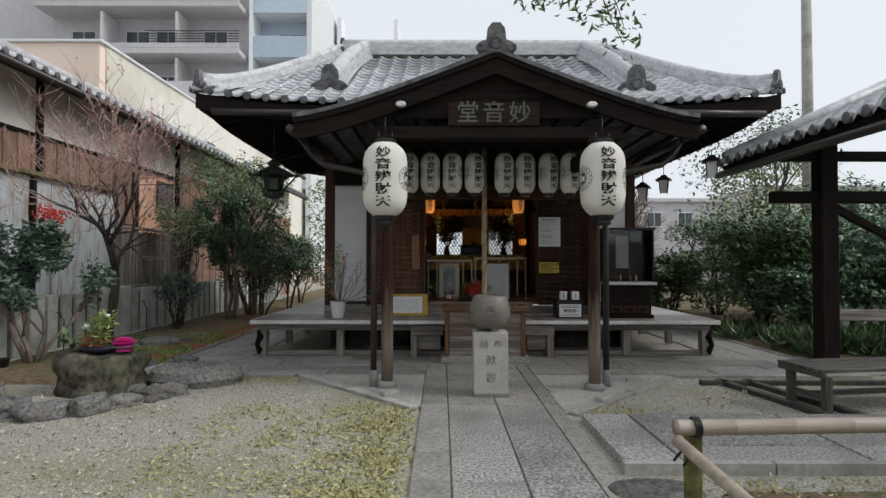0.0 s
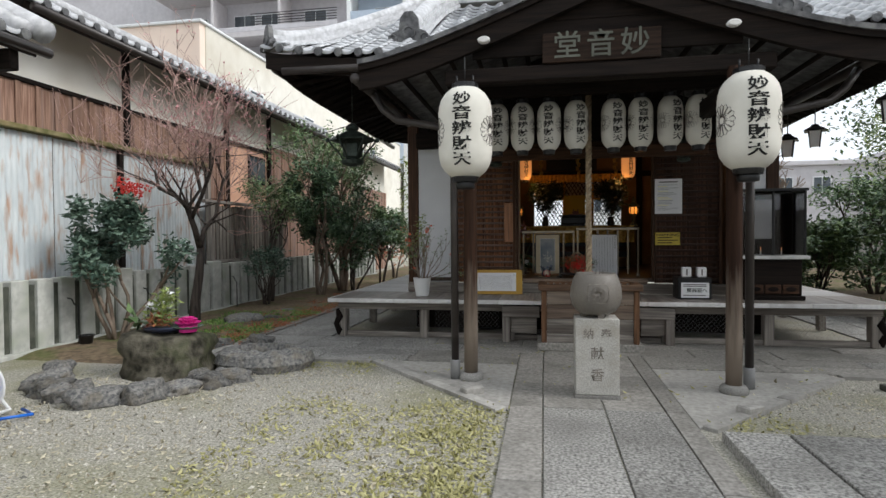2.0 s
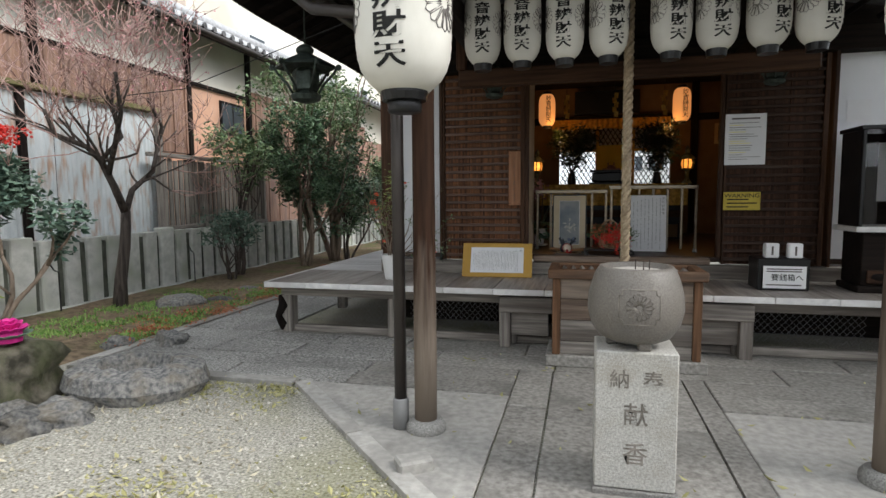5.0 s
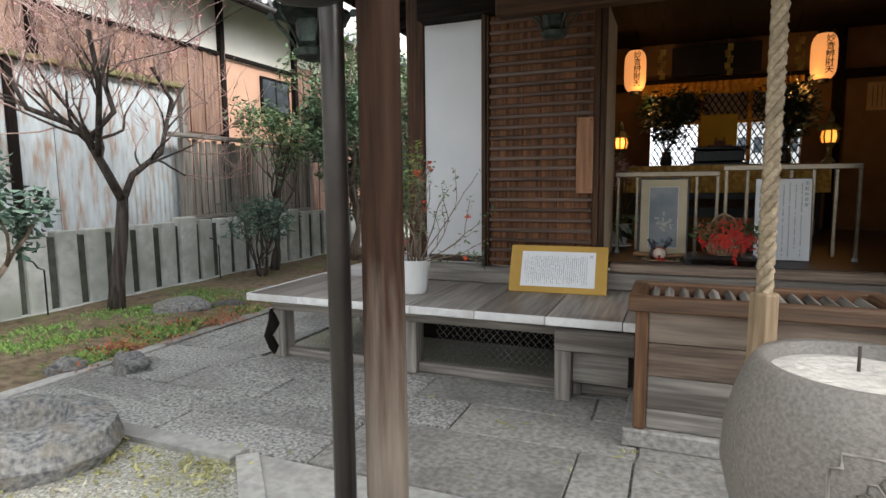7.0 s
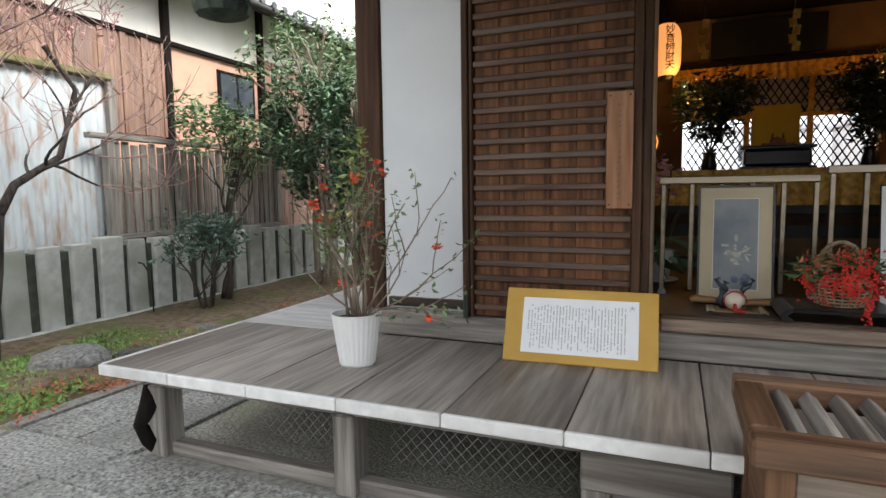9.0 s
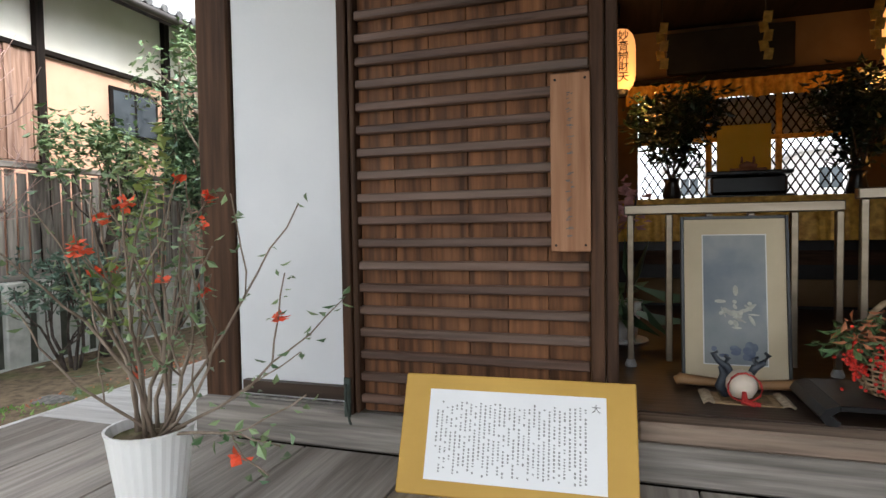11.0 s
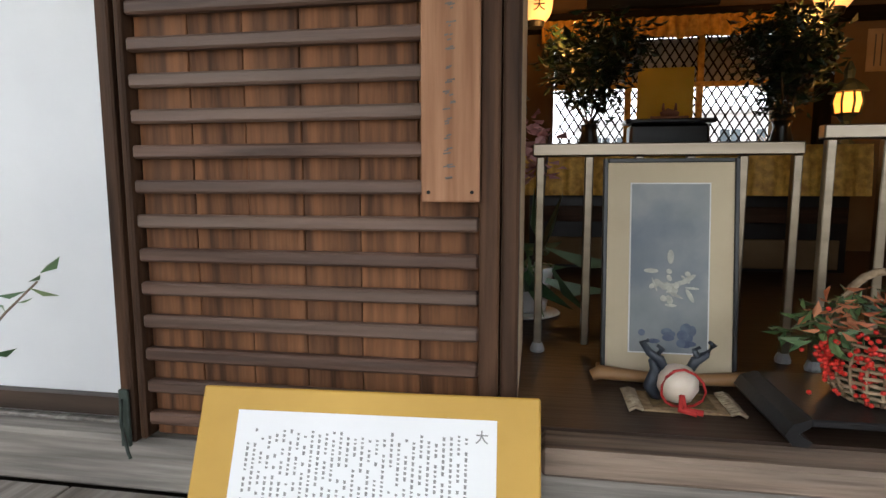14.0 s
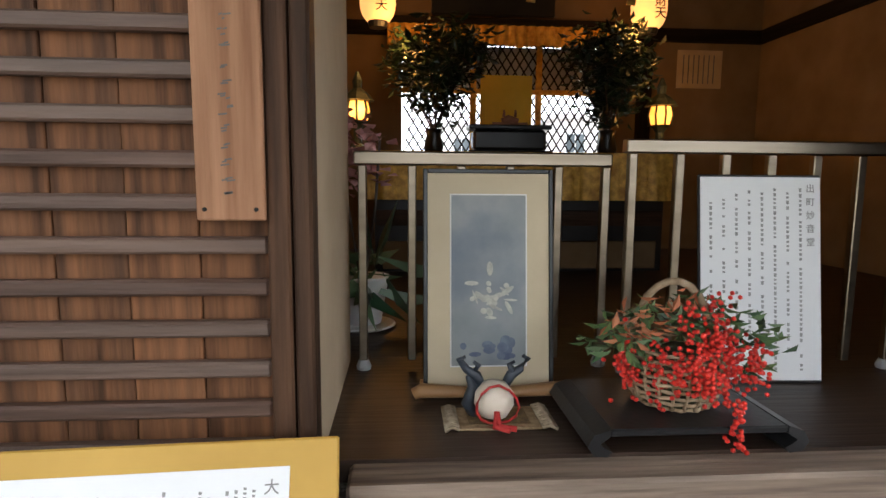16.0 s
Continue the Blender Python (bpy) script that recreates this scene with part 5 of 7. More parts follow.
tubes("cord", [([(0.06 * math.cos(a), -0.03 * abs(math.cos(a)) - 0.035, 0.056 + 0.055 * math.sin(a)) for a in np.linspace(0, 6.28, 14)], 0.004), ([(0, -0.055, 0.04), (0.005, -0.075, 0.006), (0.05, -0.09, 0.004)], 0.009), ([(0, -0.055, 0.04), (-0.01, -0.08, 0.006), (0.03, -0.1, 0.004)], 0.008)], CORD, orn, 5, "red cord with tassel")

orn.matrix_basis = pose(0.11, 9.42, FZ + 0.009) @ Matrix.Scale(0.85, 4)
tray = thing("black_tray_table", "low black lacquered table with curled ends", "tray table", (0.53, 9.38, FZ))
part("top", box(-0.2, 0.2, -0.16, 0.16, 0.045, 0.062, 0.004), BLACK, tray)
for s in (-1, 1):
    vs, fs = [], []
    prof = [(0.2, 0.062), (0.235, 0.05), (0.25, 0.025), (0.235, 0.004), (0.205, 0.0), (0.195, 0.012), (0.21, 0.02), (0.222, 0.03), (0.2, 0.046)]
    for y in (-0.16, 0.16):
        vs += [(s * x, y, z) for x, z in prof]
    n = len(prof)
    fs = [(i, (i + 1) % n, n + (i + 1) % n, n + i) for i in range(n)] + [tuple(range(n)), tuple(range(n, 2 * n))]
    part("curled_leg", mesh_of("curled_leg", vs, fs, BLACK), None, tray)

basket = thing("berry_basket", "wicker basket overflowing with red nandina berries and leaves", "basket", (0.54, 9.38, FZ + 0.063))
runs = []
for k in range(9):
    z, r = k * 0.016 + 0.006, 0.085 + 0.03 * math.sin(k / 8 * 2.6)
    runs.append(([((r + 0.004 * (-1) ** (i + k)) * math.cos(i * math.pi / 14), (r + 0.004 * (-1) ** (i + k)) * math.sin(i * math.pi / 14), z) for i in range(29)], 0.0045))
for i in range(22):
    a = i * 2 * math.pi / 22
    runs.append(([((0.085 + 0.03 * math.sin(k / 8 * 2.6)) * math.cos(a), (0.085 + 0.03 * math.sin(k / 8 * 2.6)) * math.sin(a), k * 0.016 + 0.004) for k in range(9)], 0.004))
tubes("wicker_body", runs, WICKER, basket, 5)
tubes("handle", [([(0.1 * math.cos(a), 0.02, 0.13 + 0.16 * math.sin(a)) for a in np.linspace(0, math.pi, 12)], 0.01)], WICKER, basket, 6, "twisted handle")
part("filling", lathe([(0.08, 0.006), (0.1, 0.06), (0.1, 0.12), (0.02, 0.125)], 14), surf("dark_moss", (0.03, 0.035, 0.02), (0.07, 0.08, 0.04), 30), basket)
rng = random.Random(21)
cl = []
for k in range(34):
    a, q = rng.uniform(math.pi, 2 * math.pi + 0.3), rng.uniform(0.08, 0.19)
    drop = rng.uniform(-0.06, 0.16)
    c = Vector((q * 1.15 * math.cos(a), q * 0.85 * math.sin(a), 0.12 + drop * (0.19 - q) / 0.12 - 0.02))
    for _ in range(22):
        cl.append(c + Vector((rng.gauss(0, 0.016), rng.gauss(0, 0.012), rng.gauss(0, 0.028))))
for k in range(40):
    cl.append(Vector((0.065 + rng.gauss(0, 0.012), -0.17 + rng.gauss(0, 0.01), 0.06 - k * 0.0028)))
berries("berry_cluster", cl, 0.0062, RED, basket, "bright red berries")
leaves("leaves", [(-0.1, 0, 0.18), (-0.02, 0.02, 0.2), (0.08, 0.03, 0.2), (0.15, 0.0, 0.18), (0.2, 0.0, 0.14), (-0.16, -0.02, 0.15)], (0.07, 0.07, 0.06), 240, 0.055, L_MID, basket, "green nandina leaves", 0.2, 0.38, 9)
leaves("bronze_leaves", [(-0.12, -0.05, 0.2), (0.0, -0.03, 0.24)], (0.07, 0.05, 0.04), 60, 0.04, L_RUST, basket, "", 0.2, 0.4, 10)

# altar: cloth, table, gold board, sakaki vases, standing lamps, curtain
altar = thing("altar_table", "altar table draped with gold brocade", "altar", (0.66, 11.95, FZ))
part("tabletop", box(-1.0, 1.0, -0.3, 0.72, 0.72, 0.76, 0.004), DARK[0], altar)
part("body", box(-0.95, 0.95, -0.2, 0.45, 0.0, 0.718, 0), BLACK, altar)
part("pale_front", box(-0.9, 0.9, -0.23, -0.203, 0.02, 0.2, 0.004), DIM_CREAM, altar)
part("red_board", box(-0.94, 0.94, -0.215, -0.201, 0.3, 0.4, 0.003), BROWN[0], altar)
vs, fs, n = [], [], 120
for i in range(n + 1):
    x = -1.0 + 2.0 * i / n
    w_ = 0.018 * math.sin(i * 0.55) + 0.008 * math.sin(i * 1.7)
    vs += [(x, -0.305, 0.77), (x, -0.32 + w_ * 0.5, 0.65), (x, -0.33 + w_, 0.47)]
for i in range(n):
    fs += [(i * 3 + k, i * 3 + 3 + k, i * 3 + 4 + k, i * 3 + 1 + k) for k in (0, 1)]
part("brocade_cloth", mesh_of("brocade_cloth", vs, fs, GOLD, True), None, altar, "gold brocade hanging cloth")
goldb = thing("gold_board", "square gold board behind a small dark stand", "board", (0.67, 12.45, FZ + 0.76))
part("board", box(-0.197, 0.197, 0, 0.012, 0.2, 0.62, 0.002), GOLDP, goldb)
part("dark_stand", box(-0.31, 0.31, -0.22, -0.01, 0, 0.05, 0.008), BLACK, goldb)
part("dark_stand_top", box(-0.27, 0.27, -0.2, -0.02, 0.053, 0.2, 0.02), BLACK, goldb)
part("dark_shelf", box(-0.305, 0.305, -0.22, -0.012, 0.203, 0.235, 0.008), BLACK, goldb)
CUPW = surf("pink_wood", (0.3, 0.14, 0.09), (0.4, 0.2, 0.13), 20)
tubes("tray", [([(-0.12, -0.12, 0.25), (-0.08, -0.12, 0.245), (0.1, -0.12, 0.245), (0.14, -0.12, 0.25)], [0.012, 0.016, 0.016, 0.012])], CUPW, goldb, 8)
tubes("cup", [([(-0.05, -0.12, 0.27), (0.0, -0.12, 0.285), (0.07, -0.12, 0.27)], [0.02, 0.032, 0.02])], CUPW, goldb, 8)
for x in (-0.035, 0.05):
    tubes("horn", [([(x, -0.12, 0.3), (x, -0.12, 0.35)], [0.012, 0.006])], CUPW, goldb, 6)


def sakaki(x, y, seed):
    t = thing("sakaki_vase", "dark leafy evergreen branches in a vase", "potted plant", (x, y, FZ + 0.76), group="altar branches")
    part("vase", lathe([(0.05, 0), (0.07, 0.05), (0.05, 0.14), (0.06, 0.18)], 14), BLACK, t, "", True)
    rg = random.Random(seed)
    rs, tp = [], []
    for k in range(7):
        a = rg.uniform(0, 6.28)
        r_, t_ = branching((0, 0, 0.15), (0.35 * math.cos(a), 0.25 * math.sin(a), 1), 0.4, 0.008, 1, rg, 0.5, 0.1, 0.7)
        rs += r_
        tp += t_
    tagged(tubes("stem_bundle", rs, BARK, t, 5), kind="stuff")
    leaves("leaves", tp + [p for q, _ in rs for p in q[2:]], (0.14, 0.1, 0.13), 1500, 0.085, L_SAKAKI, t, "glossy dark leaves", 0.1, 0.45, seed)


sakaki(0.1, 12.05, 31)
sakaki(1.3, 12.0, 32)


def altar_lamp(x):
    t = thing("altar_lamp", "small dark standing lantern glowing orange", "lamp", (x, 12.1, FZ + 0.76), group="altar lamps")
    part("foot", lathe([(0.08, 0), (0.07, 0.03), (0.03, 0.08), (0.03, 0.18), (0.06, 0.22), (0.09, 0.23)], 8), BRONZE, t)
    part("glow_box", lathe([(0.07, 0.235), (0.085, 0.3), (0.07, 0.36)], 8), LAMP_S, t, "orange glowing panes")
    for k in range(8):
        a = k * math.pi / 4
        tubes("bar", [([(0.075 * math.cos(a), 0.075 * math.sin(a), 0.23), (0.09 * math.cos(a), 0.09 * math.sin(a), 0.3), (0.075 * math.cos(a), 0.075 * math.sin(a), 0.365)], 0.008)], BRONZE, t, 4)
    part("roof", lathe([(0.12, 0.365), (0.08, 0.41), (0.03, 0.45), (0.035, 0.5), (0.01, 0.56)], 8), BRONZE, t)
    return t


altar_lamp(-0.42)
altar_lamp(1.72)
cur = thing("gold_curtain", "short pleated gold curtain above the lattice", "curtain", (0.67, 12.75, 2.39))
vs, fs = [], []
for i in range(161):
    x = -0.9 + 1.8 * i / 160
    vs += [(x, 0.012 * math.sin(i * 0.9), 0.17), (x, 0.02 * math.sin(i * 0.9), 0.0 + 0.02 * abs(math.sin(i * 0.1)))]
for i in range(160):
    fs.append((i * 2, i * 2 + 2, i * 2 + 3, i * 2 + 1))
part("pleats", mesh_of("pleats", vs, fs, GOLD, True), None, cur)
part("rod", box(-1.0, 1.0, -0.02, 0.02, 0.172, 0.22, 0.006), DARK[0], cur)
part("plaque", box(-0.55, 0.45, 0.05, 0.1, 0.26, 0.62, 0.008), BLACK, cur, "dark hanging tablet")


def glow_lantern(x):
    t = thing("glowing_lantern", "glowing amber paper lantern with black characters", "lantern", (x, 12.2, 2.65), 0, "glowing lanterns")
    prof = [(0.125 * (1 - (abs(z) / 0.24) ** 5 * 0.45) * (1 + 0.008 * (-1) ** i), z) for i, z in enumerate(np.linspace(-0.235, 0.235, 25))]
    part("paper_body", lathe(prof, 24), LAMP, t, "amber lit paper", True)
    part("top_ring", moved(lathe([(0.07, 0), (0.07, 0.04), (0.06, 0.045)], 16), Matrix.Translation((0, 0, 0.232))), BLACK, t)
    part("bottom_ring", moved(lathe([(0.06, -0.035), (0.07, 0), (0.07, 0.01)], 16), Matrix.Translation((0, 0, -0.24))), BLACK, t)
    for k, ch in enumerate("妙音辨財天"):
        writing("character", ch, 0.085, INK, t, Matrix.Translation((0.03, -0.128, (2 - k) * 0.08)) @ pose(0, 0, 0, 90))
    tubes("cord", [([(0, 0, 0.27), (0, 0, 0.46)], 0.006)], BLACK, t)
    return t


for x in (0.02, 0.7, 1.36):
    gs = thing("gold_streamer", "short folded gold paper streamer hanging from the ceiling", "streamer", (x, 11.85, 2.47), 0, "gold streamers")
    for k in range(5):
        part("fold", moved(box(-0.028, 0.028, -0.003, 0.003, 0, 0.075, 0), Matrix.Translation((0.008 * (-1) ** k, 0.006 * k, k * 0.066)) @ pose(0, 0, 0, 10 * (-1) ** k, 6 * (-1) ** k)), GOLD, gs)
    tubes("cord", [([(0, 0.03, 0.33), (0, 0.03, 0.63)], 0.004)], BLACK, gs, 4)
glow_lantern(-0.282)
glow_lantern(1.64)
orc = thing("orchid_pot", "pink orchid in a white pot on a saucer", "potted plant", (-0.27, 10.35, FZ))
part("pot", lathe([(0.07, 0.02), (0.1, 0.2), (0.105, 0.21), (0.095, 0.21)], 20), CERAMIC, orc, "white pot", True)
part("saucer", lathe([(0.1, 0), (0.13, 0.012), (0.125, 0.018)], 20), CERAMIC, orc)
tubes("stem_bundle", [([(dx * 0.2, 0, 0.2), (dx, 0.0, 0.5), (dx * 1.4, -0.03, 0.75)], 0.006) for dx in (-0.06, 0.05)], BARK, orc)
leaves("blossoms", [(-0.08, -0.02, 0.7), (0.06, -0.03, 0.66), (0.0, 0, 0.78), (-0.05, 0, 0.6)], (0.08, 0.05, 0.1), 130, 0.06, surf("dusty_pink_petal", (0.42, 0.2, 0.2), (0.6, 0.34, 0.32), 9), orc, "dusty pink blossoms", 0, 0.9, 5)
leaves("leaves", [(0, 0, 0.24)], (0.08, 0.08, 0.1), 26, 0.3, L_DARK, orc, "long leaves", 0.2, 0.1, 6)
note = thing("paper_note", "yellowed paper with writing on the back wall", "paper", (2.45, YB - 0.012, 2.3))
part("sheet", box(-0.2, 0.2, -0.004, 0.004, -0.16, 0.16, 0.001), surf("old_paper", (0.42, 0.3, 0.17), (0.5, 0.37, 0.22), 8), note)
for i in range(7):
    part("text_line", box(-0.15 + i * 0.045, -0.14 + i * 0.045, -0.0048, -0.0041, -0.12, 0.12, 0), INKG, note)

# ---- left: stone fence, neighbour house, shrubs ----
def fence_post():
    b = box(-0.075, 0.075, -0.115, 0.115, -0.05, 0.86, 0.012)
    for v in b.verts:
        if v.co.z > 0.8:
            v.co.z += 0.02 * (0.115 - abs(v.co.y)) / 0.115
    me = bpy.data.meshes.new("fence_pillar")
    b.to_mesh(me)
    b.free()
    me.materials.append(FENCE)
    return me


fence = thing("stone_fence", "row of mossy concrete fence pillars on a low kerb", "fence", (-6.0, 0, 0))
FP = fence_post()
y, k = 5.0, 0
rng = random.Random(3)
while y < 21:
    o = new("fence_pillar", FP)
    o.parent = fence
    tall = 1.06 if k % 7 == 3 else 1.0
    o.matrix_basis = pose(rng.uniform(-0.01, 0.01), y, 0, 0, rng.uniform(-1, 1), rng.uniform(-2, 2)) @ Matrix.Diagonal((1, 1.25 if k % 7 == 3 else 1, tall, 1))
    y += 0.335
    k += 1
part("kerb", box(-0.1, 0.14, 4.9, 21, -0.05, 0.03, 0.01), FENCE, fence)
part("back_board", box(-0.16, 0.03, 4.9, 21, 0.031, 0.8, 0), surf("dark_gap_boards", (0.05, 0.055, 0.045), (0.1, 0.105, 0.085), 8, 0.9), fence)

house = thing("neighbour_house", "old timber house with rusty tin, plaster and tiled roof", "house")


def tin_sheet(ya, yb, x, z0, z1):
    vs, fs, n = [], [], int((yb - ya) / 0.019)
    for i in range(n + 1):
        yy = ya + (yb - ya) * i / n
        xx = x + 0.009 * math.cos(i * math.pi / 2)
        vs += [(xx, yy, z0), (xx, yy, z1)]
    for i in range(n):
        fs.append((i * 2, i * 2 + 2, i * 2 + 3, i * 2 + 1))
    return part("tin_sheet", mesh_of("tin_sheet", vs, fs, TIN, True), None, house, "pale corrugated tin streaked with rust")


for ya, yb in ((4.4, 6.0), (6.02, 7.62), (7.64, 9.3), (9.3, 11.12)):
    tin_sheet(ya, yb, -6.4 - 0.01 * (ya > 7), 0.0, 2.7)
part("tin_wall_backing", box(-6.6, -6.42, 4.4, 11.1, 0, 2.68, 0), DARK[2], house)
part("tin_post", box(-6.4, -6.33, 11.1, 11.2, 0, 2.75, 0.005), GREYW[2], house, "pale flaking post")
part("tin_post", box(-6.39, -6.33, 8.78, 8.87, 0, 2.7, 0.005), DARK[2], house)
part("tin_cap", box(-6.55, -6.3, 4.3, 11.15, 2.71, 2.78, 0.01), surf("mossy_cap_board", (0.12, 0.12, 0.05), (0.26, 0.22, 0.12), 8, 0.9, 0.4, stain=(0.28, 0.13, 0.06), stain_scale=1.2), house)
y = 4.6
while y < 11.95:
    part("upper_board", box(-6.66, -6.6, y + 0.002, y + 0.3, 0.0 if y < 11.1 else 2.15, 3.42, 0.004), REDWOOD, house)
    part("batten", box(-6.599, -6.575, y + 0.26, y + 0.34, 2.72 if y < 11.1 else 2.15, 3.42, 0.004), REDWOOD, house)
    y += 0.302
part("plaster_wall", box(-6.75, -6.62, 4.4, 14.1, 3.423, 4.5, 0), CREAMW, house, "cream plaster under the eaves")
part("wall_rail", box(-6.64, -6.56, 4.4, 14.1, 3.39, 3.45, 0.006), DARK[1], house)
for y in (6.2, 9.2, 12.15, 14.05):
    part("wall_post", box(-6.64, -6.54, y, y + 0.1, 0, 4.5, 0.005), DARK[2], house)
part("orange_wall", box(-6.75, -6.63, 12.25, 14.05, 0, 3.385, 0), ORANGE, house, "orange rendered wall")
part("orange_wall", box(-6.75, -6.63, 11.15, 12.24, 0, 2.145, 0), ORANGE, house)
wd = part("house_window", box(-6.63, -6.6, 13.15, 13.95, 2.6, 3.25, 0.004), DARK[1], house)
part("pane", box(-6.6, -6.595, 13.2, 13.53, 2.65, 3.2, 0), DGLASS, wd)
part("pane", box(-6.6, -6.595, 13.57, 13.9, 2.65, 3.2, 0), DGLASS, wd)
for i in range(48):
    y = 14.2 + i * 0.22
    part("far_board", box(-6.7, -6.62 + 0.01 * (i % 2), y, y + 0.21, 0, 3.6 if i < 30 else 3.2, 0.004), REDWOOD, house)
part("far_plaster", box(-6.78, -6.71, 14.1, 24.8, 3.2, 4.5, 0), CREAMW, house)


def eave_roof(th, x_eave, z_eave, x_top, z_top, y0, y1, nrows):
    """A tiled slope facing +x, with deck, gutter and rafters."""
    up = Vector((x_top - x_eave, 0, z_top - z_eave))
    ln = up.length
    part("roof_deck", moved(box(0, ln, y0, y1, -0.14, -0.02, 0), Matrix.Translation((x_eave, 0, z_eave)) @ Matrix(((up.x / ln, 0, up.z / ln, 0), (0, 1, 0, 0), (up.z / ln, 0, -up.x / ln, 0), (0, 0, 0, 1)))), DARK[1], th)
    lay_tiles(th, Vector((x_eave + 0.05, y0, z_eave)), Vector((0, 1, 0)), up.normalized(), y1 - y0, min(ln, nrows * 0.235), lambda u, v: 0.0, 0)
    tubes("gutter", [([(x_eave + 0.1, y0, z_eave - 0.1), (x_eave + 0.1, y1, z_eave - 0.1)], 0.05)], PIPE, th, 8)
    for i in range(int((y1 - y0) / 0.262)):
        o = part("eave_tile", lathe([(0.05, 0), (0.055, 0.01), (0.055, 0.06), (0.03, 0.065)], 10), ONI, th) if i == 0 else new("eave_tile", o.data)
        o.parent = th
        o.matrix_basis = pose(x_eave + 0.02, y0 + (i + 0.9) * 0.262, z_eave + 0.02, 0, 90, 0)


eave_roof(house, -6.0, 4.22, -9.5, 5.9, 6.9, 25, 13)
tubes("roof_ridge", [([(-6.0, 6.95, 4.33), (-7.6, 6.95, 5.1), (-9.5, 6.95, 6.0)], 0.13), ([(-9.5, 6.9, 6.0), (-9.5, 25, 6.0)], 0.15)], RIDGE, house, 10)
part("gable_end", lathe([(0.16, 0), (0.2, 0.05), (0.2, 0.12), (0.08, 0.16)], 14), ONI, house).matrix_basis = pose(-5.96, 6.86, 4.36, 90)
part("house_gable_wall", box(-9.5, -6.7, 7.3, 7.5, 0, 4.6, 0), CREAMW, house)
rng = random.Random(4)
side = thing("side_house", "corner of a tiled roof with a dark gutter", "house")
eave_roof(side, -4.9, 3.3, -8.5, 5.2, -6, 6.0, 15)
part("wall", box(-8, -6.45, -6, 5.6, 0, 3.6, 0), CREAMW, side)
part("gable_board", box(-6.6, -5.0, 5.75, 5.85, 3.0, 3.2, 0.01), DARK[0], side)
tubes("verge_roll", [([(-4.85, 6.0, 3.42), (-6.5, 6.0, 4.28), (-8.5, 6.0, 5.35)], 0.12), ([(-4.85, 5.78, 3.38), (-6.5, 5.78, 4.24), (-8.5, 5.78, 5.3)], 0.08)], RIDGE, side, 10)
part("corner_post", box(-6.42, -6.3, 5.2, 5.3, 0, 3.3, 0.005), DARK[2], side)

pk = thing("picket_fence", "grey weathered picket fence with a leaning brace", "fence", (-6.2, 11.0, 0.86))
for i in range(24):
    part("picket", box(-0.01, 0.012, i * 0.123, i * 0.123 + 0.092, 0.06, 1.12 + 0.02 * math.sin(i * 2.1), 0.003), GREYW[2], pk)
for z in (0.0, 1.15):
    part("rail", box(-0.05, 0.07, -0.08 if z == 0 else -0.3, 2.95, z, z + 0.06, 0.006), GREYW[1], pk)
part("brace", moved(box(-0.03, 0.03, -0.05, 0.05, 0, 1.2, 0.005), Matrix.Translation((0.06, 0.95, -0.06)) @ pose(0, 0, 0, 12, 6)), GREYW[2], pk, "pale leaning brace")
part("base_box", box(-0.1, 0.05, -0.05, 2.9, -0.86, -0.003, 0), DARK[1], pk)
for y in (0, 2.95):
    part("fence_post", box(-0.06, 0.05, y - 0.09, y - 0.003, -0.1, 1.14, 0.005), GREYW[2], pk)


def shrub(name, label, at, stems, height, crown_r, leaf, size, count, seed, bark=BARK, depth=2, zc=0.62, vert=0.45, group=""):
    """A shrub or small tree: several tapered stems and a ragged crown."""
    rg = random.Random(seed)
    t = thing(name, label, "shrub", at, 0, group)
    rs, tp = [], []
    for k in range(stems):
        a = 2 * math.pi * k / stems + rg.uniform(-0.5, 0.5)
        s = 0.05 if stems > 1 else 0
        r_, t_ = branching((s * math.cos(a), s * math.sin(a), -0.03), (0.25 * math.cos(a), 0.25 * math.sin(a), 1), height * 0.42, 0.03 * height / 2, depth, rg, 0.55, 0.3, 0.7)
        rs += r_
        tp += t_
    tagged(tubes("trunk", rs, bark, t, 6), kind="stuff")
    cs = [p for p in tp if p.z > height * 0.25]
    for _ in range(int(14 + crown_r * 12)):
        a, q = rg.uniform(0, 6.28), crown_r * math.sqrt(rg.random())
        cs.append((q * math.cos(a), q * math.sin(a), height * zc + height * vert * rg.uniform(-1, 0.85) * (1 - 0.5 * q / crown_r)))
    leaves("crown", cs, (crown_r * 0.3, crown_r * 0.3, height * 0.09), count, size, leaf, t, "", 0.25, 0.5, seed)
    return t


shrub("camellia", "tall dense dark green camellia shrub beside the fence", (-4.95, 13.3, 0), 3, 3.3, 0.68, L_DARK, 0.1, 8500, 41, BARKP, zc=0.6, vert=0.36)
shrub("tall_nandina", "tall airy light green nandina behind the camellia", (-4.75, 14.2, 0), 4, 4.2, 0.6, L_LEAFY, 0.1, 4300, 49, BARKP, zc=0.72, vert=0.26)
shrub("evergreen_shrub", "dark evergreen shrub with thin stems", (-4.5, 14.3, 0), 4, 2.0, 0.85, L_DARK, 0.1, 5500, 42)
shrub("evergreen_shrub", "light green leafy shrub near the hall", (-4.3, 16.0, 0), 4, 2.2, 0.95, L_MID, 0.1, 5000, 43)
shrub("lime_tree", "yellow-green leafy tree behind the hall", (-3.2, 19.5, 0), 1, 4.6, 1.3, L_LIME, 0.13, 3200, 44)
shrub("rusty_shrub", "rusty orange leafy shrub", (-4.6, 18.5, 0), 3, 2.0, 0.9, L_RUST, 0.1, 1600, 45)
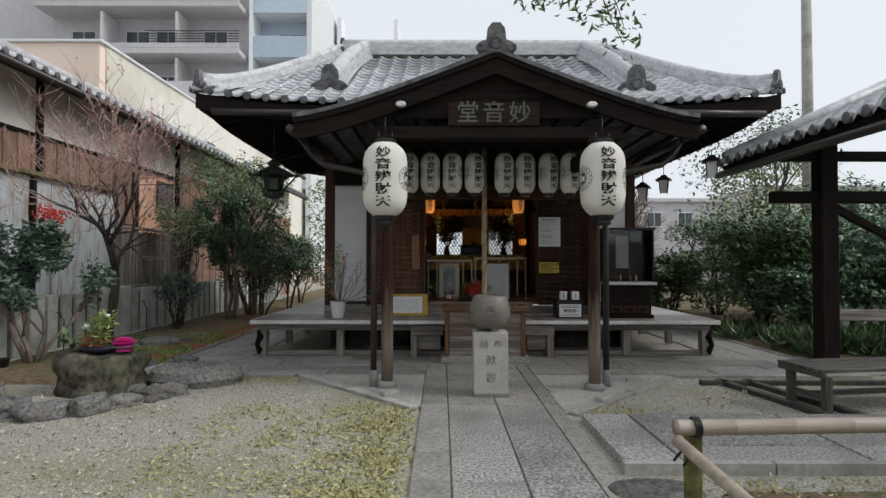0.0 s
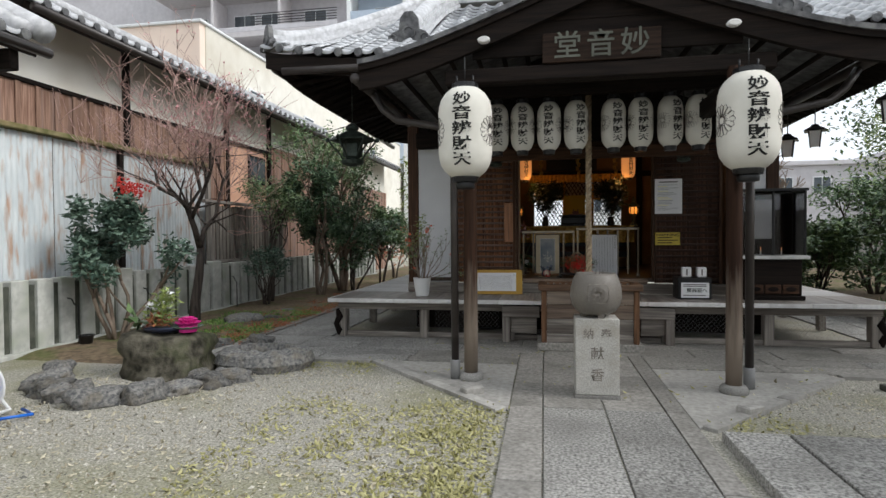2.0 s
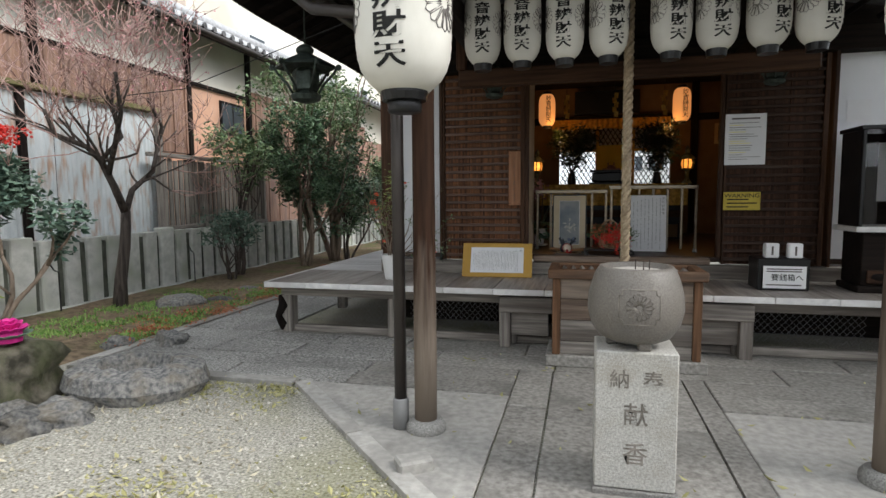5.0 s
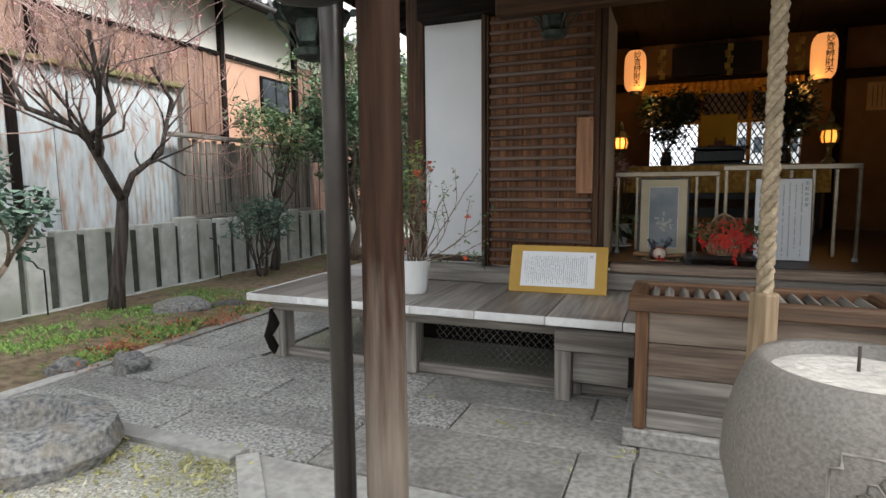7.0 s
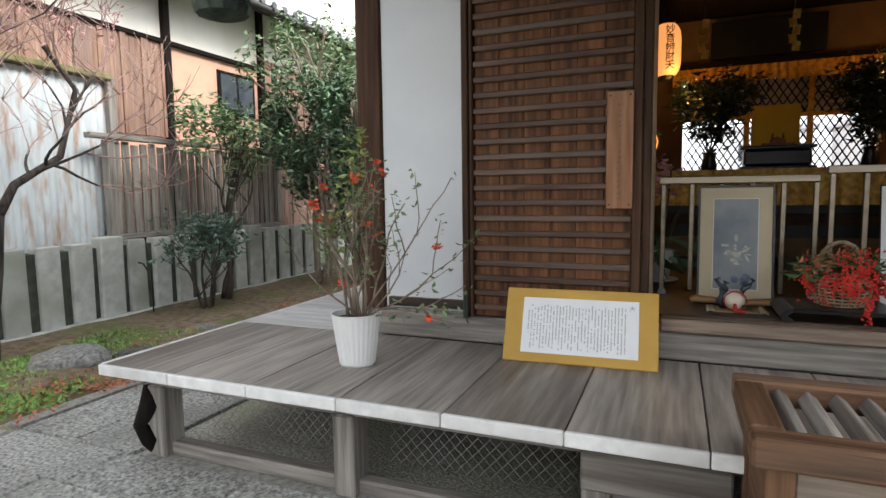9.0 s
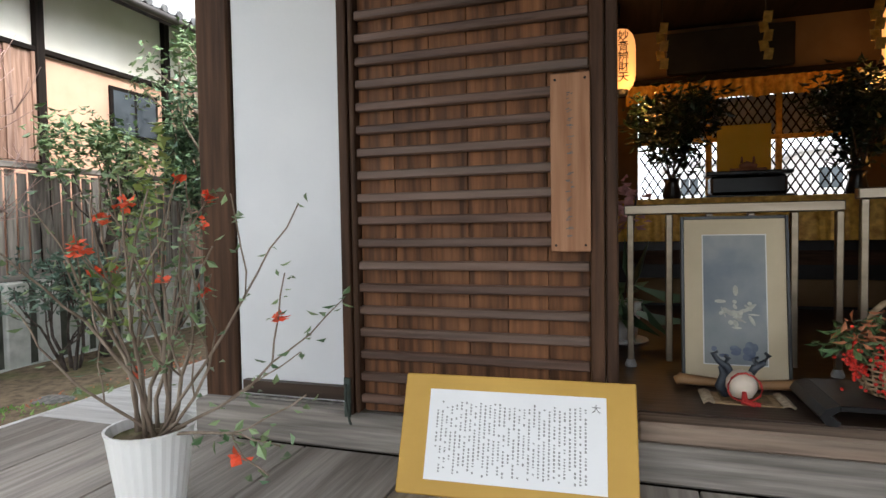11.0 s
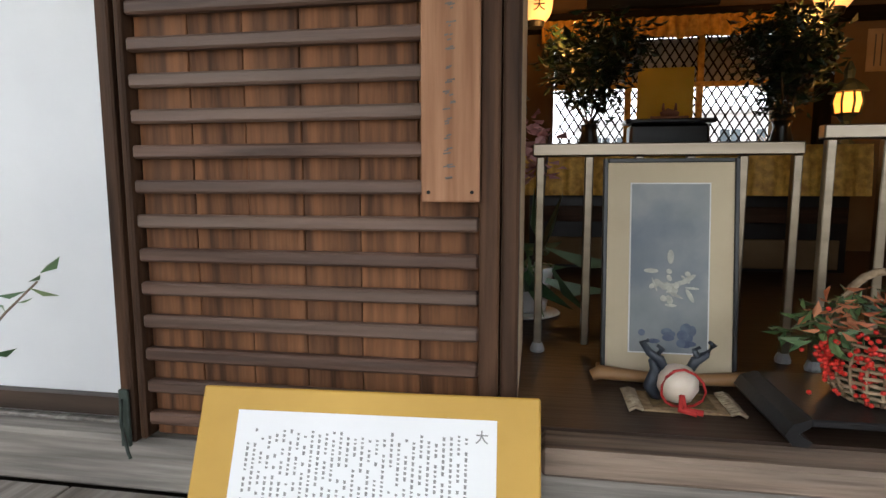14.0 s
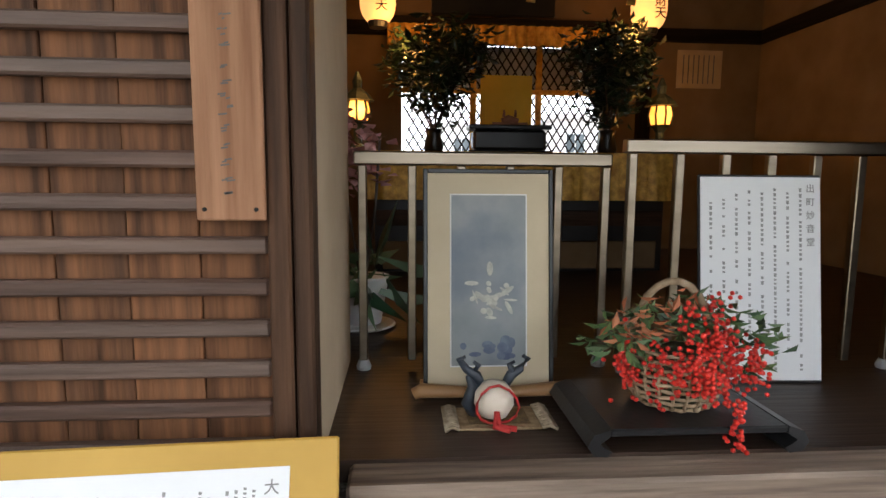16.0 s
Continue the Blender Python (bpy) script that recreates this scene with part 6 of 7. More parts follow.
shrub("slim_shrub", "slim light green shrub in front of the pickets", (-5.5, 11.9, 0), 2, 2.6, 0.5, L_LEAFY, 0.1, 1300, 46, zc=0.88, vert=0.1)
shrub("dwarf_nandina", "low bluish nandina with thin dark stems", (-5.3, 11.4, 0), 5, 1.3, 0.5, L_BLUE, 0.09, 900, 47, zc=0.7, vert=0.25)
nan = shrub("nandina", "tall nandina with bluish leaves and red berries", (-5.45, 7.6, 0), 5, 2.05, 0.42, L_BLUE, 0.1, 4200, 48, BARKP, 1, 0.78, 0.18)
berries("berry_cluster", [(0.15 + random.Random(i).gauss(0, 0.1), random.Random(i + 99).gauss(0.1, 0.1), 2.0 + random.Random(i + 7).gauss(0, 0.06)) for i in range(160)], 0.016, RED, nan, "red berry clusters")

plum = thing("plum_tree", "bare gnarled plum tree with a few pink blossoms", "tree", (-5.3, 9.05, 0))
rng = random.Random(52)
trunk = [(0, 0, -0.03), (-0.02, 0.06, 0.35), (0.03, 0.1, 0.75), (0.04, 0.12, 0.98), (0.02, 0.16, 1.2)]
left_limb = [(0.02, 0.16, 1.18), (0.06, -0.04, 1.5), (0.05, -0.2, 1.8), (0.02, -0.36, 1.95), (-0.05, -0.7, 2.06), (0.0, -0.85, 2.3)]
crook = [(0.05, -0.2, 1.8), (0.1, 0.07, 2.1), (0.05, 0.0, 2.48), (0.0, 0.15, 2.88)]
right_limb = [(0.02, 0.16, 1.18), (-0.05, 0.36, 1.46), (-0.1, 0.8, 1.72), (-0.05, 0.96, 2.34), (0.0, 0.66, 2.66)]
front_limb = [(0.04, -0.1, 1.62), (0.35, -0.3, 1.95), (0.6, -0.45, 2.3), (0.7, -0.6, 2.7)]
runs = [(trunk, [0.095, 0.075, 0.066, 0.062, 0.056])]
tips = []
for limb, r0 in ((left_limb, 0.052), (crook, 0.034), (right_limb, 0.042), (front_limb, 0.034)):
    rad = [r0 * (1 - 0.13 * i) for i in range(len(limb))]
    runs.append((limb, rad))
    limb = [Vector(p) for p in limb]
    for i in range(2, len(limb)):
        for _ in range(4):
            at = limb[i - 1].lerp(limb[i], rng.uniform(0.2, 1))
            d = (limb[i] - limb[i - 1]).normalized() + Vector((rng.gauss(0, 0.7), rng.gauss(0, 0.6), rng.gauss(0.35, 0.5)))
            r_, t_ = branching(at, d, rng.uniform(0.4, 0.75), rad[i] * 0.5, 2, rng, 0.6, 0.12, 0.75, (1, 2))
            runs += r_
            tips += t_
thick = [q for q in runs if q[1][0] > 0.012]
tubes("trunk", thick, BARK, plum, 7, "dark gnarled trunk and limbs")
thin = [(p, [max(x, 0.0035) for x in r]) for p, r in runs if r[0] <= 0.012]
for p in tips:
    for _ in range(3):
        d = Vector((rng.gauss(0, 0.6), rng.gauss(0, 0.6), 0.7)).normalized()
        ln = rng.uniform(0.2, 0.5)
        thin.append(([p, p + d * ln * 0.5 + Vector((rng.gauss(0, 0.02), rng.gauss(0, 0.02), 0)), p + d * ln], [0.004, 0.003, 0.002]))
tagged(tubes("twig_work", thin, TWIG, plum, 4, "fine reddish twigs"), kind="stuff")
bp_ = [q for path, _ in thin[-260:] for q in path]
leaves("blossoms", bp_, (0.03, 0.03, 0.03), 700, 0.035, PINK, plum, "scattered pink blossoms", 0, 0.9, 8)

# rocks, basin, flower bowl
rk = thing("garden_rock", "large mossy dark rock with a flat top", "rock", (-3.68, 6.2, -0.02))
part("rock", stone_mesh("rock", 0.4, 0.33, 0.445, ROCK, 3, 0.22, 0.62), None, rk)
k = 0
rng = random.Random(9)
for x, y, s in ((-4.25, 5.35, 0.2), (-4.0, 5.2, 0.17), (-3.75, 5.15, 0.13), (-3.55, 5.12, 0.2), (-3.28, 5.3, 0.19), (-3.1, 5.55, 0.17), (-2.98, 5.82, 0.16), (-3.15, 5.9, 0.14), (-2.82, 5.98, 0.15), (-3.05, 6.15, 0.13), (-4.5, 5.6, 0.2), (-4.7, 5.9, 0.17), (-4.05, 5.5, 0.13), (-2.9, 6.3, 0.12), (-3.5, 7.75, 0.16), (-3.9, 7.55, 0.12)):
    k += 1
    o = thing("edging_stone", "rounded grey stone edging the rock bed", "stone", (x, y, -0.03), rng.uniform(0, 360), "edging stones")
    part("stone", stone_mesh("stone", s, s * rng.uniform(0.65, 0.95), s * rng.uniform(0.7, 1.05), COBBLE, k, 0.5, 0.25), None, o)
bas = thing("stone_basin", "broad flat grey stone with a round hollow", "stone basin", (-2.85, 6.6, -0.02))
b = bmesh.new()
rings = []
for r, z in ((0.46, 0), (0.5, 0.08), (0.46, 0.17), (0.34, 0.2), (0.26, 0.205), (0.23, 0.12), (0.2, 0.07)):
    rings.append([b.verts.new((r * 1.05 * math.cos(2 * math.pi * i / 36) * (1 + 0.1 * noise.noise((math.cos(i / 5.7) * 2, math.sin(i / 5.7) * 2, z * 3))), r * 0.8 * math.sin(2 * math.pi * i / 36), z + 0.02 * noise.noise((i * 0.5, z * 9, 1)))) for i in range(36)])
for p, q in zip(rings, rings[1:]):
    for i in range(36):
        b.faces.new((p[i], p[(i + 1) % 36], q[(i + 1) % 36], q[i]))
b.faces.new(rings[0][::-1])
b.faces.new(rings[-1])
part("basin", b, COBBLE, bas)
for x, y, s in ((-4.6, 9.3, 0.24), (-4.35, 9.7, 0.15), (-4.5, 10.6, 0.14)):
    o = thing("garden_stone", "half-buried pale garden stone in the soil", "stone", (x, y, -0.04), 30)
    part("stone", stone_mesh("stone", s * 1.2, s, s * 0.8, COBBLE, x, 0.25, 0.2), None, o)
fb = thing("flower_bowl", "oval dark blue bowl with flowers and dry leaves", "flower bowl", (-3.68, 6.12, 0.41))
part("bowl", moved(lathe([(0.15, 0), (0.2, 0.03), (0.21, 0.06), (0.19, 0.055)], 24), Matrix.Diagonal((1, 0.7, 1, 1))), surf("navy_glaze", (0.01, 0.013, 0.03), (0.025, 0.03, 0.06), 5, 0.3), fb, "", True)
leaves("dry_leaves", [(-0.1, 0, 0.1), (0, 0, 0.12)], (0.12, 0.08, 0.08), 160, 0.06, L_RUST, fb, "", 0, 0.4, 3)
leaves("green_leaves", [(-0.02, 0, 0.28), (0.05, 0, 0.35), (-0.1, 0.02, 0.2), (0.02, 0, 0.15)], (0.1, 0.08, 0.12), 260, 0.08, L_LIME, fb, "", 0, 0.25, 4)
leaves("big_leaf", [(-0.25, 0, 0.12)], (0.04, 0.03, 0.03), 8, 0.2, L_MID, fb, "", 0, 0.7, 5)
leaves("white_flowers", [(-0.12, -0.03, 0.26), (0.06, 0, 0.4), (-0.02, 0, 0.3)], (0.03, 0.02, 0.03), 40, 0.04, SHEET, fb, "", 0, 0.8, 6)
cabb = thing("ornamental_cabbage", "bright magenta ornamental cabbage with green outer leaves", "flower", (-3.36, 6.2, 0.4))
for ring_i, (r, z, n, mt) in enumerate(((0.13, 0.05, 12, L_BLUE), (0.11, 0.09, 12, MAGENTA), (0.08, 0.12, 10, MAGENTA), (0.045, 0.135, 8, MAGENTA))):
    for i in range(n):
        a = 2 * math.pi * i / n + ring_i * 0.3
        b = lathe([(0.045, 0), (0.042, 0.006), (0.01, 0.009)], 9, 0.4)
        part("petal", moved(b, Matrix.Translation((r * math.cos(a), r * math.sin(a), z)) @ pose(0, 0, 0, 0, 0, math.degrees(a)) @ pose(0, 0, 0, 0, -25 - 12 * ring_i)), mt, cabb)
part("heart", lathe([(0.1, 0), (0.1, 0.08), (0.03, 0.13)], 12), MAGENTA, cabb)
cabb.matrix_basis = pose(-3.42, 6.14, 0.415) @ Matrix.Scale(0.85, 4)
reel = thing("hose_reel", "white hose reel wound with bright blue hose", "hose reel", (-4.25, 4.6, 0))
tubes("hose", [([(0.14 * math.cos(a), -0.12 + 0.0068 * a, 0.2 + 0.14 * math.sin(a)) for a in np.arange(0, 37, 0.35)], 0.012), ([(0.1, -0.1, 0.03), (0.35, -0.05, 0.02), (0.5, 0.1, 0.02), (0.3, 0.2, 0.02)], 0.012)], surf("blue_hose", (0.01, 0.1, 0.5), (0.02, 0.16, 0.62), 6, 0.4), reel, 6, "bright blue hose")
for y in (-0.15, 0.16):
    part("disc", moved(lathe([(0.19, -0.008), (0.2, 0), (0.19, 0.008)], 20), Matrix.Translation((0, y, 0.2)) @ pose(0, 0, 0, 90)), CERAMIC, reel)
tubes("stand", [([(-0.2, y, 0.01), (0, y, 0.22), (0.2, y, 0.01)], 0.014) for y in (-0.18, 0.19)] + [([(-0.2, -0.18, 0.012), (-0.2, 0.19, 0.012)], 0.014), ([(0.2, -0.18, 0.012), (0.2, 0.19, 0.012)], 0.014)], CERAMIC, reel, 6)
for y in (7.25, 8.6, 11.0):
    hk = thing("iron_stake", "thin black iron stake with a hooked top", "stake", (-5.7, y, 0))
    tubes("rod", [([(0, 0, -0.02), (0, 0, 0.5), (0, -0.06, 0.53), (0, -0.1, 0.6), (0, -0.16, 0.62)], 0.009)], BLACK, hk)
fp = thing("small_pot", "small dark plastic plant pot", "pot", (-5.55, 7.2, 0))
part("pot", lathe([(0.06, 0), (0.09, 0.14), (0.1, 0.15), (0.085, 0.15), (0.08, 0.12)], 16), BLACK, fp, "", True)

# ---- right: shelter, bench, bamboo rail, shrubs ----
shed = thing("open_shelter", "open timber shelter with a tiled roof", "shelter")
for x, y in ((5.0, 7.4), (5.0, 3.4), (8.2, 7.4), (8.2, 3.4)):
    part("post", box(x - 0.11, x + 0.11, y - 0.11, y + 0.11, -0.02, 2.9, 0.012), DARK[2], shed)
for y in (7.4, 3.4):
    part("beam", box(4.3, 8.9, y - 0.07, y + 0.07, 2.15, 2.3, 0.01), DARK[0], shed)
    part("tie", box(4.3, 8.9, y - 0.06, y + 0.06, 2.7, 2.82, 0.01), DARK[0], shed)
for x in (5.0, 8.2):
    part("plate", box(x - 0.08, x + 0.08, 2.8, 8.2, 2.9, 3.05, 0.01), DARK[1], shed)
part("brace", moved(box(-0.05, 0.05, -0.04, 0.04, 0, 1.5, 0.006), Matrix.Translation((5.1, 7.4, 2.1)) @ pose(0, 0, 0, 0, 118)), DARK[0], shed)
part("roof_deck", moved(box(0, 3.2, 2.6, 8.4, -0.12, -0.01, 0), Matrix.Translation((4.15, 0, 2.8)) @ pose(0, 0, 0, 0, -24)), DARK[1], shed)
lay_tiles(shed, Vector((4.1, 8.4, 2.8)), Vector((0, -1, 0)), Vector((math.cos(radians(24)), 0, math.sin(radians(24)))), 5.8, 3.2, lambda u, v: 0.0, 0)
for i in range(22):
    o = part("eave_tile", lathe([(0.055, 0), (0.06, 0.01), (0.06, 0.06), (0.03, 0.065)], 12), ONI, shed) if i == 0 else new("eave_tile", o.data)
    o.parent = shed
    o.matrix_basis = pose(4.12, 8.3 - i * 0.262, 2.835, 0, -90, 0)
tubes("gutter", [([(4.1, 8.4, 2.66), (4.1, 2.6, 2.64)], 0.05)], PIPE, shed, 8)
tubes("ridge_roll", [([(7.1, 8.4, 4.15), (7.1, 2.6, 4.15)], 0.16), ([(4.2, 8.38, 2.92), (7.1, 8.38, 4.22)], 0.1)], RIDGE, shed, 10)
part("low_rail", box(5.12, 8.1, 7.36, 7.44, 0.62, 0.76, 0.008), GREYW[0], shed)
pf = thing("white_fence", "row of white round-topped stakes", "fence", (6.5, 9.9, -0.25))
for i in range(12):
    part("stake", moved(lathe([(0.055, 0), (0.055, 0.8), (0.045, 0.86), (0.015, 0.89)], 10), Matrix.Translation((i * 0.26, 0.02 * math.sin(i * 3), 0))), WHITE_EDGE, pf)

bench = thing("slatted_bench", "low grey weathered slatted wooden bench", "bench", (4.15, 5.55, 0), 8)
for i in range(8):
    part("slat", box(-0.75, 0.75, -0.28 + i * 0.072, -0.28 + i * 0.072 + 0.06, 0.37, 0.4, 0.004), BENCHW[0], bench)
for x in (-0.74, 0.7):
    part("end_rail", box(x, x + 0.04, -0.28, 0.29, 0.32, 0.368, 0.004), BENCHW[1], bench)
for x in (-0.68, 0.6):
    for y in (-0.25, 0.19):
        part("leg", box(x, x + 0.07, y, y + 0.07, -0.02, 0.318, 0.005), BENCHW[2], bench)
    part("stretcher", box(x + 0.015, x + 0.055, -0.178, 0.188, 0.1, 0.15, 0.004), BENCHW[1], bench)
part("long_rail", box(-0.6, 0.6, -0.02, 0.03, 0.1, 0.15, 0.004), BENCHW[0], bench)


def bamboo(p, q, r, name, parent):
    p, q = Vector(p), Vector(q)
    n, path, rad = max(int((q - p).length / 0.3), 1), [], []
    for i in range(n):
        for k, rr in ((0.0, 1.06), (0.03, 0.98), (0.5, 1.0), (0.96, 0.98), (0.99, 1.08)):
            path.append(p + (q - p) * ((i + k) / n))
            rad.append(r * rr)
    return tubes(name, [(path, rad)], BAMBOO, parent, 14)


bam = thing("bamboo_rail", "weathered bamboo barrier lashed with black cord", "barrier", (0, 0, 0))
bamboo((1.17, 2.86, 0.55), (3.6, 2.98, 0.55), 0.04, "top_pole", bam)
bamboo((1.16, 2.82, 0.5), (1.6, 1.5, 0.06), 0.03, "slanting_pole", bam)
part("stump", moved(lathe([(0.045, -0.05), (0.045, 0.5), (0.038, 0.51)], 12), Matrix.Translation((1.29, 2.94, 0))), surf("mossy_stake", (0.06, 0.06, 0.02), (0.16, 0.15, 0.06), 14, 0.9, 0.4), bam)
tubes("cord", [([(1.26 + 0.012 * k, 2.865 + 0.05 * math.cos(a), 0.55 + 0.05 * math.sin(a)) for a in np.linspace(0, 6.3, 12)], 0.006) for k in range(3)] + [([(1.2, 2.83, 0.5), (1.17, 2.8, 0.45), (1.13, 2.79, 0.41)], 0.007), ([(1.2, 2.83, 0.5), (1.2, 2.78, 0.43), (1.17, 2.77, 0.39)], 0.007)], BLACK, bam, 6, "black tied cord")
rs = thing("flat_stone", "flat round stone set in the ground", "stone", (1.3, 3.45, -0.03))
part("stone", stone_mesh("stone", 0.28, 0.2, 0.06, COBBLE, 2, 0.12, 0.2), None, rs)
rs2 = thing("small_stone", "small dark rounded stone", "stone", (1.38, 3.2, -0.02))
part("stone", stone_mesh("stone", 0.12, 0.09, 0.1, COBBLE, 5, 0.2, 0.2), None, rs2)


def hanging_lamp(x, y, z, up):
    t = thing("hanging_lamp", "small square lamp with a dark flared cap", "lamp", (x, y, z), 20, "square hanging lamps")
    part("glass_box", lathe([(0.08, -0.13), (0.11, 0.1)], 4), SHEET, t)
    for k in range(4):
        a = k * math.pi / 2
        tubes("bar", [([(0.085 * math.cos(a), 0.085 * math.sin(a), -0.14), (0.115 * math.cos(a), 0.115 * math.sin(a), 0.1)], 0.01)], BLACK, t, 4)
    part("cap", lathe([(0.2, 0.1), (0.19, 0.115), (0.08, 0.17), (0.06, 0.2), (0.01, 0.21)], 4), BLACK, t)
    tubes("rod", [([(0, 0, 0.2), (0, 0, up)], 0.008)], BLACK, t)


hanging_lamp(3.65, 10.3, 2.62, 1.0)
hanging_lamp(4.15, 10.6, 2.8, 0.9)
hanging_lamp(4.05, 8.5, 2.78, 0.3)

rng = random.Random(60)
for k, (x, y, h, r, lf, c) in enumerate(((6.3, 11.2, 2.3, 1.2, L_MID, 4200), (7.6, 11.8, 2.5, 1.3, L_DARK, 4200), (9.2, 11.0, 2.6, 1.4, L_DARK, 3800), (5.2, 13.0, 1.7, 0.8, L_MID, 2600), (4.9, 15.5, 1.6, 0.9, L_MID, 2200), (10.5, 9.0, 2.6, 1.4, L_DARK, 3000), (7.0, 14.5, 2.6, 1.4, L_MID, 2600), (10.0, 14.0, 3.6, 1.8, L_DARK, 3200), (7.8, 10.4, 1.7, 0.9, L_DARK, 2600), (6.6, 10.4, 1.4, 0.8, L_DARK, 2400))):
    shrub("garden_shrub", "rounded evergreen garden shrub, dark beneath", (x, y, 0), 5, h, r, lf, 0.125, int(c * 1.9), 61 + k, zc=0.52, vert=0.46, group="garden shrubs")
shrub("garden_tree", "tall sparse leafy tree behind the shelter", (10.5, 19, 0), 1, 6.8, 2.2, L_MID, 0.16, 3000, 81)
shrub("garden_tree", "tall sparse leafy tree behind the shelter", (14, 24, 0), 1, 7.5, 2.6, L_LIME, 0.2, 2600, 82)
bt = thing("bare_tree", "pale bare tree full of fine branches", "tree", (6.2, 19, 0))
runs, tips = branching((0, 0, 0), (0.1, 0, 1), 1.8, 0.14, 5, random.Random(71), 0.6, 0.15, 0.72, (2, 3))
tubes("branch_work", [(p, [max(x, 0.012) for x in r]) for p, r in runs], BARKP, bt, 4, "pale bare branches")
gr = leaves("grass_clumps", [(5.2 + random.Random(i).uniform(0, 4.5), 8.2 + random.Random(i + 500).uniform(0, 2.6), 0.08) for i in range(150)], (0.22, 0.22, 0.1), 6500, 0.26, L_MID, None, "", -1.2, 0.07, 12)
tagged(gr, "long dark green grassy groundcover", "grass", kind="stuff")
moss = leaves("ground_weeds", [(-5.3 + random.Random(i).uniform(0, 1.4), 7.4 + random.Random(i + 50).uniform(0, 3.0), 0.02) for i in range(60)], (0.2, 0.2, 0.02), 6500, 0.05, L_GRASS, None, "", -0.6, 0.4, 13)
tagged(moss, "low bright green weeds on the soil", "weeds", kind="stuff")
rl = leaves("leaf_litter", [(-3.75 - random.Random(i).uniform(0, 0.9), 7.6 + random.Random(i + 50).uniform(0, 6.0), 0.03) for i in range(90)], (0.2, 0.2, 0.015), 3500, 0.04, L_RUST, None, "", 0, 0.5, 14)
tagged(rl, "brown fallen leaf litter", "leaf litter", kind="stuff")
pts = [(-0.35 - random.Random(i).random() ** 2 * 1.7, 2.2 + random.Random(i + 90).uniform(0, 3.4), -0.012) for i in range(300)] + [(-0.3 - random.Random(i).random() * 0.45, 1.0 + random.Random(i + 33).uniform(0, 4.1), -0.012) for i in range(110)] + [(-3.7 + random.Random(i).random() * 2.0, 6.86 - random.Random(i + 5).random() ** 2 * 0.5, -0.012) for i in range(60)] + [(1.3 + random.Random(i).uniform(0, 0.5), 5.1 + random.Random(i + 9).uniform(0, 0.5), -0.012) for i in range(8)] + [(1.5 + random.Random(i).uniform(0, 2.4), 3.2 + random.Random(i + 9).uniform(0, 0.5), -0.012) for i in range(22)]
fl_ = leaves("fallen_leaves", pts, (0.17, 0.17, 0.006), 12000, 0.04, L_DRY, None, "", 0, 0.5, 15)
tagged(fl_, "small yellow-green fallen leaves beside the path", "fallen leaves", kind="stuff")

yl = leaves("yard_leaves", [(random.Random(i).uniform(-4.4, -0.35), random.Random(i + 70).uniform(1.2, 6.5), -0.014) for i in range(900) if random.Random(i + 70).uniform(1.2, 6.5) < 5.0 - (random.Random(i).uniform(-4.4, -0.35) + 0.35) * 0.9], (0.25, 0.25, 0.004), 5200, 0.045, L_STRAW, None, "", 0.1, 0.42, 29)
tagged(yl, "pale curled dry leaves strewn over the sandy yard", "fallen leaves", kind="stuff")
sl = leaves("shelter_leaves", [(random.Random(i).uniform(1.4, 6.0), random.Random(i + 7).uniform(1.0, 3.6), -0.005) for i in range(200)] + [(random.Random(i).uniform(1.7, 3.2), random.Random(i + 7).uniform(5.3, 6.5), -0.012) for i in range(60)], (0.25, 0.25, 0.008), 1500, 0.055, L_STRAW, None, "", 0.1, 0.42, 39)
tagged(sl, "dry leaves on the dark earth beside the shelter", "fallen leaves", kind="stuff")
pl_ = leaves("path_leaves", [(random.Random(i).uniform(-1.6, 2.8), random.Random(i + 70).uniform(5.6, 8.2), 0.008) for i in range(70)], (0.12, 0.12, 0.002), 110, 0.055, L_DRY, None, "", 0.15, 0.4, 19)
tagged(pl_, "a few pale fallen leaves on the paving", "fallen leaves", kind="stuff")
ovh = thing("evergreen_tree", "evergreen tree with a leafy branch hanging in from above", "tree", (0.62, 4.6, 3.3))
runs, tips = branching((1.6, 0.2, 0.75), (-1, -0.05, -0.28), 0.75, 0.02, 2, random.Random(90), 0.35, -0.05, 0.7)
tubes("limb", runs + [([(1.6, 0.2, 0.75), (2.6, -1.6, 1.3), (3.3, -3.4, 1.0)], [0.025, 0.05, 0.09]), ([(3.35, -3.5, -3.4), (3.3, -3.45, -1.0), (3.3, -3.4, 1.0), (3.2, -3.6, 2.4)], [0.16, 0.13, 0.11, 0.07])], BARK, ovh, 7)
leaves("leaves", tips + [p for q, _ in runs for p in q[1:]], (0.2, 0.15, 0.13), 520, 0.085, L_LEAFY, ovh, "", 0.3, 0.35, 91)

# ---- far buildings, pole ----
def window_at(parent, x0, x1, y, z0, z1, axis="y"):
    w = part("window", box(x0, x1, y - 0.06, y + 0.05, z0, z1, 0.02), WHITEB, parent)
    n = 2
    for k in range(n):
        xa, xb = x0 + 0.06 + (x1 - x0 - 0.06) * k / n, x0 + (x1 - x0 - 0.06) * (k + 1) / n
        part("pane", box(xa, xb, y - 0.08, y - 0.062, z0 + 0.06, z1 - 0.06, 0), DGLASS, w)


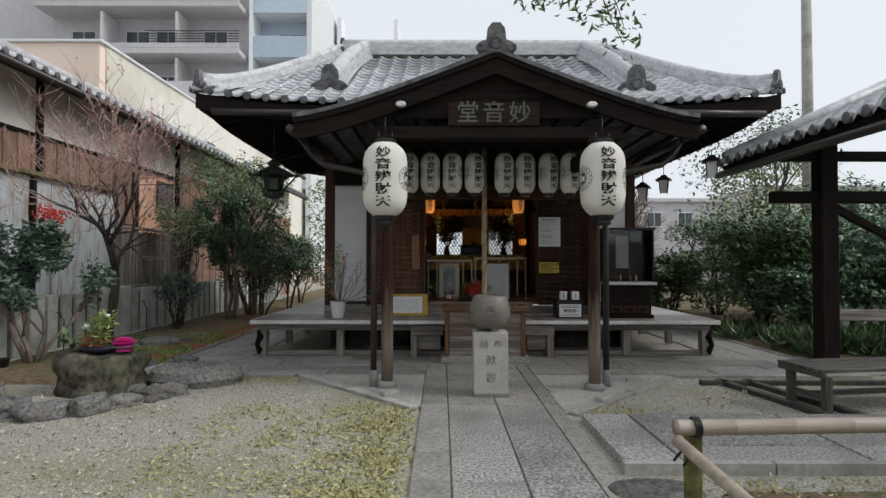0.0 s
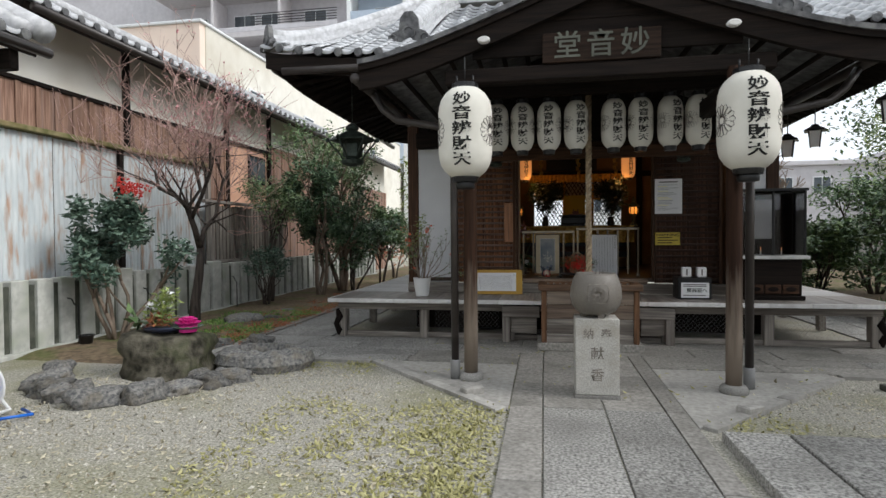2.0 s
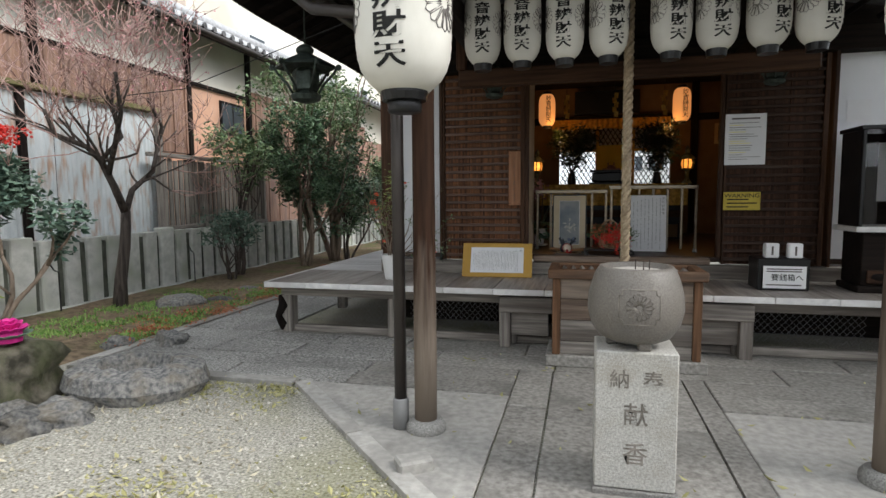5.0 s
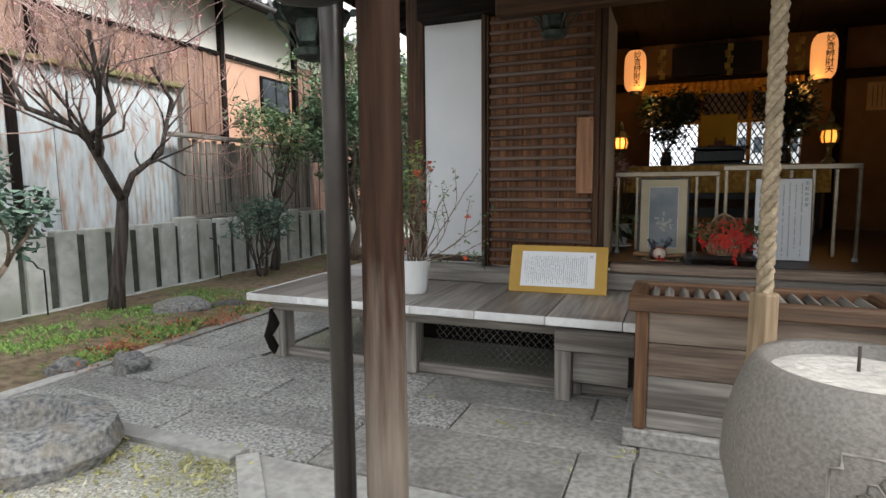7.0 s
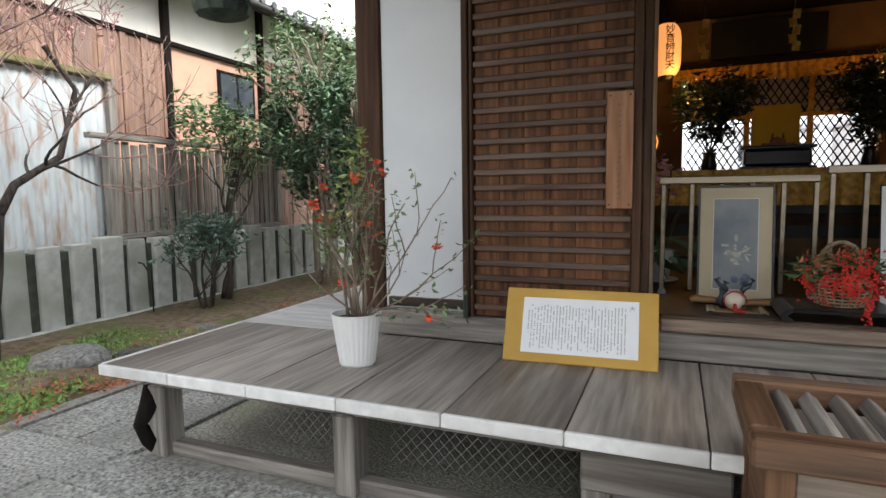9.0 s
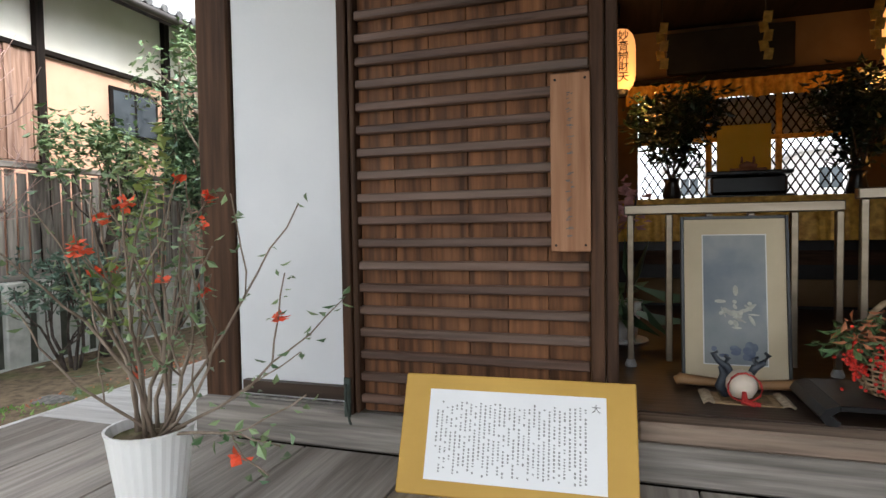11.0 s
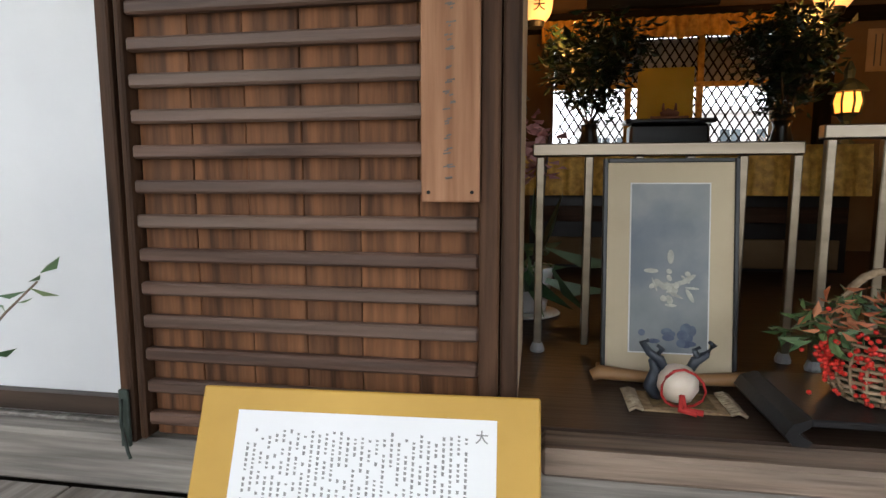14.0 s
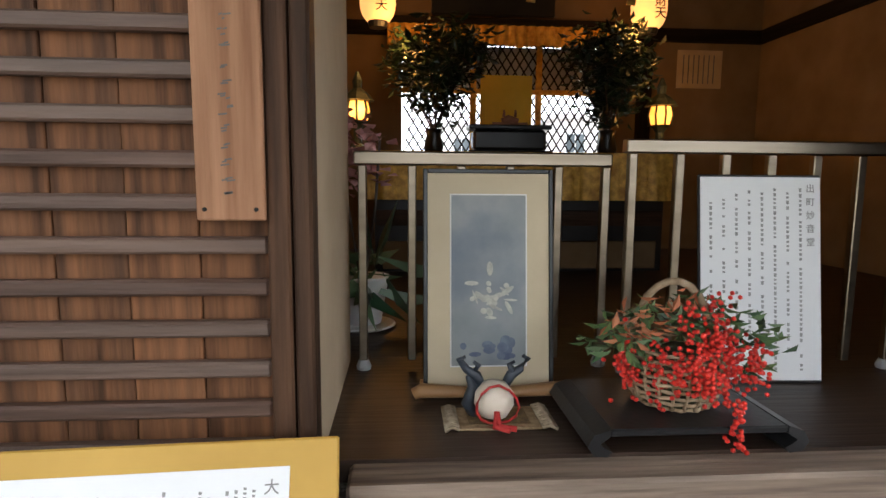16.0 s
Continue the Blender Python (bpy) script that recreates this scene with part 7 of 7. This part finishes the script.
peach = thing("peach_building", "peach rendered building with a stained cream side", "building")
part("front_wall", box(-26, -10.93, 18, 18.3, 0, 8.35, 0), PEACH, peach)
part("side_wall", box(-11.2, -10.9, 18.303, 46, 0, 8.35, 0), CREAMW, peach)
part("parapet", box(-26, -10.82, 17.92, 46, 8.353, 8.45, 0.02), WHITEB, peach)
for y, z in ((21, 6.2), (26, 6.2), (31, 6.2), (36, 6.2), (23.5, 3.6), (29, 3.6)):
    w = part("window", box(-10.9, -10.84, y, y + 1.1, z, z + 0.8, 0.02), WHITEB, peach)
    part("pane", box(-10.84, -10.825, y + 0.08, y + 1.02, z + 0.08, z + 0.72, 0), DGLASS, w)
window_at(peach, -13.2, -12.3, 18, 6.3, 7.0)

ap = thing("apartment_building", "large grey apartment building with balconies", "apartment building")
part("grey_block", box(-42, -15.2, 45, 60, 0, 30, 0), APART, ap)
for z in (10.5, 14.0, 17.6, 21.2, 24.8):
    part("floor_band", box(-31, -15.4, 42.6, 44.99, z - 0.5, z - 0.1, 0.03), APARTL, ap)
    bal = part("balcony", box(-31, -15.4, 42.6, 42.75, z - 0.098, z + (1.0 if z != 17.6 else 0.3), 0.03), APARTL if z > 19 else APART, ap)
    if z == 17.6:
        for k in range(5):
            part("rail", box(-22.5, -15.4, 42.62, 42.68, z + 0.4 + k * 0.2, z + 0.45 + k * 0.2, 0), BLACK, bal)
    for x in (-29.5, -25.2, -22.8, -19.0):
        window_at(ap, x, x + 1.9, 44.99, z + 0.1, z + 2.1)
    for x in (-26, -20.3):
        part("divider", box(x, x + 0.2, 42.8, 44.9, z - 0.09, z + 2.8, 0), APARTL, ap)
blue = thing("blue_apartment_block", "white and pale blue apartment block with recessed balconies", "apartment building")
part("side_wall", box(-10.6, -10.2, 44, 58, 0, 24.8, 0), WHITEB, blue)
part("left_wall", box(-15.1, -14.8, 44, 58, 0, 26, 0), WHITEB, blue)
part("back_wall", box(-14.79, -10.61, 46, 46.3, 0, 26, 0), BLUEB, blue)
for z in (7, 10.4, 13.9, 17.3, 20.8, 24.2):
    part("balcony_front", box(-14.79, -10.61, 44.0, 44.2, z, z + 1.7, 0.02), BLUEB, blue)
    part("balcony_floor", box(-14.79, -10.61, 44.21, 45.99, z, z + 0.25, 0), WHITEB, blue)
    window_at(blue, -13.4, -11.2, 45.99, z + 0.5, z + 2.6)
third = thing("far_block", "pale blue far apartment block", "apartment building")
part("wall", box(-9.9, -4.6, 55, 66, 0, 22.6, 0), BLUEB, third)
part("fin", box(-9.9, -9.5, 53, 54.99, 0, 24.4, 0), WHITEB, third)
part("fin", box(-4.55, -4.2, 53, 66, 0, 24.2, 0), WHITEB, third)
part("canopy", box(-9.4, -5.5, 53.5, 54.99, 20.3, 20.7, 0.02), WHITEB, third)
# Point lights added clear of the lanterns to brighten curtain and gold board.
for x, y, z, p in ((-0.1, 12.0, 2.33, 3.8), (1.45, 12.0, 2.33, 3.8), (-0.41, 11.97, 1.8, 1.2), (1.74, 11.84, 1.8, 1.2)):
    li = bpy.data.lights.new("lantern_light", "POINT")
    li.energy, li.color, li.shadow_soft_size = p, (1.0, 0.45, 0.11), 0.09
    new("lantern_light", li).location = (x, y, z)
pole = thing("utility_pole", "tall grey concrete utility pole", "pole", (13.6, 21, 0))
part("shaft", lathe([(0.23, 0), (0.16, 12)], 14), CONC, pole, "", True)
for k, (x, y, w_, h_, mt) in enumerate(((9, 42, 6, 5.0, APARTL), (16, 46, 8, 6.2, APART), (25, 44, 9, 7.0, CREAMW), (3, 50, 5, 5.2, WHITEB))):
    far = thing("far_house", "plain pale house in the distance", "house", (x, y, 0))
    part("wall", box(0, w_, 0, 8, -0.02, h_, 0), mt, far)
    part("roof", box(-0.3, w_ + 0.3, -0.3, 8.3, h_ + 0.003, h_ + 0.35, 0.05), APART, far)
    for q in range(3):
        window_at(far, 0.6 + q * w_ / 3.2, 1.8 + q * w_ / 3.2, -0.01, h_ - 2.0, h_ - 0.8)
wall("garden_wall", "plain grey boundary wall behind the yard", [(-12, 14, -7, -6.8, -0.02, 2.2), (14, 14.2, -7, 30, -0.02, 2.2)], CONC)
wire = thing("overhead_wire", "thin black wire strung across the garden", "wire")
tubes("wire", [([(-6.5, 9.6, 2.65), (-4.2, 9.0, 2.6), (-1.9, 8.4, 3.0), (-1.85, 9.1, 3.2)], 0.006)], BLACK, wire, 4)

vs, fs = [], []
rng = random.Random(23)
OCT = [(1, 0, 0), (0, 1, 0), (-1, 0, 0), (0, -1, 0), (0, 0, 0.7)]
while len(vs) < 5 * 32000:
    x, y = rng.uniform(-4.6, 4.6), rng.uniform(0.6, 7.0)
    if -0.3 < x < 1.25 or (y > 5.2 and -0.3 - (y - 5.42) * 0.95 < x < 1.3 + (y - 5.2)) or (x > 1.2 and 3.7 < y < 5.1) or (y > 6.86):
        continue
    s, a, k = rng.uniform(0.003, 0.013) * (1 + (rng.random() < 0.04)), rng.uniform(0, 6.28), len(vs)
    for px_, py_, pz_ in OCT:
        vs.append((x + s * (px_ * math.cos(a) - 0.7 * py_ * math.sin(a)), y + s * (px_ * math.sin(a) + 0.7 * py_ * math.cos(a)), -0.021 + s * pz_))
    fs += [(k, k + 1, k + 4), (k + 1, k + 2, k + 4), (k + 2, k + 3, k + 4), (k + 3, k, k + 4)]
tagged(part("gravel", mesh_of("gravel", vs, fs, leaf_mat("gravel_stones", (0.13, 0.125, 0.11), (0.56, 0.53, 0.46), 0.9)), None), "loose fine gravel on the yard", "gravel", kind="stuff")

# ---- paving, last ----
pave = thing("pavement", "grey stone slab paving before the hall", "pavement", kind="structure")
rng = random.Random(17)
LD = ((-1.7, 7.0), (-0.2, 5.42))
RD = ((1.13, 5.2), (2.72, 6.86))


def slab(poly, material, top=0.0):
    if len(poly) < 3:
        return
    area = abs(sum(p[0] * q[1] - q[0] * p[1] for p, q in zip(poly, poly[1:] + poly[:1]))) / 2
    if area < 0.004:
        return
    t = top + rng.uniform(-0.004, 0.004)
    v, f = prism(poly, -0.08, t)
    part("paving_slab", mesh_of("paving_slab", v, f, material), None, pave)


def rect(x0, x1, y0, y1, g=0.0055):
    return [(x0 + g, y0 + g), (x1 - g, y0 + g), (x1 - g, y1 - g), (x0 + g, y1 - g)]


y = -3.0
while y < 7.6:  # the approach: a narrow border and large slabs
    ln = rng.uniform(0.75, 1.15)
    y2 = min(y + ln, 7.6)
    if y2 > 7.2:
        y2 = 7.6
    slab(rect(0.06, 0.5 + 0.03, y, y2), SMOOTH if y > 5.2 else PAVE)
    slab(rect(0.53, 0.98, y - 0.0, y2), SMOOTH if y > 5.2 else PAVE)
    y = y2
y = -3.0
while y < 7.6:
    y2 = min(y + rng.uniform(1.1, 1.6), 7.6)
    slab(rect(-0.2, 0.06, y, y2), SMOOTH)
    slab(rect(0.98, 1.13, y, y2), SMOOTH)
    y = y2
for xa, xb in ((-1.75, -0.2), (1.13, 2.75)):  # pale concrete wings with the diagonal edge
    for ya, yb in ((5.08, 6.74),):
        q = rect(xa, xb, ya, yb + 0.26)
        q = clip(q, *LD) if xa < 0 else clip(q, *RD)
        slab(q, CONC, -0.002)
for xa, xb in ((-3.7, -0.2), (1.13, 7.4)):
    for ya, yb in ((7.0, 7.3), (7.3, 7.6)):
        x = xa
        while x < xb - 0.1:
            x2 = min(x + rng.uniform(0.8, 1.5), xb)
            if xb - x2 < 0.35:
                x2 = xb
            slab(rect(x, x2, ya, yb), PAVE if (x < -1.9 or x > 3) else SMOOTH)
            x = x2
for ya, yb in ((7.6, 8.0), (8.0, 8.34)):
    x = -3.7
    while x < 7.3:
        x2 = min(x + rng.uniform(0.7, 1.4), 7.4)
        slab(rect(x, x2, ya, yb), PAVE if (x < -1.9 or x > 4) else SMOOTH)
        x = x2
slab(rect(-2.75, 4.0, 8.34, 8.56, 0.004), SMOOTH, 0.002)
for xa, xb in ((-3.7, -2.78), (4.02, 5.0)):
    y = 8.34
    while y < 15:
        y2 = y + rng.uniform(0.7, 1.1)
        slab(rect(xa, (xa + xb) / 2, y, y2), PAVE)
        slab(rect((xa + xb) / 2, xb, y + 0.0, y2), PAVE)
        y = y2
    slab(rect(xa - 0.12 if xa < 0 else xb, xa if xa < 0 else xb + 0.12, 8.34, 15), SMOOTH, 0.012)


def kerb(p, q, w=0.11, h=0.012, material=CONC):
    d = (Vector(q) - Vector(p)).normalized() * 0.5
    nrm = Vector((-d.y, d.x)) * w
    n = max(int((Vector(q) - Vector(p)).length / 0.9), 1)
    for i in range(n):
        a, b3 = Vector(p).lerp(Vector(q), i / n), Vector(p).lerp(Vector(q), (i + 0.985) / n)
        v, f = prism([tuple(a - nrm), tuple(b3 - nrm), tuple(b3 + nrm), tuple(a + nrm)], -0.09, h)
        part("kerb_stone", mesh_of("kerb_stone", v, f, material), None, pave)


kerb((-0.26, 5.41), (-1.74, 6.97))
kerb((-1.78, 6.95), (-3.8, 6.95), 0.12)
kerb((-3.76, 7.02), (-3.76, 8.3), 0.12)
kerb((1.2, 5.19), (2.76, 6.83))
kerb((2.8, 6.9), (5.2, 6.9))
# raised slab platform beside the path, with a gutter between
for i, (xa, xb) in enumerate(((1.22, 1.62), (1.63, 2.9), (2.91, 4.2))):
    for ya, yb in ((3.82, 4.15), (4.16, 5.02)):
        slab(rect(xa, xb, ya, yb), PAVE, 0.05)
kerb((1.2, 3.78), (4.2, 3.78), 0.07, 0.06)
# Dark strips for the drain slots, their shadowed depth put into colour.
DRAIN = surf("drain_slot_shade", (0.02, 0.02, 0.018), (0.07, 0.068, 0.06), 14, 0.6, 0.5, stain=(0.06, 0.07, 0.03), stain_scale=3)
kerb((3.2, 6.6), (3.75, 3.2), 0.08, 0.03, DRAIN)
kerb((3.5, 6.6), (4.1, 3.2), 0.08, 0.03, DRAIN)
kerb((2.95, 6.5), (5.2, 6.5), 0.1, 0.03, DRAIN)
for px_, py_ in ((-0.52, 5.85), (1.62, 5.62)):
    o = thing("loose_stone", "small squared stone lying by the post base", "stone", (px_ - 0.02, py_, 0), 35)
    part("stone", box(-0.09, 0.09, -0.06, 0.06, -0.02, 0.06, 0.012), CONC, o)
